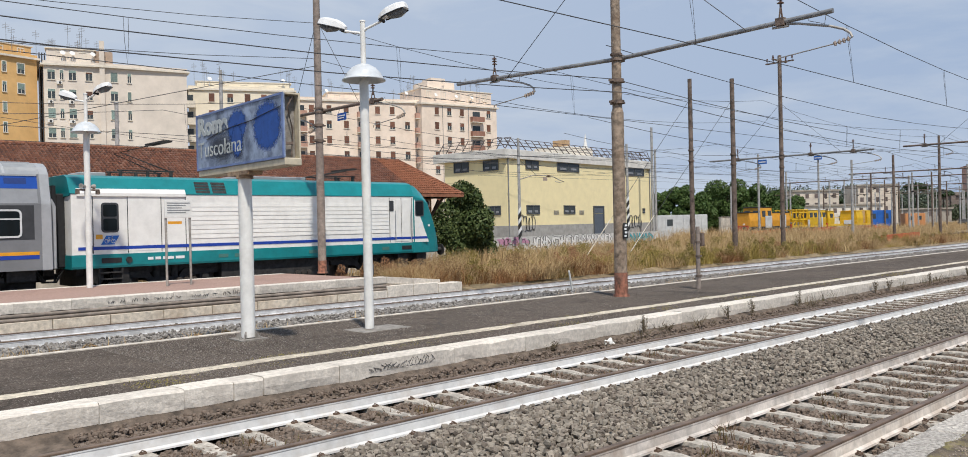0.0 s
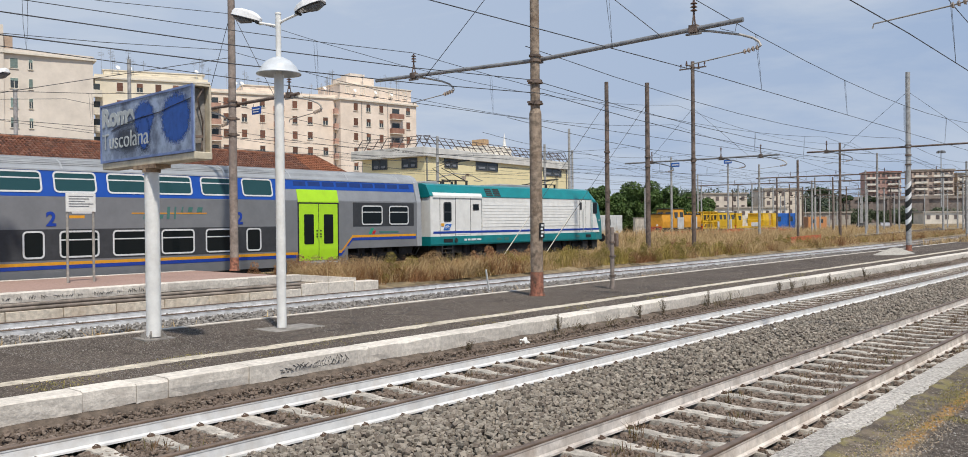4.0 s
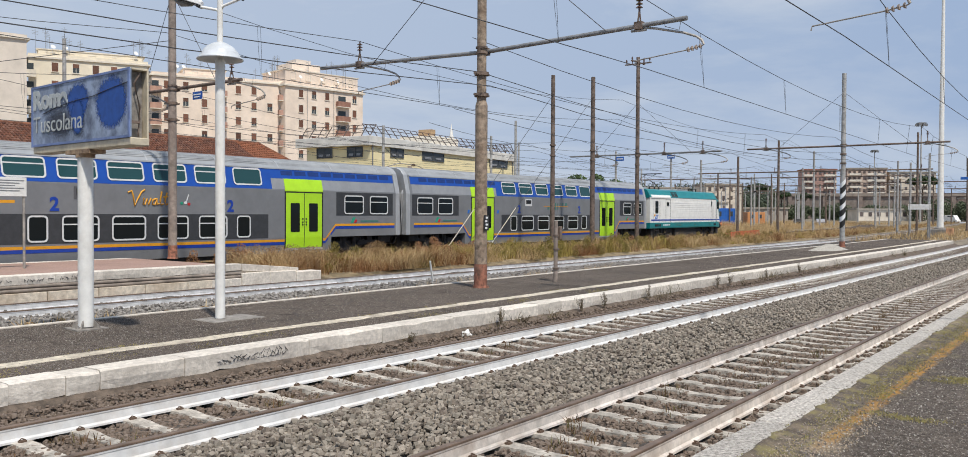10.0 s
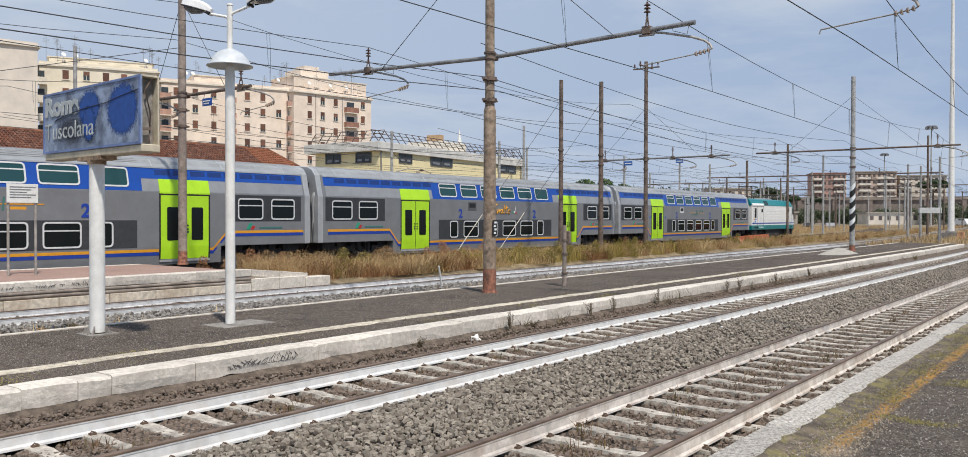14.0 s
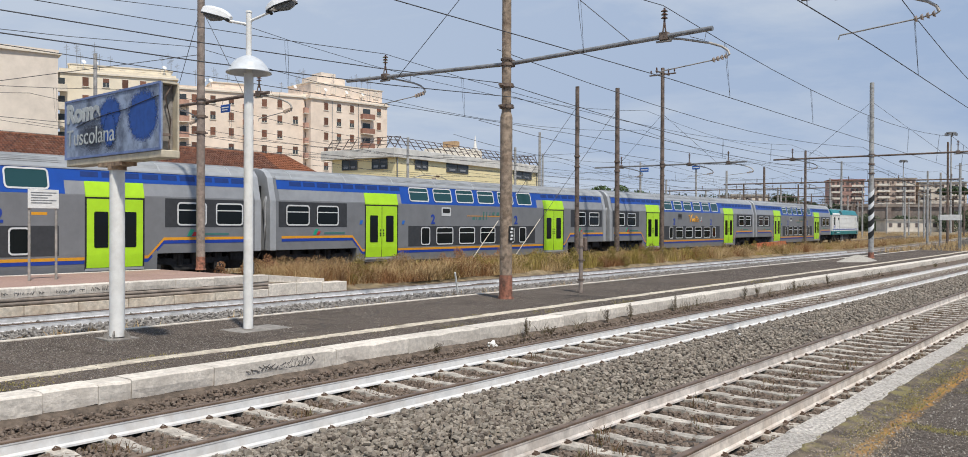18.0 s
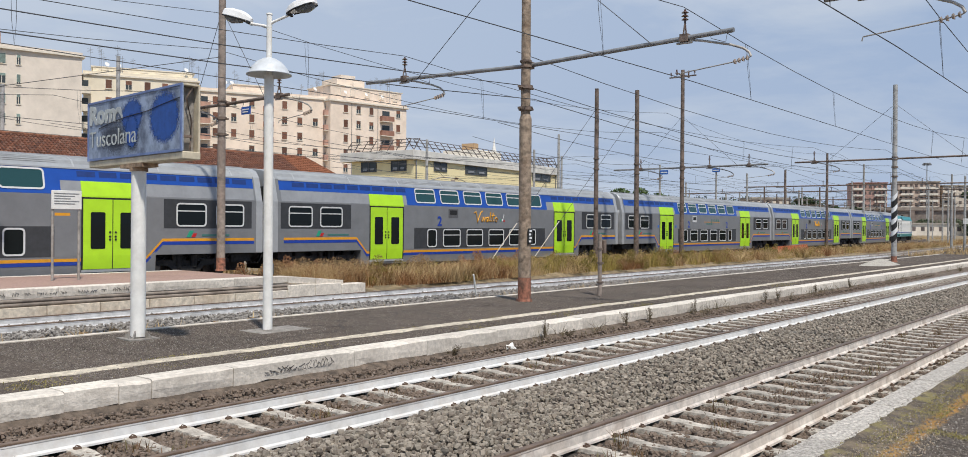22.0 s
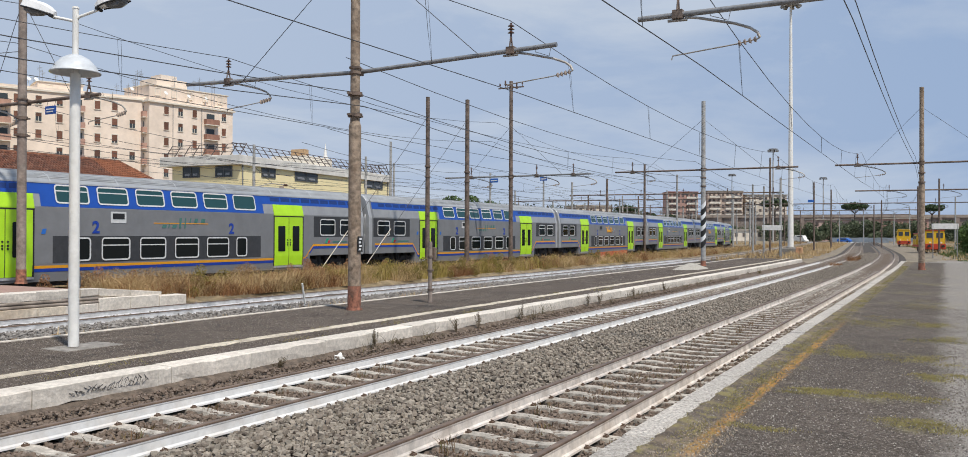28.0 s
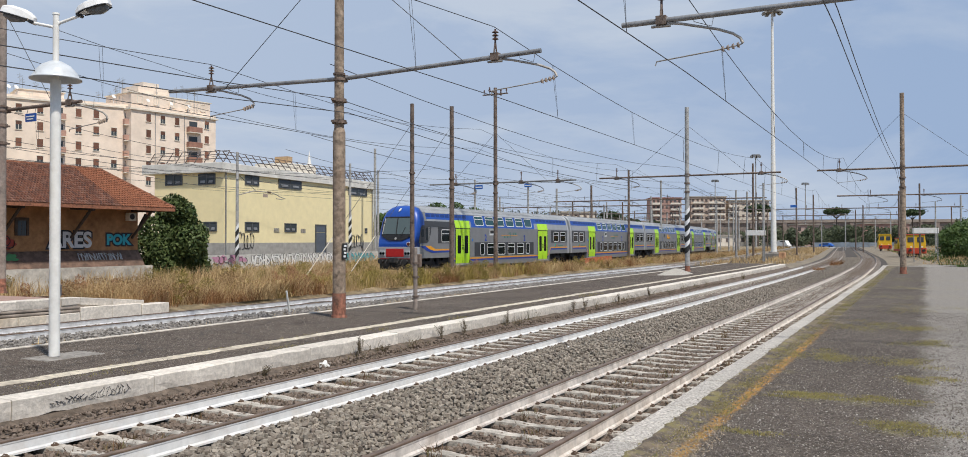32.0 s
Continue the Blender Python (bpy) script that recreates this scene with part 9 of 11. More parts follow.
# low white wall with sprayed shapes in front of it
bm = bmesh.new()
box(bm, 0, 27, -0.1, 0.1, -0.3, 1.25)
gw = solid("boundary_wall", bm, mat("whitewashed_wall", (0.56, 0.55, 0.52), 0.9, var=0.12, scale=3, stain=0.35, stain_scale=1.0), "low whitewashed wall covered in graffiti", "wall", kind="structure", m=pose(38.6, 37.6, 0, 0, 0, 6))
rg = random.Random(11)
M_spraypink = mat("spray_pink", (0.5, 0.25, 0.36), 0.8, var=0.06)
M_spraypale = mat("spray_pale", (0.74, 0.73, 0.71), 0.8, var=0.05)
M_inksoft = mat("worn_black_spray", (0.07, 0.07, 0.075), 0.85, var=0.3, scale=9)


def tag_letters(parent, x0, x1, z0, z1, y, fill, pitch=0.5):
    """A row of fat sprayed strokes with dark rims, set like unreadable lettering."""
    x, i = x0, 0
    while x < x1:
        w = pitch * rg.uniform(0.7, 1.15)
        lean = rg.uniform(-0.1, 0.16)
        kind = rg.randrange(4)
        zt = z1 - rg.uniform(0, 0.12)
        paths = [[(x, z0 + 0.05), (x + lean, zt)]]
        if kind == 0:
            paths += [[(x + lean, zt), (x + w * 0.7, (z0 + zt) / 2), (x + 0.05, z0 + 0.1)]]
        elif kind == 1:
            paths += [[(x + lean, zt - 0.03), (x + w * 0.65, z0 + 0.08), (x + w * 0.7 + lean, zt)]]
        elif kind == 2:
            paths += [[(x + w * 0.6, z0 + 0.04), (x + w * 0.6 + lean, zt)], [(x, (z0 + zt) / 2), (x + w * 0.6, (z0 + zt) / 2 + 0.05)]]
        else:
            paths += [[(x + lean, zt), (x + w * 0.7, zt - 0.05)], [(x, z0 + 0.06), (x + w * 0.7, z0 + 0.1)]]
        for mtl, hw, dy in ((M_inksoft, 0.11, 0.0), (fill, 0.065, 0.006)):
            bm = bmesh.new()
            for k, p in enumerate(paths):
                for (ax, az), (bx, bz) in zip(p, p[1:]):
                    d = Vector((bx - ax, 0, bz - az)).normalized()
                    nrm = Vector((-d.z, 0, d.x)) * hw
                    A, B = Vector((ax, y - dy - 0.001 * k, az)) - d * hw * 0.5, Vector((bx, y - dy - 0.001 * k, bz)) + d * hw * 0.5
                    bm.faces.new([bm.verts.new(q) for q in (A - nrm, B - nrm, B + nrm, A + nrm)])
            part("graffiti", bm, mtl, parent)
        x += w
        i += 1


def tag_loops(parent, x0, x1, z0, z1, y, n, r=0.022):
    """Looping sprayed outlines."""
    for i in range(n):
        cx, cz = x0 + (x1 - x0) * (i + 0.5) / n, (z0 + z1) / 2 + rg.uniform(-.12, .12)
        w, h, ph = (x1 - x0) / n * rg.uniform(.5, .75), (z1 - z0) * rg.uniform(.32, .5), rg.uniform(0, 6)
        bm = bmesh.new()
        tube(bm, [(cx + w * math.cos(0.6 * q + ph), y, cz + h * math.sin(0.6 * q + ph) + 0.12 * h * math.sin(1.9 * q)) for q in range(9)], r, 4)
        part("graffiti", bm, M_inksoft, parent)


for k, (cx, w) in enumerate(((2.9, 0.7), (4.6, 0.9))):
    blob(cx, 0.95, w, 0.26, M_spraypink, gw, -0.112 - 0.004 * k, 70 + k, label="")
tag_loops(gw, 2.3, 5.7, 0.62, 1.22, -0.125, 7)
tag_letters(gw, 6.2, 16.6, 0.42, 1.2, -0.112, M_spraypale, 0.5)
tag_letters(gw, 17.3, 23.6, 0.42, 1.15, -0.112, M_sprayt, 0.6)
tag_loops(yb, 1.65, 3.5, 1.6, 2.95, -0.05, 5, 0.03)
tag_loops(yb, 18.2, 20.8, 1.6, 2.9, -0.05, 6, 0.032)

# ---- trees and bushes ----
M_bark = mat("bark", (0.10, 0.075, 0.055), 0.95, var=0.25, scale=6, bump=0.6)
M_leaf = island_mat("leaf_green", [(0.035, 0.07, 0.015), (0.06, 0.105, 0.025), (0.025, 0.05, 0.012), (0.085, 0.13, 0.035)], 0.6)
M_pine = island_mat("pine_needles", [(0.025, 0.045, 0.018), (0.04, 0.065, 0.025), (0.055, 0.08, 0.03)], 0.7)


def leaf_cloud(name, centres, radii, n, size, material, parent, flat=1.0, seed=0):
    """Many small leaves in uneven lumps round the centres."""
    r = np.random.default_rng(seed)
    centres, radii = np.asarray(centres, float), np.asarray(radii, float)
    w = radii ** 2
    i = r.choice(len(centres), n, p=w / w.sum())
    d = r.normal(0, 1, (n, 3))
    d /= np.linalg.norm(d, axis=1)[:, None]
    rad = radii[i][:, None] * (0.62 + 0.42 * r.uniform(0, 1, (n, 1)) ** 0.6)
    p = centres[i] + d * rad * np.array((1, 1, flat))
    a = r.normal(0, 1, (n, 3))
    a /= np.linalg.norm(a, axis=1)[:, None]
    b = np.cross(a, d + 0.5 * r.normal(0, 1, (n, 3)))
    b /= np.linalg.norm(b, axis=1)[:, None] + 1e-9
    s = size * r.uniform(0.5, 1.3, (n, 1))
    v = np.stack((p - a * s, p - b * s * 0.5, p + a * s, p + b * s * 0.5), 1).reshape(-1, 3)
    me = bpy.data.meshes.new(name)
    me.vertices.add(4 * n)
    me.vertices.foreach_set("co", v.astype(np.float32).ravel())
    me.loops.add(4 * n)
    me.loops.foreach_set("vertex_index", np.arange(4 * n, dtype=np.int32))
    me.polygons.add(n)
    me.polygons.foreach_set("loop_start", np.arange(0, 4 * n, 4, dtype=np.int32))
    me.update()
    me.materials.append(material)
    ob = new(name, me)
    ob.parent = parent
    return ob


def tree(x, y, h, spread, label, seed, leaves=5000, size=0.28, material=None, trunk_h=0.35, z0=-0.2):
    r = random.Random(seed)
    t = thing("tree", pose(x, y, z0), label, "tree", "yard trees")
    bm = bmesh.new()
    top = Vector((r.uniform(-.3, .3), r.uniform(-.3, .3), h * 0.75))
    cyl(bm, (0, 0, 0), top * 0.5, 0.05 * h * 0.5, 0.035 * h * 0.5, 8)
    cyl(bm, top * 0.5, top, 0.035 * h * 0.5, 0.012 * h, 7)
    cs, rs = [], []
    for k in range(11):
        a = 2.4 * k + r.uniform(-.4, .4)
        q = spread * (0.35 + 0.6 * r.random())
        zz = h * (trunk_h + (0.92 - trunk_h) * (k + 0.5) / 11)
        q *= math.sin(math.pi * min(0.95, 0.28 + 0.62 * (k / 11)))
        c = Vector((q * math.cos(a), q * math.sin(a), zz))
        cyl(bm, top * (0.35 + 0.05 * k if k < 10 else 0.85), c, 0.012 * h, 0.004 * h, 5)
        cs.append(c)
        rs.append(spread * r.uniform(0.34, 0.52))
    part("trunk", bm, M_bark, t)
    leaf_cloud("crown", cs, rs, leaves, size, material or M_leaf, t, 0.85, seed)
    return t


# bush between the shed and the yellow building
bush = thing("bush", pose(34.25, 34.1, -0.1), "dense dark green bush beside the yellow building", "bush")
bm = bmesh.new()
for k in range(6):
    a = k * 1.05
    cyl(bm, (0.1 * math.cos(a), 0.1 * math.sin(a), 0), (1.1 * math.cos(a), 1.1 * math.sin(a), 2.4 + 0.2 * k), 0.07, 0.02, 6)
part("stems", bm, M_bark, bush)
leaf_cloud("leaves", [(0, 0, 1.6), (-0.9, 0.3, 2.6), (0.9, -0.2, 2.5), (0.2, 0, 3.6), (-0.4, -0.4, 4.1), (1.4, 0.3, 1.5), (-1.6, 0, 1.7), (0.1, -0.8, 2.2), (-1.2, -0.3, 0.8), (1.3, -0.3, 0.8), (0.7, 0.2, 3.6)],
           [1.3, 1.1, 1.1, 1.1, 0.8, 1.0, 1.0, 1.1, 0.9, 0.9, 0.8], 24000, 0.115, island_mat("bush_leaf", [(0.022, 0.042, 0.012), (0.05, 0.08, 0.022), (0.10, 0.13, 0.04), (0.03, 0.052, 0.015), (0.065, 0.09, 0.03)], 0.6), bush, 1.0, 3)
for i, (x, y, h, s) in enumerate(((117.5, 76.3, 7.2, 2.9), (118.6, 73.8, 8.0, 3.1), (120, 71.8, 6.4, 2.7), (127, 73.8, 7.6, 3.4), (128, 70.6, 9.0, 3.9), (129, 67.2, 8.0, 3.7), (130.5, 64.2, 6.6, 3.3), (131.5, 61.6, 5.4, 2.8))):
    tree(x, y, h, s, "leafy green tree behind the yard", 20 + i, 9000, 0.24, None, 0.12)
for i, (x, y, h, s) in enumerate(((117, -6.5, 4.0, 2.2), (124, -8.0, 4.6, 2.6), (113, -9.5, 3.6, 2.4), (140, -8.5, 5.2, 3.0), (160, -8.5, 5.5, 3.2))):
    tree(x, y, h, s, "bright green shrub beside the tracks", 40 + i, 3500, 0.16, M_leaf, 0.1)


def stone_pine(x, y, h, seed):
    t = thing("stone_pine", pose(x, y, -0.3), "tall umbrella pine on the skyline", "pine tree", "skyline pines")
    bm = bmesh.new()
    cyl(bm, (0, 0, 0), (0.4, 0, h * 0.72), 0.4, 0.25, 8)
    r = random.Random(seed)
    cs, rs = [], []
    for k in range(9):
        a = 2 * math.pi * k / 9
        c = Vector((0.4 + h * 0.2 * math.cos(a) * r.uniform(.6, 1), h * 0.2 * math.sin(a), h * (0.86 + 0.05 * r.random())))
        cyl(bm, (0.4, 0, h * 0.7), c, 0.14, 0.05, 5)
        cs.append(c)
        rs.append(h * 0.12)
    cs.append(Vector((0.4, 0, h * 0.92)))
    rs.append(h * 0.15)
    part("trunk", bm, M_bark, t)
    leaf_cloud("crown", cs, rs, 2200, 0.5, M_pine, t, 0.55, seed)


for i, (x, y, h) in enumerate(((312.7, 49.7, 15.5), (380, 29.5, 16.2), (440, 2, 17))):
    stone_pine(x, y, h, i)
for i in range(5, 15):
    stone_pine(330 + 6 * (i % 5), 205 - 7.5 * i, 12.5 + 2.5 * math.sin(i * 2.2), 60 + i)

# hedge-like green belt along the far tracks
belt = tagged(new("far_shrubs"), "dark green shrubs along the far wall", "shrubs", kind="stuff")
rb = np.random.default_rng(5)
cs = [(350 + rb.uniform(-14, 10), y, 0.8 + rb.uniform(0, 5.4)) for y in np.arange(-50, 64, 0.45)]
cs += [(346 + 0.3 * (118 - y) + rb.uniform(-6, 6), y, 0.6 + rb.uniform(0, 5.2) * (0.75 + 0.25 * math.sin(y * 0.45))) for y in np.arange(64, 132, 0.55)]
ob = leaf_cloud("far_shrubs", cs, [2.1] * len(cs), 90000, 0.4, island_mat("shrub_leaf", [(0.055, 0.075, 0.04), (0.08, 0.10, 0.055), (0.04, 0.06, 0.035), (0.11, 0.125, 0.075)], 0.8), None, 0.9, 8)
bpy.data.objects.remove(belt)
tagged(ob, "dark green shrubs along the far wall", "shrubs", kind="stuff")

# ---- long brown viaduct-like wall on the skyline, with bays ----
M_brick_far = mat("brown_brick_far", (0.27, 0.215, 0.185), 0.9, var=0.2, scale=0.3, stain=0.4, stain_scale=0.08)
wallf = thing("skyline_viaduct", pose(0, 0, 0), "long brown brick viaduct on the skyline", "viaduct", kind="structure")
p, q = Vector((396, 215, 0)), Vector((520, -150, 0))
d = (q - p).normalized()
length = (q - p).length
ang = math.degrees(math.atan2(d.y, d.x))
bm = bmesh.new()
box(bm, 0, length, 0, 6, -0.5, 11.6)
w = part("wall", bm, M_brick_far, wallf)
w.matrix_basis = pose(p.x, p.y, 0, 0, 0, ang)
bm = bmesh.new()
box(bm, 0, length, -0.9, 0.0, 11.0, 12.4)
o = part("parapet", bm, mat("grey_parapet", (0.30, 0.25, 0.21), 0.9, var=0.12, scale=0.3), wallf)
o.matrix_basis = w.matrix_basis
pier = quad_mesh("pier", [(-0.9, 0.9, -0.8, 0.0, 0, 11.0)], M_brick_far)
# bays are flat plates; the recess shade is put into their colour
bay = quad_mesh("bay", [(-2.6, 2.6, -0.06, 0.0, 0.5, 8.2), (-1.8, 1.8, -0.06, 0.0, 8.2, 9.4)], mat("bay_shade", (0.22, 0.185, 0.16), 0.9, var=0.2, scale=0.5))
for k in range(int(length / 8)):
    again("pier", pier, wallf, w.matrix_basis @ pose(4 + 8 * k, 0, 0))
    again("bay", bay, wallf, w.matrix_basis @ pose(8 + 8 * k, 0, 0))


# ---- far housing ----
def far_house(x, y, length, width, h, ang, material, label, cols, seed, roofm=None, bands=None):
    t = thing("distant_house", pose(x, y, 0, 0, 0, ang), label, "house", "distant houses")
    bm = bmesh.new()
    box(bm, 0, length, 0, width, -0.5, h)
    part("wall", bm, material, t)
    bm = bmesh.new()
    box(bm, -0.5, length + 0.5, -0.5, width + 0.5, h, h + 0.5)
    part("roof", bm, roofm or M_flat, t)
    me = FAR_PANE
    floors = max(1, int(h / 3.2))
    for k in range(floors):
        for c in range(cols):
            again("window", me, t, pose((c + 0.5) * length / cols, 0, h - 2.4 - 3.2 * k))
        if bands:
            for a, b in bands:
                bm = bmesh.new()
                box(bm, a * length, b * length, -1.3, 0.0, h - 3.4 - 3.2 * k, h - 3.2 - 3.2 * k)
                box(bm, a * length, b * length, -1.3, -1.18, h - 3.2 - 3.2 * k, h - 2.35 - 3.2 * k)
                part("balcony", bm, M_trimpale, t, "pale balcony strip")
    return t


FAR_PANE = quad_mesh("window", [(-0.6, 0.6, -0.1, 0.0, 0, 1.5)], mat("far_window", (0.13, 0.10, 0.09), 0.6, var=0.2, rnd=0.4))
M_redblock = mat("red_brown_block", (0.44, 0.27, 0.22), 0.9, var=0.1, scale=0.3)
M_creamfar = mat("cream_far", (0.64, 0.56, 0.46), 0.9, var=0.1, scale=0.3)
M_brownfar = mat("brown_far", (0.52, 0.41, 0.33), 0.9, var=0.1, scale=0.3)
# this pink is paled to carry the haze of distance in its colour
M_pinkfar = mat("hazy_pink_far", (0.50, 0.36, 0.31), 0.9, var=0.1, scale=0.3)
far_house(448, 128, 16, 14, 25, -62, M_redblock, "red-brown apartment block on the skyline", 7, 1, M_balc, ((0.0, 0.3), (0.62, 1.0)))
far_house(457, 109, 19, 14, 25.5, -62, M_brownfar, "brownish apartment block on the skyline", 8, 2, None, ((0.05, 0.35), (0.5, 0.95)))
far_house(467, 91, 22, 14, 23.5, -62, M_creamfar, "cream apartment block on the skyline", 7, 3, None, ((0.0, 0.25), (0.55, 0.8)))
far_house(287, 137, 16, 12, 11.5, -45, M_creamfar, "cream low house beyond the yard", 5, 4)
far_house(303, 121, 14, 12, 13, -45, M_creamfar, "cream low house beyond the yard", 5, 5)
far_house(318, 112, 18, 12, 4.2, -45, M_flat, "low grey workshop beyond the yard", 6, 6)
far_house(270, 128, 30, 10, 6.0, -40, M_trimpale, "long pale workshop beyond the yard", 10, 7)
far_house(330, 74, 30, 12, 3.9, -60, M_creamfar, "long cream workshop beyond the yard", 10, 8)
far_house(375, 45, 16, 12, 8.5, -70, M_pinkfar, "haze-paled pink house by the far tracks", 5, 9)
far_house(390, 20, 18, 12, 9.0, -75, M_redblock, "red-brown house by the far tracks", 5, 10)
far_house(380, -20, 22, 12, 9.5, -75, M_pinkfar, "haze-paled pink house by the far tracks", 7, 11)
far_house(300, -33, 20, 12, 8.0, -75, M_pinkfar, "haze-paled pink house beside the yard", 6, 12)
bm = bmesh.new()
for k in range(9):
    box(bm, -0.15, 0.15, 7.0 + 3.0 * k, 9.96 + 3.0 * k, -0.35, 1.35 + 0.08 * (k % 2))
solid("low_wall", bm, mat("blue_grey_hoarding", (0.27, 0.31, 0.35), 0.8, var=0.12, scale=0.6), "low blue-grey panel wall before the far hedge", "wall", kind="structure", m=pose(318, -2.0, 0))
# white church spire behind the yellow building
sp2 = thing("church_spire", pose(161.5, 128.6, 2), "slim white church spire on the skyline", "spire")
bm = bmesh.new()
cyl(bm, (0, 0, -2.4), (0, 0, 17.2), 1.3, 1.2, 8)
cyl(bm, (0, 0, 17.2), (0, 0, 17.6), 1.5, 1.5, 8)
part("tower", bm, M_white, sp2)
bm = bmesh.new()
cyl(bm, (0, 0, 17.6), (0, 0, 18.8), 0.8, 0.7, 8)
cyl(bm, (0, 0, 18.8), (0, 0, 22.0), 0.5, 0.03, 8)
part("spire", bm, M_white, sp2)

# ---- containers, workshop and blue gate at the back of the yard ----
M_contw = mat("container_white", (0.55, 0.56, 0.56), 0.6, var=0.08, scale=1, stain=0.3)
M_contb = mat("gate_blue", (0.02, 0.12, 0.45), 0.5, var=0.08, scale=1)


def container(x, y, length, h, ang, material, label):
    t = thing("container", pose(x, y, -0.05, 0, 0, ang), label, "container", "yard containers")
    bm = bmesh.new()
    box(bm, 0, length, 0, 2.5, 0.0, h)
    part("shell", bm, material, t, bevel=0.03)
    rib = bmesh.new()
    n = int(length / 0.5)
    for k in range(n):
        box(rib, 0.15 + k * length / n, 0.4 + k * length / n, -0.05, 0.0, 0.15, h - 0.15)
    part("corrugation", rib, material, t)
    for u in (0.25, 0.7):
        bm = bmesh.new()
        box(bm, length * u - 0.4, length * u + 0.4, -0.08, -0.05, h * 0.5, h * 0.8)
        part("window", bm, M_winglass, t)


container(100.0, 65.6, 7.1, 3.0, -43, M_contw, "white site container with small windows")
bm = bmesh.new()
box(bm, 0, 1.3, 0, 0.9, 0, 2.5)
box(bm, -0.05, 1.35, -0.05, 0.95, 2.5, 2.58)
box(bm, 0.05, 0.63, -0.02, 0.0, 0.2, 2.4)
box(bm, 0.67, 1.25, -0.02, 0.0, 0.2, 2.4)
solid("switch_cabinet", bm, M_slab_shed, "pale grey switch cabinet in the yard", "cabinet", bevel=0.02, m=pose(100.0, 55.6, -0.05, 0, 0, -43))
container(173.2, 66, 5.6, 3.4, -45, M_contb, "bright blue container in the yard")
container(168.5, 70.5, 5.0, 3.0, -45, M_trimpale, "pale container in the yard")
container(178.5, 60.5, 4.0, 2.6, -45, mat("gate_orange", (0.55, 0.25, 0.10), 0.6, var=0.1), "faded orange container in the yard")
bm = bmesh.new()
box(bm, 0, 26, 0, 0.15, -0.3, 1.5)
solid("grey_wall", bm, M_oldconc, "low grey wall at the back of the yard", "wall", kind="structure", m=pose(112, 61, 0, 0, 0, -8))

# ---- yellow track machines ----
M_mach = mat("machine_yellow", (0.68, 0.42, 0.015), 0.5, var=0.08, scale=1.5, stain=0.25, stain_scale=1.2)
M_machor = mat("machine_orange", (0.66, 0.31, 0.025), 0.5, var=0.08, scale=1.5, stain=0.25)
M_machred = mat("machine_red", (0.45, 0.05, 0.02), 0.5, var=0.08)


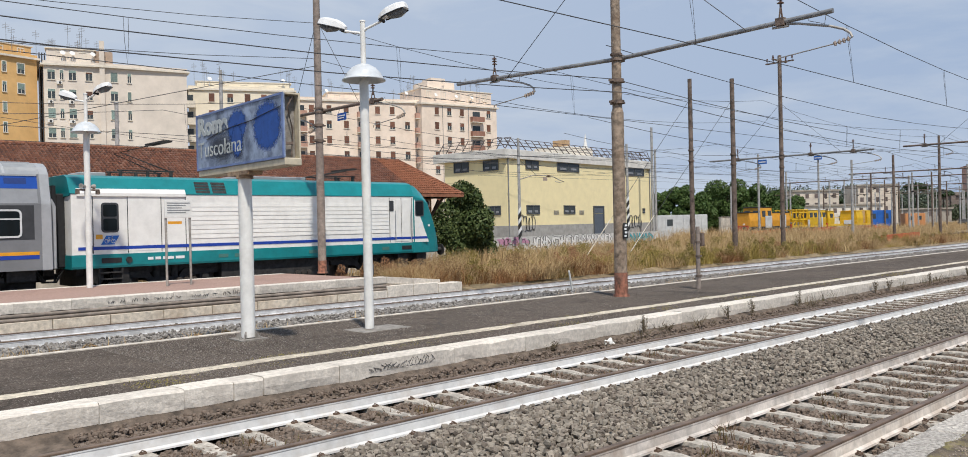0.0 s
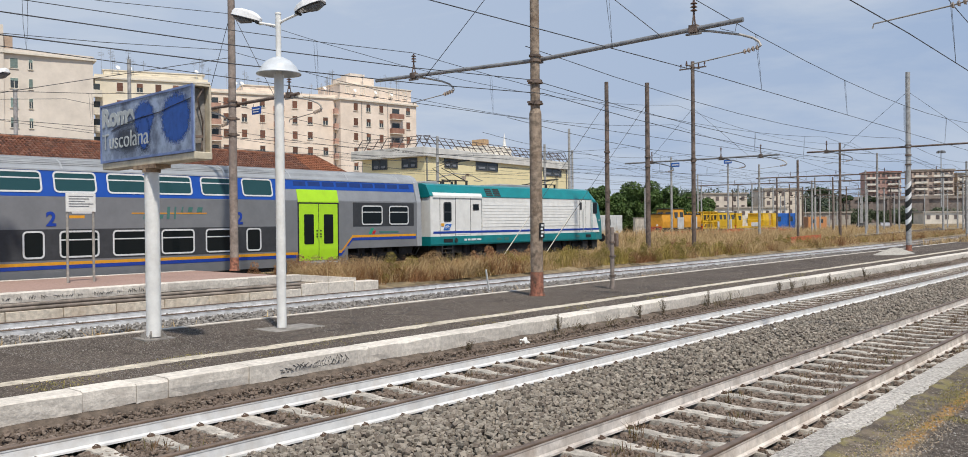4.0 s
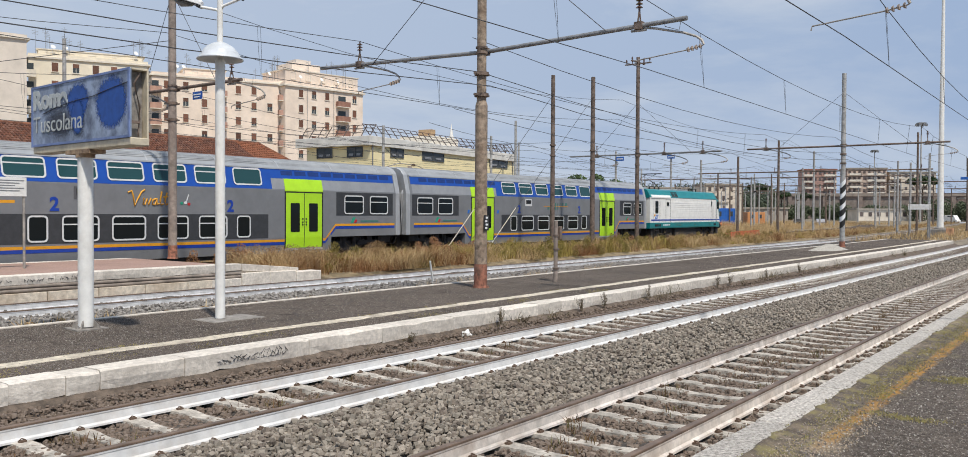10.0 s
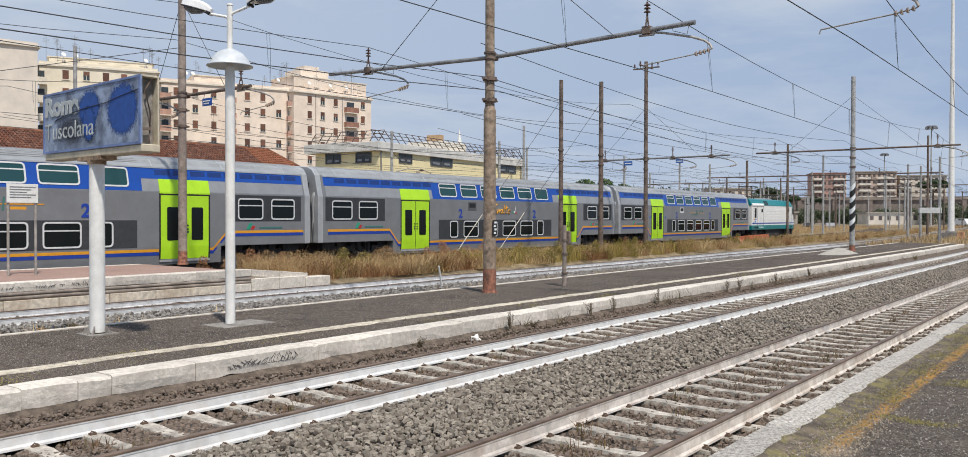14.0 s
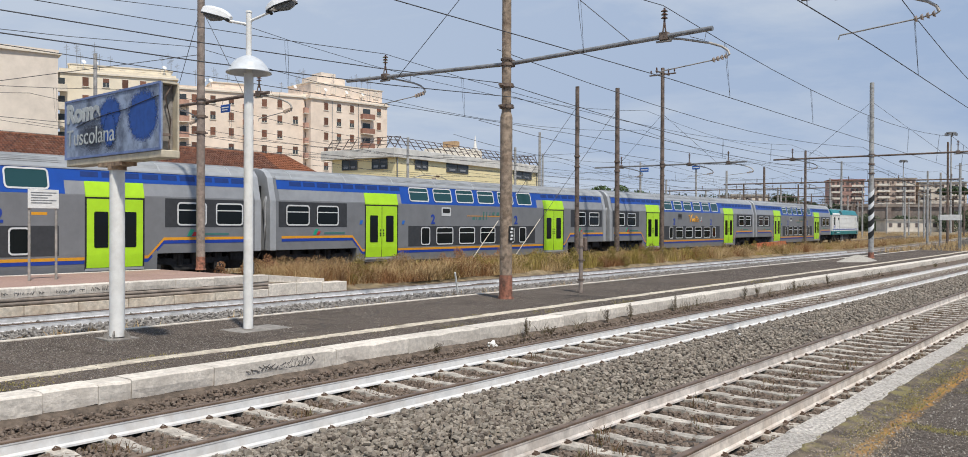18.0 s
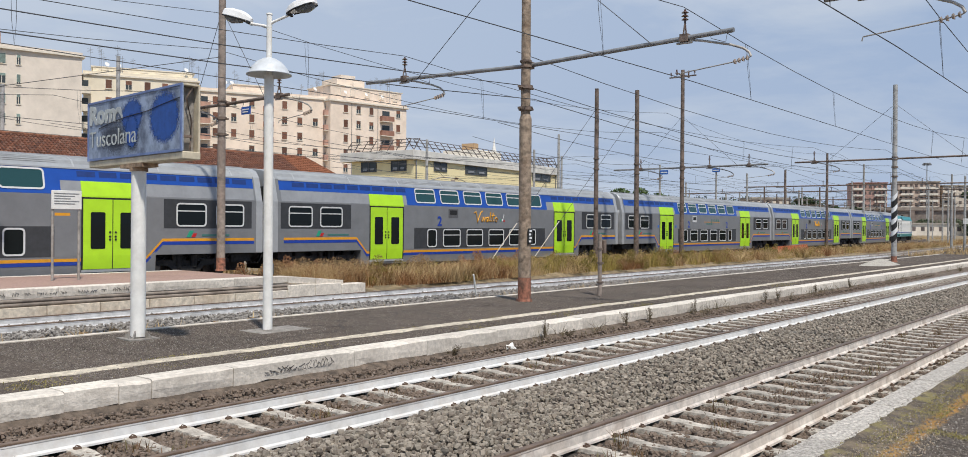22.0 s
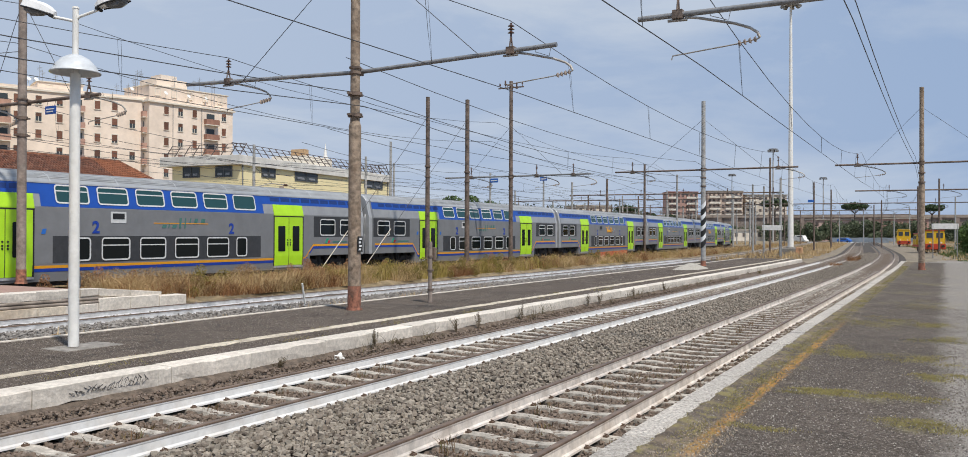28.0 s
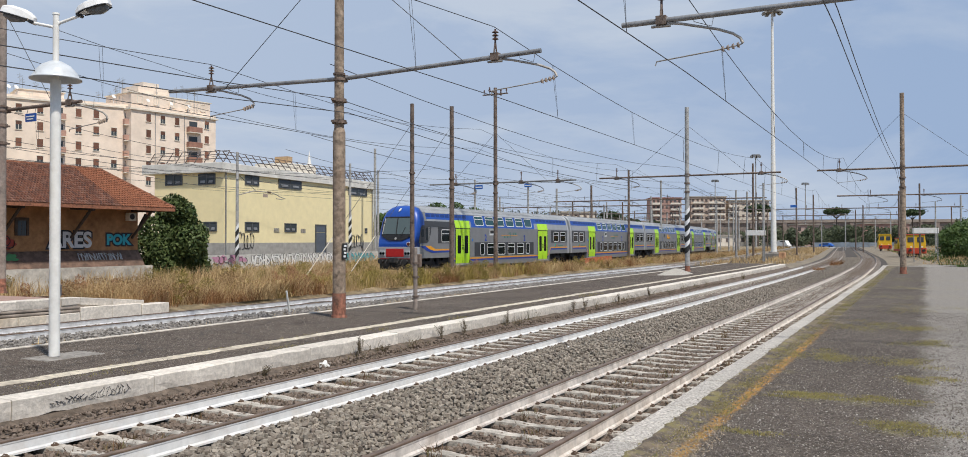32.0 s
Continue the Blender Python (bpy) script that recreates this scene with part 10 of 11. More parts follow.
def track_machine(m, length, label, body_m, frame_m, cabs, arm=False, tall=1.0, panels=(), roof_m=None, gantry=None, blind=(), boxes=True):
    t = thing("track_machine", m, label, "track machine", "track machines")
    bm = bmesh.new()
    box(bm, 0, length, -1.3, 1.3, 0.85, 1.15)
    part("chassis", bm, frame_m, t, bevel=0.03)
    bm = bmesh.new()
    box(bm, -0.12, 0.0, -1.3, 1.3, 0.55, 1.35)
    bb = part("buffer_beam", bm, M_machred, t, bevel=0.03)
    for s in (-1, 1):
        bm = bmesh.new()
        cyl(bm, (-0.55, s * 0.88, 1.0), (-0.1, s * 0.88, 1.0), 0.18, seg=12)
        part("buffer", bm, M_dark, bb)
        bm = bmesh.new()
        cyl(bm, (-0.2, s * 0.7, 1.5), (-0.1, s * 0.7, 1.5), 0.12, seg=12)
        part("headlight", bm, M_trimpale, bb)
    for u in (1.4, 3.0, length - 3.0, length - 1.4):
        bm = bmesh.new()
        for s in (-1, 1):
            cyl(bm, (u, s * 0.7, 0.46), (u, s * 0.84, 0.46), 0.46, seg=16)
        cyl(bm, (u, -0.7, 0.46), (u, 0.7, 0.46), 0.08, seg=6)
        part("wheelset", bm, M_dark, t)
    for a, b, h in cabs:
        bm = bmesh.new()
        prism(bm, [(-1.3, 1.15), (-1.35, 1.15 + h * 0.45 * tall), (-1.2, 1.15 + h * tall), (1.2, 1.15 + h * tall), (1.35, 1.15 + h * 0.45 * tall), (1.3, 1.15)], a, b)
        cb = part("cabin", bm, body_m, t, bevel=0.05)
        n = max(1, int((b - a) / 1.0))
        for k in range(0 if (a, b, h) in blind else n):
            for s in (-1, 1):
                bm = bmesh.new()
                u = a + (k + 0.5) * (b - a) / n
                box(bm, u - 0.33, u + 0.33, s * 1.30 - 0.06, s * 1.30 + 0.06, 1.15 + h * 0.52 * tall, 1.15 + h * 0.84 * tall)
                part("window", bm, M_winglass, cb)
        bm = bmesh.new()
        box(bm, a - 0.1, b + 0.1, -1.25, 1.25, 1.15 + h * tall, 1.27 + h * tall)
        part("cabin_roof", bm, roof_m or frame_m, cb, bevel=0.03)
        for y in () if (a, b, h) in blind else (-0.62, 0.62):
            bm = bmesh.new()
            box(bm, a - 0.04, a + 0.03, y - 0.42, y + 0.42, 1.15 + h * 0.5 * tall, 1.15 + h * 0.85 * tall)
            part("window", bm, M_winglass, cb)
    bm = bmesh.new()
    u = 0.3
    while u < length:
        cyl(bm, (u, -1.25, 1.15), (u, -1.25, 2.1), 0.03, seg=5)
        u += 1.2
    tube(bm, [(0.2, -1.25, 2.1), (length - 0.2, -1.25, 2.1)], 0.03, 5)
    tube(bm, [(0.2, -1.25, 1.6), (length - 0.2, -1.25, 1.6)], 0.02, 5)
    part("handrail", bm, body_m, t)
    for k in range(4 if boxes else 0):
        bm = bmesh.new()
        u = length * (0.2 + 0.17 * k)
        box(bm, u, u + 0.9, -1.1, 1.0, 1.15, 1.6 + 0.5 * ((k * 7) % 3))
        part("machinery_box", bm, body_m if k % 2 else M_galv, t, bevel=0.04)
    for a, b, za, zb in panels:
        bm = bmesh.new()
        box(bm, a, b, -1.40, -1.36, za, zb)
        part("side_panel", bm, M_contw, t, "pale side panel", bevel=0.01)
    if gantry:
        bm = bmesh.new()
        for u in np.linspace(gantry[0], gantry[1], 5):
            for y in (-1.2, 1.2):
                cyl(bm, (u, y, 1.15), (u, y, gantry[2]), 0.09, seg=6)
            tube(bm, [(u, -1.2, gantry[2]), (u, 1.2, gantry[2])], 0.07, 5)
        for y in (-1.2, 1.2):
            for z in (gantry[2], gantry[2] - 0.35, 1.9):
                tube(bm, [(gantry[0] - 0.2, y, z), (gantry[1] + 0.2, y, z)], 0.08, 5)
            tube(bm, [(gantry[0], y, 1.2), (gantry[1] * 0.6, y, gantry[2] - 0.3), (gantry[1], y, 1.2)], 0.06, 5)
        part("gantry", bm, body_m, t, "yellow tubular gantry")
    if arm:
        bm = bmesh.new()
        tube(bm, [(length * 0.35, 0, 1.2), (length * 0.4, 0, 3.4), (length * 0.8, 0, 2.9), (length * 0.85, 0, 1.8)], 0.14, 8)
        part("crane_arm", bm, body_m, t)
    return t


track_machine(pose(96.2, 50.7, 0.0, 0, 0, -5), 9.3, "orange and yellow shunting machine parked in the yard", M_machor, M_dark, ((0.2, 2.5, 1.75), (2.6, 5.2, 2.4), (5.3, 9.3, 1.7)), panels=((3.5, 5.0, 1.0, 2.5), (6.8, 8.2, 1.0, 2.6)), blind=((0.2, 2.5, 1.75), (5.3, 9.3, 1.7)))
track_machine(pose(106.2, 50.0, 0.0, 0, 0, -3), 9.2, "yellow track machine with a gantry and a white-roofed cabin", M_mach, M_mach, ((4.4, 9.0, 2.0),), panels=((3.9, 4.4, 0.4, 1.9), (7.6, 8.0, 0.5, 2.2)), roof_m=M_contw, gantry=(0.3, 4.0, 3.2))
track_machine(pose(115.9, 49.6, 0.0, 0, 0, -4), 13.0, "yellow maintenance wagon with boxes round a cable drum", M_mach, M_mach, ((0.2, 1.9, 1.8), (8.4, 10.2, 1.8), (11.5, 12.9, 1.8)), panels=((4.4, 6.6, 1.1, 1.7), (8.8, 12.4, 0.35, 0.85)), blind=((8.4, 10.2, 1.8), (11.5, 12.9, 1.8)), boxes=False)
bm = bmesh.new()
cyl(bm, (0, -1.0, 1.0), (0, -0.9, 1.0), 1.0, seg=20)
cyl(bm, (0, -0.9, 1.0), (0, 0.9, 1.0), 0.8, seg=20)
cyl(bm, (0, 0.9, 1.0), (0, 1.0, 1.0), 1.0, seg=20)
solid("cable_drum", bm, mat("drum_tan", (0.5, 0.33, 0.15), 0.8, var=0.1), "tan cable drum on the maintenance wagon", "cable drum", m=pose(126.7, 48.85, 1.15, 0, 0, -4))
track_machine(pose(133.6, -2.3, -0.28, 0, 0, 15), 7.0, "yellow and red track machine on a siding", M_mach, M_machred, ((0.3, 4.0, 2.0), (4.6, 6.6, 1.5)), False)
track_machine(pose(205, 4.4, -0.28, 0, 0, 5), 8.0, "yellow track machine with a raised arm on a siding", M_mach, M_mach, ((0.6, 3.4, 2.0), (4.4, 7.4, 1.7)), True, 1.25)
# orange safety mesh laid on the dry ground
bm = bmesh.new()
for k in range(7):
    mm = pose(86 + 5.2 * k, 43.5 + 0.8 * math.sin(k * 2.0), 0.0, 0, 0, -5 + 7 * math.sin(k))
    box(bm, 0, 4.8, -0.03, 0.03, -0.1, 0.85 + 0.15 * math.sin(k * 3.0), mm)
solid("safety_mesh", bm, mat("orange_mesh", (0.50, 0.13, 0.05), 0.8, var=0.35, scale=3), "sagging orange plastic safety mesh in dry grass", "safety mesh")
bm = bmesh.new()
for k in range(4):
    box(bm, 0, 2.5, -0.03, 0.03, -0.1, 0.7, pose(66 + 3.4 * k, 21.9 + 0.5 * k, 0.0, 0, 0, 4))
solid("safety_mesh", bm, bpy.data.materials["orange_mesh"], "low orange plastic mesh between the tracks", "safety mesh")
# white van and car at the back
def car(m, material, label, van=False):
    t = thing("parked_van" if van else "parked_car", m, label, "van" if van else "car", "parked vehicles")
    h = 2.3 if van else 1.45
    bm = bmesh.new()
    prism(bm, [(0, 0.35), (0, 0.85), (0.5, 0.95), (1.2, h), (4.2 if van else 3.4, h), (4.4, 0.95), (4.45, 0.35)], -0.88, 0.88)
    for v in bm.verts:
        v.co = Vector((v.co.y, v.co.x, v.co.z))
    part("body", bm, material, t, bevel=0.06)
    for s in (-1, 1):
        bm = bmesh.new()
        box(bm, 1.25, 3.2, s * 0.885 - 0.01, s * 0.885 + 0.01, h - 0.5, h - 0.12)
        part("window", bm, M_winglass, t)
        for u in (0.85, 3.55):
            bm = bmesh.new()
            cyl(bm, (u, s * 0.7, 0.32), (u, s * 0.9, 0.32), 0.32, seg=14)
            part("wheel", bm, M_black, t)


car(pose(288, 35.5, -0.22, 0, 0, 60), M_white, "white van parked past the platform", True)
car(pose(302, 23.8, -0.22, 0, 0, 70), M_contb, "small blue car parked past the platform")
car(pose(186, 52.0, -0.3, 0, 0, 20), M_dark, "dark car parked in the yard")
car(pose(192, 49.0, -0.3, 0, 0, 20), mat("car_grey", (0.3, 0.3, 0.32), 0.4, var=0.05), "grey car parked in the yard")

# ---- more masts, portals and lights in the yard ----
for x, y, h, m in ((88.2, 24.9, 10.0, M_rust), (105.7, 26.3, 10.0, M_conc_grey), (109.3, 15.6, 12.0, M_rust), (129.7, 13.1, 10.0, M_rust), (151.4, 13.2, 10, M_rust), (146.5, 0.2, 10.0, M_rust), (128.2, -2.8, 10.0, M_rust), (114.0, 18.6, 9, M_conc_grey),
                   (79.4, 51.5, 10.4, M_conc_grey), (89.2, 47.8, 6.2, M_conc_grey), (90.5, 45.0, 9.8, M_conc_grey), (106, 45.0, 10.4, M_conc_grey), (87.2, 28.8, 8.4, M_rust), (139.6, 42.6, 9, M_rust), (146, 50.4, 9, M_conc_grey),
                   (124, 33, 9, M_conc_grey), (160, 38, 9, M_conc_grey), (172, 30, 9, M_rust), (185, 26, 9, M_rust), (165, 55, 9, M_conc_grey), (190, 44, 9, M_conc_grey), (205, 36, 9, M_rust), (220, 48, 9, M_conc_grey), (235, 30, 9, M_rust),
                   (175, 7.0, 9, M_rust), (200, 10, 9, M_rust), (225, 14, 9, M_conc_grey), (165, -5, 9, M_conc_grey), (190, -8, 9, M_rust), (250, 22, 9, M_conc_grey), (205, 58, 9, M_conc_grey), (180, 66, 9, M_conc_grey)):
    k = line_mast(x, y, -0.2, h, 0.14, m, "slim line mast in the rail yard", collar=False)


for x, y, z in ((90.35, 44.86, 8.42), (105.85, 45.42, 9.55)):
    bm = bmesh.new()
    box(bm, -0.03, 0.03, -1.0, 0.06, 0.0, 0.5)
    bp_ = solid("mast_plate", bm, M_contb, "small blue plate fixed to a slim mast", "plate", "mast plates", bevel=0.01, m=pose(x, y, z))
    bm = bmesh.new()
    box(bm, -0.036, -0.03, -0.9, -0.05, 0.18, 0.3)
    part("writing_bar", bm, M_ltext, bp_)


def portal(x, y0, y1, z, label, ang=5.0, tags=(), feet=(-1, 1)):
    """Long cross-beam between masts, with insulators standing on it and pull-offs under it."""
    t = thing("cross_beam", pose(x, (y0 + y1) / 2, 0, 0, 0, ang), label, "cross beam", "yard cross beams")
    half = (y1 - y0) / 2
    bm = bmesh.new()
    cyl(bm, (0, -half, z), (0, half, z), 0.065, seg=8)
    b = part("beam", bm, M_rust, t)
    yy = -half + 1.0
    while yy < half:
        bm, bi = bmesh.new(), bmesh.new()
        pull_off(bm, bi, 0, yy, z, -1)
        part("registration_arm", bm, M_galv, b)
        insulator(bi, 0, yy, z + 0.05, 0.5)
        part("insulator", bi, M_insul, b)
        yy += 4.6
    for yy in tags:
        bm = bmesh.new()
        box(bm, -0.05, 0.0, yy - 0.42, yy + 0.42, z + 0.22, z + 0.58)
        part("number_plate", bm, M_contb, b, "small blue plate")
    for yy in [f * (half - 0.3) for f in feet]:
        bm = bmesh.new()
        cyl(bm, (0, yy, -0.3), (0, yy, z + 1.5), 0.15, 0.11, 10)
        part("mast", bm, M_conc_grey, t)


portal(90, -9, 4.2, 6.5, "rusty cross-beam over the near tracks", feet=(-1,))
portal(90, 11.0, 34, 6.6, "rusty cross-beam over the yard tracks")
portal(108, 16, 50, 6.8, "rusty cross-beam over the yard tracks")
portal(127, -8, 24, 6.6, "rusty cross-beam over the curving tracks", tags=(5.1,))
portal(140, 24, 56, 6.8, "rusty cross-beam over the yard tracks")
portal(165, 0, 30, 6.7, "rusty cross-beam over the curving tracks")
portal(176, 30, 62, 6.8, "rusty cross-beam over the yard tracks")
portal(205, 3, 40, 6.8, "rusty cross-beam over the distant tracks")
portal(245, 8, 60, 7.0, "rusty cross-beam over the distant tracks")
line_mast(42.1, 36.9, -0.1, 8.2, 0.115, M_conc_grey, "pale mast with black and white stripes before the graffiti wall", stripes=1.3, bands=3, collar=False)
br = thing("bracket_arm", pose(42.1, 36.9, 0), "slim bracket arm with a steady arm on a striped mast", "bracket arm")
bm = bmesh.new()
tube(bm, [(0.1, 0, 5.25), (1.6, 0.02, 5.6), (3.2, 0.0, 5.56)], 0.038, 6)
part("tube", bm, M_galv_tan, br)
bm = bmesh.new()
tube(bm, [(3.2, 0.0, 5.56), (3.7, 0, 5.48), (4.2, 0, 5.3), (4.75, 0, 5.18), (4.3, 0, 5.12), (3.8, 0, 5.16)], 0.03, 6)
part("steady_arm", bm, M_galv_tan, br)
bm = bmesh.new()
tube(bm, [(0.1, 0, 6.6), (1.7, 0, 5.64)], 0.015, 5)
part("stay", bm, M_wire, br)
bm = bmesh.new()
for k in range(4):
    cyl(bm, (2.9 + 0.09 * k, 0, 5.56), (2.94 + 0.09 * k, 0, 5.555), 0.075, seg=10)
part("insulator", bm, M_insul, br)
bm = bmesh.new()
box(bm, 2.42, 2.86, -0.06, -0.04, 5.2, 5.46)
part("plate", bm, M_insul_pale, br)
line_mast(56.1, 38.1, -0.1, 8.6, 0.12, M_conc_grey, "pale mast with black and white stripes before the yellow building", stripes=1.5, collar=False)
line_mast(15.4, 38.0, -0.1, 8.57, 0.11, M_conc_grey, "pale slim mast behind the goods shed", collar=False)
line_mast(20.8, 38.0, -0.1, 10.7, 0.11, M_conc_grey, "pale tall mast behind the goods shed", collar=False)
line_mast(65.2, 42.0, -0.1, 10.9, 0.14, M_conc_grey, "plain pale mast at the corner of the yellow building", collar=False)


def tower(x, y, h, label):
    t = thing("floodlight_mast", pose(x, y, -0.3), label, "floodlight", "distant floodlights")
    bm = bmesh.new()
    cyl(bm, (0, 0, 0), (0, 0, h), 0.35, 0.16, 10)
    part("pole", bm, M_conc_grey, t)
    bm = bmesh.new()
    cyl(bm, (0, 0, h - 0.2), (0, 0, h + 0.1), 1.4, 1.4, 14)
    part("lamp_ring", bm, M_galv, t)
    for k in range(6):
        bm = bmesh.new()
        a = 2 * math.pi * k / 6
        box(bm, -0.35, 0.35, -0.35, 0.35, -0.9, -0.2, Matrix.Translation((1.4 * math.cos(a), 1.4 * math.sin(a), h)))
        part("floodlight", bm, M_galv, t)


tower(282, 45, 30, "tall floodlight mast in the distance")
tower(390, 81.5, 30, "tall floodlight mast in the distance")
tower(400, 44, 28, "tall floodlight mast in the distance")
# more wires over the yard
for k, (y, z) in enumerate(((12.0, 7.4), (19.2, 6.6), (27.5, 7.2), (31.5, 6.4), (36.5, 7.5), (41.0, 6.6), (44.0, 7.6), (47.0, 6.2))):
    feeder([20 + 8 * (k % 3), 60, 90, 127, 165, 205, 245], y, z, "thin dark wire over the yard tracks", 0.7, 0.012)
for p, q in (((16.4, 21.95, 7.9), (8.0, 30.3, 6.0)), ((38.2, 20.6, 8.6), (32.1, 23.3, 0.0)), ((42.8, 20.8, 9.0), (35.5, 23.2, 0.0))):
    bm = bmesh.new()
    tube(bm, [p, q], 0.012, 5)
    solid("stay_wire", bm, M_wire, "slanting stay wire of a pole", "stay wire", "pole stays")
bm = bmesh.new()
cyl(bm, (35.5, 23.2, 0.0), (37.5, 22.6, 2.46), 0.022, seg=8)
solid("stay_guard", bm, M_trimpale, "white guard tube on the foot of a stay wire", "guard tube")
bm = bmesh.new()
cyl(bm, (32.1, 23.3, 0.0), (33.76, 22.57, 2.34), 0.022, seg=8)
solid("stay_guard", bm, M_trimpale, "white guard tube on the foot of a stay wire", "guard tube")
# curved road-like apron at the far bend, and green grass on the far side
bm = bmesh.new()
box(bm, 0, 60, -9, 9, -0.29, -0.22)
solid("pale_apron", bm, mat("pale_apron", (0.42, 0.44, 0.46), 0.9, var=0.08, scale=0.3), "pale paved apron beyond the bend", "paving", kind="structure", m=pose(300, 22, 0, 0, 0, 60))
blades("green_grass", clumped(22000, 84, 220, -34, -5.5, -0.25, 500, 1.4, 77, 1.3), 0.15, 0.55, 0.03, M_leaf, "fresh green grass beside the tracks")
for i in range(6):
    bm = bmesh.new()
    box(bm, 0, 0.9, 0, 2.4, -0.3, 0.12)
    solid("concrete_block", bm, M_slab, "concrete crossing slab at the platform end", "slab", "crossing slabs", "structure", 0.02, pose(72.2 + 1.0 * i, -4.2 - 0.3 * i, 0, 0, 0, 4))

# bushy dry weeds among the grass between the tracks
M_dryleaf = island_mat("dry_weed_leaf", [(0.27, 0.15, 0.06), (0.36, 0.24, 0.11), (0.16, 0.085, 0.045), (0.19, 0.15, 0.05), (0.28, 0.12, 0.06), (0.40, 0.28, 0.14)], 0.9)
rw = np.random.default_rng(31)
cs, rs_ = [], []
for k in range(150):
    x = 18.8 + 75 * rw.uniform(0, 1) ** 1.7
    r = rw.uniform(0.16, 0.42) * (1.25 if x < 27 else 0.8)
    cs.append((x, rw.uniform(18.5, 22.9) + bend(x), r * 0.95))
    rs_.append(r)
ob = leaf_cloud("dry_weeds", cs, rs_, 60000, 0.026, M_dryleaf, None, 0.95, 12)
tagged(ob, "low bushy dried weeds with rusty seed heads between the tracks", "weeds", kind="stuff")

# leafy olive and yellow weeds standing in the grass in thickets
M_oliveleaf = island_mat("olive_weed_leaf", [(0.23, 0.185, 0.045), (0.34, 0.265, 0.07), (0.15, 0.125, 0.035), (0.33, 0.25, 0.08), (0.20, 0.16, 0.045)], 0.85)
M_rustleaf = island_mat("rusty_seed_head", [(0.24, 0.10, 0.05), (0.32, 0.16, 0.08), (0.16, 0.075, 0.045), (0.36, 0.22, 0.12)], 0.9)
for leaf_m, lab, seed, spots in ((M_oliveleaf, "olive green leafy weeds in thickets between the tracks", 51, ((20.3, 19.6, 0.5, 7), (24.5, 20.5, 0.8, 8), (31.5, 19.5, 1.6, 22), (37.0, 19.6, 2.2, 34), (43.5, 20.0, 2.2, 30), (52.0, 20.6, 3.0, 22), (66.0, 21.5, 5.0, 22))),
                                 (M_rustleaf, "rusty brown seed heads of tall weeds", 52, ((20.0, 22.4, 0.9, 14), (28.5, 21.3, 1.8, 16), (34.0, 22.4, 2.5, 16), (48.0, 21.5, 4.0, 18)))):
    rw = np.random.default_rng(seed)
    cs, rs_ = [], []
    for cx, cy, spread, count in spots:
        for k in range(count):
            x, r = cx + rw.normal(0, spread), rw.uniform(0.14, 0.34)
            y = np.clip(cy + rw.normal(0, 0.55), 18.5, 22.9) + bend(x)
            for q in range(rw.integers(1, 4)):
                cs.append((x + rw.normal(0, 0.12), y + rw.normal(0, 0.12), r * 0.8 + q * r * 0.9))
                rs_.append(r * (1 - 0.2 * q))
    tagged(leaf_cloud("leafy_weeds", cs, rs_, 330 * len(cs), 0.028, leaf_m, None, 1.1, seed), lab, "weeds", kind="stuff")
# the same among the grass before the sheds
rw = np.random.default_rng(53)
cs, rs_ = [], []
for k in range(140):
    x, y, r = rw.uniform(14, 66), rw.uniform(28.6, 36), rw.uniform(0.18, 0.42)
    cs += [(x, y, r * 0.7), (x + rw.normal(0, 0.2), y, r * 1.6)]
    rs_ += [r, r * 0.75]
tagged(leaf_cloud("leafy_weeds", cs, rs_, 60000, 0.035, M_oliveleaf, None, 1.0, 54), "olive weeds among the dry grass before the sheds", "weeds", kind="stuff")
# dark twiggy weeds at the foot of the kerb
M_twig = island_mat("dark_twig_leaf", [(0.085, 0.07, 0.045), (0.13, 0.105, 0.06), (0.075, 0.085, 0.035), (0.16, 0.12, 0.085)], 0.9)
rw = np.random.default_rng(57)
for k, (x, h) in enumerate(((13.59, 0.42), (16.77, 0.36), (17.77, 0.4), (20.17, 0.46), (24.87, 0.44), (25.91, 0.4), (29.3, 0.4), (33.0, 0.42), (10.9, 0.2), (14.4, 0.18))):
    t = thing("kerb_weed", pose(x, 6.27, -0.11), "dark twiggy weed at the foot of the kerb", "weed", "kerb weeds")
    bm = bmesh.new()
    tips = []
    for q in range(7):
        tip = Vector((rw.normal(0, 0.09), rw.normal(0, 0.05), h * rw.uniform(0.6, 1.0)))
        tube(bm, [(0, 0, 0), tuple(tip * 0.5 + Vector((rw.normal(0, 0.015), 0, 0.03))), tuple(tip)], 0.004, 4)
        tips += [tip, tip * 0.75, tip * 0.5]
    part("stems", bm, M_twig, t)
    leaf_cloud("leaves", tips, [0.035] * len(tips), 420, 0.012, M_twig, t, 1.2, 60 + k)
# dry tufts in the ballast of the middle track and by the far platform
tagged(leaf_cloud("dry_tufts", [(3.2 + 0.5 * q + rw.normal(0, 0.3), 13.0 + rw.normal(0, 0.5), -0.08) for q in range(26)] + [(22 + 1.1 * q, 12.4 + rw.normal(0, 0.4), -0.10) for q in range(22)], rw.uniform(0.06, 0.17, 48), 9000, 0.02, M_dryleaf, None, 0.7, 71), "low dry tufts in the grey ballast", "weeds", kind="stuff")

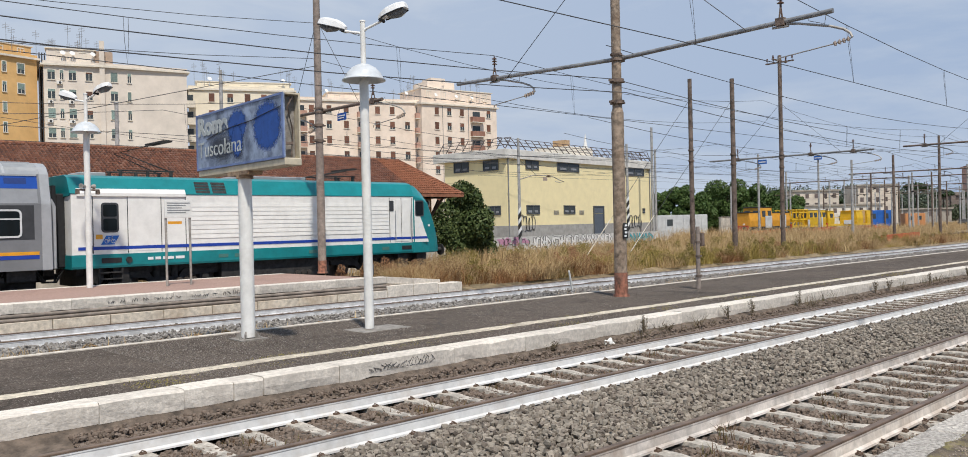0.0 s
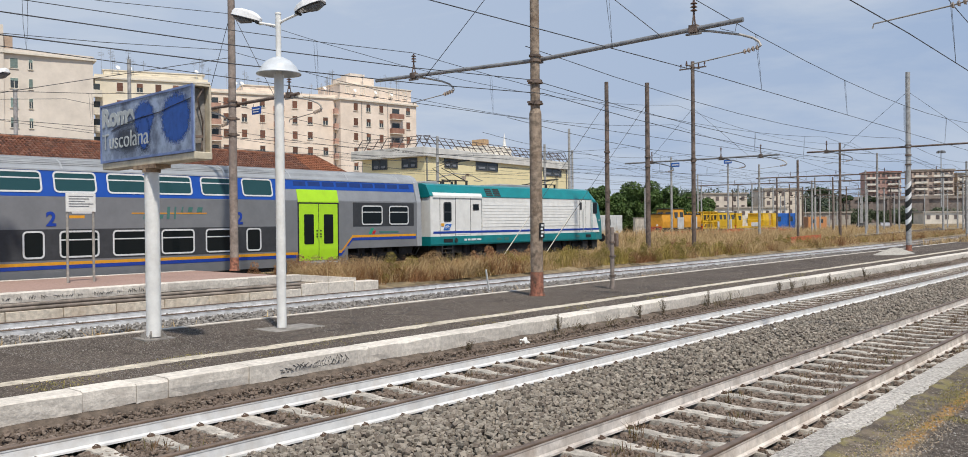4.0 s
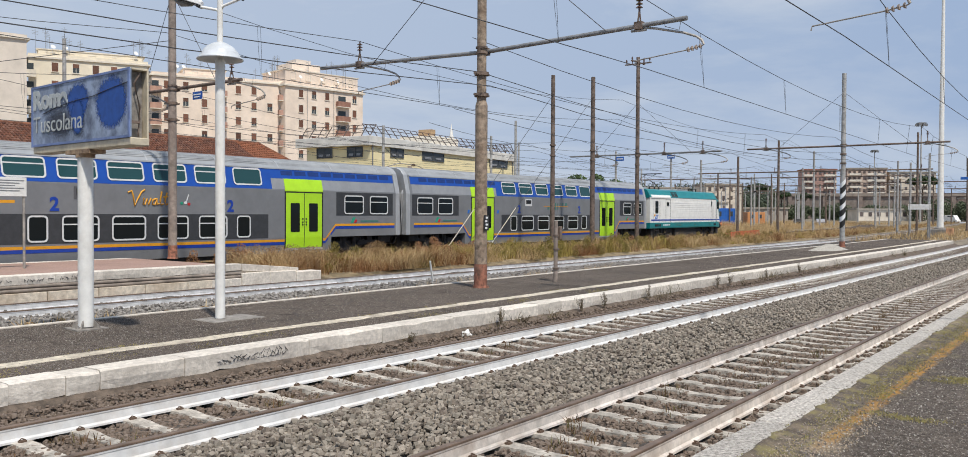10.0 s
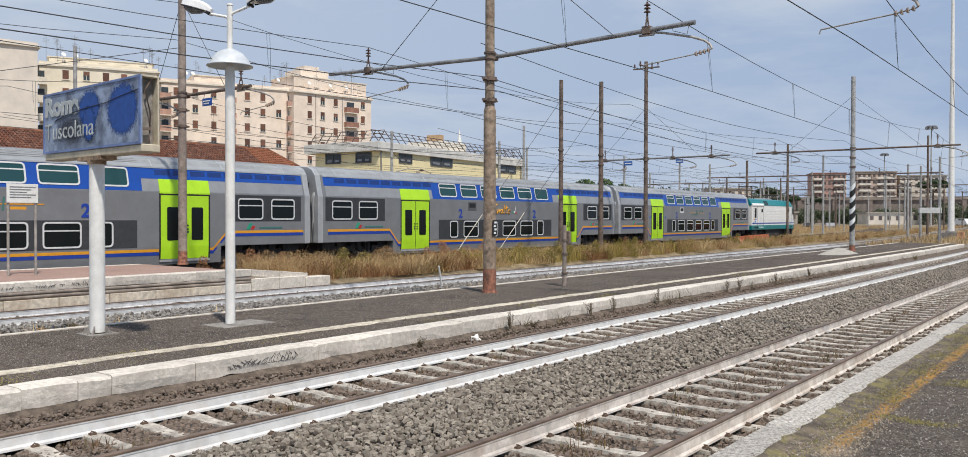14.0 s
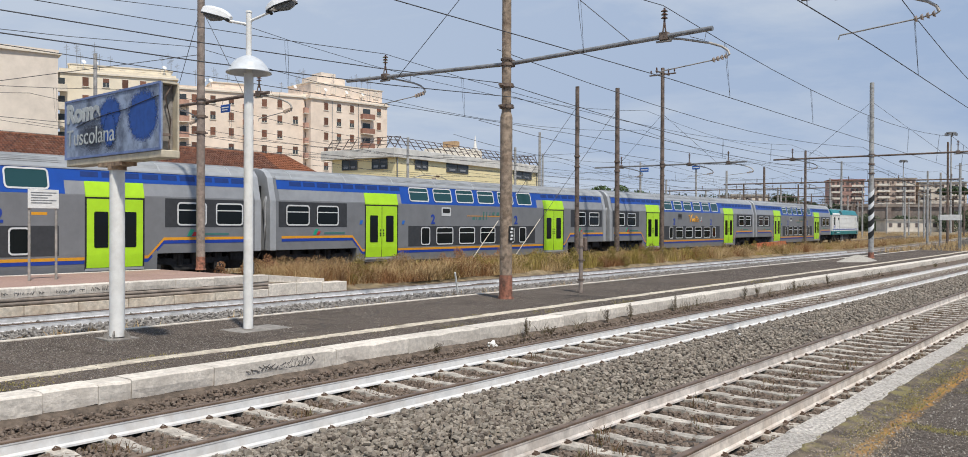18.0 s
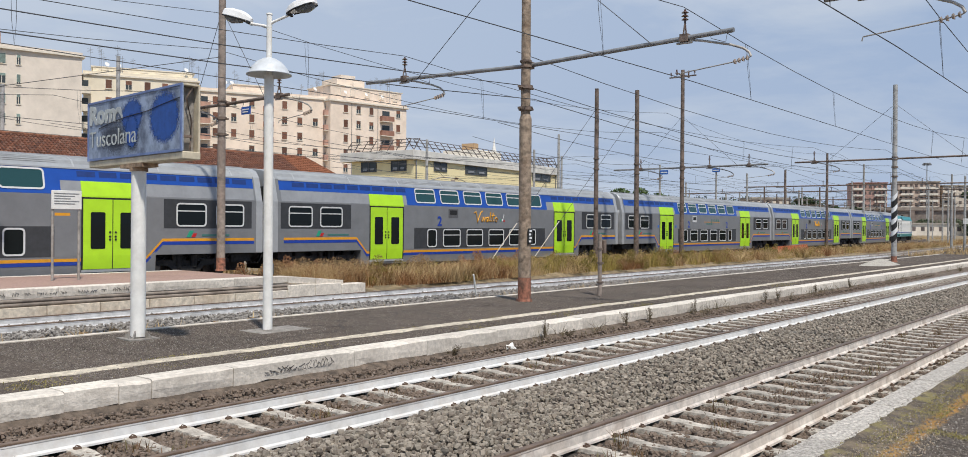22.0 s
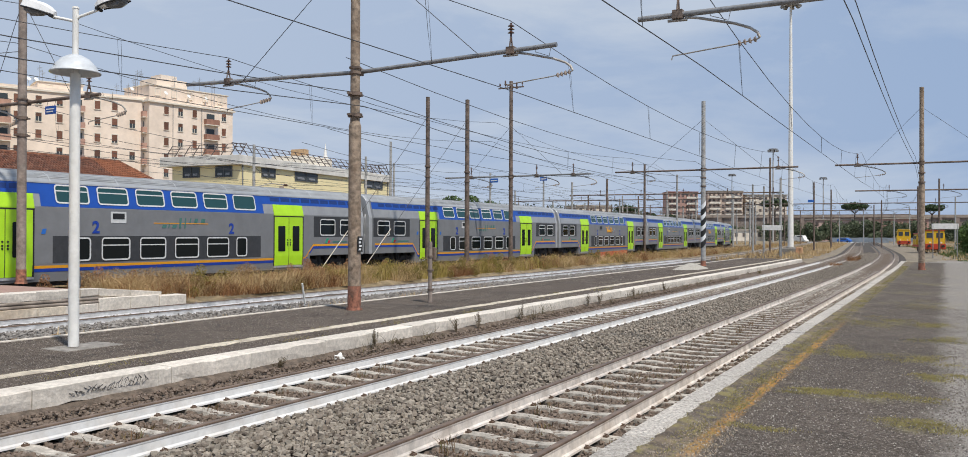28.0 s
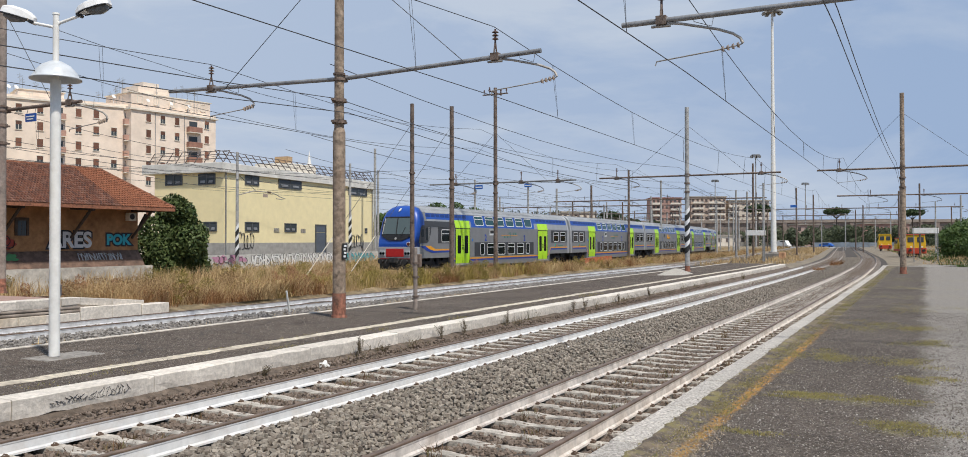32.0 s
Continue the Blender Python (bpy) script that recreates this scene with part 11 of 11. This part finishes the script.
# slim contact-line poles standing all over the yard
def yard_pole(m, material, label):
    t = thing("yard_pole", m, label, "pole", "yard poles")
    bm = bmesh.new()
    cyl(bm, (0, 0, 0), (0, 0, 8.6), 0.15, 0.11, 8)
    part("post", bm, material, t)
    bm = bmesh.new()
    tube(bm, [(0, 0, 6.6), (0.2, -1.2, 6.75), (0.3, -2.4, 6.7)], 0.035, 5)
    arm = part("bracket", bm, M_rust, t)
    bm = bmesh.new()
    cyl(bm, (0.04, -0.3, 6.5), (0.08, -0.6, 6.6), 0.09, seg=6)
    part("insulator", bm, M_stripeblack, arm)
    return t


pole_pale = yard_pole(pose(128, 37.5 + bend_far(128), -0.3), M_conc_grey, "slim pale contact-line pole in the yard")
pole_brown = yard_pole(pose(149, 47 + bend_far(149), -0.3), M_rust, "slim rusty contact-line pole in the yard")
rp = random.Random(23)
for k in range(30):
    x = 112 + 4.3 * k + rp.uniform(-2, 2)
    y = (33.5, 39.5, 46.0, 55.0)[k % 4] + rp.uniform(-0.6, 0.6) + bend_far(x)
    copy_thing(pole_brown if k % 3 == 1 else pole_pale, pose(x, y, -0.3 - rp.uniform(0, 1.2), 0, 0, rp.choice((0, 180)) + rp.uniform(-8, 8)))

# hazy line of far trees over the yard
FAR_A, FAR_B = (339.6, 195.0, 16.5), (391.8, 127.3, 16.5)
# distance haze is mixed into these greyed leaf colours
M_hazeleaf = island_mat("far_hazy_leaf", [(0.075, 0.10, 0.07), (0.10, 0.13, 0.09), (0.06, 0.08, 0.06), (0.13, 0.155, 0.11)], 0.8)
rt = np.random.default_rng(44)
cs, rs_ = [], []
for k in range(120):
    f = rt.uniform(0, 1)
    x, y = FAR_A[0] + (FAR_B[0] - FAR_A[0]) * f + rt.uniform(-14, 14), FAR_A[1] + (FAR_B[1] - FAR_A[1]) * f
    top = FAR_A[2] + rt.uniform(-5.5, 0.5) * (0.6 + 0.4 * math.sin(f * 17))
    cs.append((x, y, top - 1.5))
    rs_.append(rt.uniform(1.4, 2.6))
    cs.append((x, y + 1.0, top * 0.5))
    rs_.append(top * 0.45)
ob = leaf_cloud("far_woods", cs, rs_, 30000, 0.6, M_hazeleaf, None, 0.9, 14)
tagged(ob, "hazy line of far green trees beyond the yard", "trees", kind="stuff")

# ---- what moves ----
# times and the place of the joint between locomotive and first coach
RUN = [(0.0, 8.45), (2.0, 18.1), (4.0, 27.75), (6.0, 37.25), (8.0, 46.8), (10.0, 56.3), (12.5, 68.7), (14.4, 78.7), (16.6, 91.2), (18.0, 99.5), (19.0, 105.6),
       (20.5, 115.1), (22.5, 128.3), (24.2, 139.95), (27.0, 160.7), (28.0, 168.6), (29.0, 176.7), (30.5, 189.0), (32.0, 201.1)]
TRAIN_Y = TRACK_D
PITCH = 26.3


def on_curve(s):
    """The x that lies s metres along the train's track."""
    x = min(s, 120.0)
    while x < s - 1e-6 and s > 120:
        step = min(1.0, s - x)
        rise = bend_far(x + step) - bend_far(x)
        s -= math.hypot(step, rise) - step
        x += step
    return x


def car_pose(x0, length):
    """A car whose ends run on the curve; x0 is its rear end, measured along the track."""
    xa, xb = on_curve(x0 + 3.0), on_curve(x0 + length - 3.0)
    a = Vector((xa, TRAIN_Y + bend_far(xa), 0))
    b = Vector((xb, TRAIN_Y + bend_far(xb), 0))
    d = (b - a).normalized()
    p = a - d * 3.0
    return pose(p.x, p.y, RAIL_D, 0, 0, math.degrees(math.atan2(d.y, d.x)))


def motions():
    for i, car in enumerate(cars):
        length = 15.6 if i == 0 else PITCH
        walk(car, [(t, car_pose(s - i * PITCH, length)) for t, s in RUN])


motions()
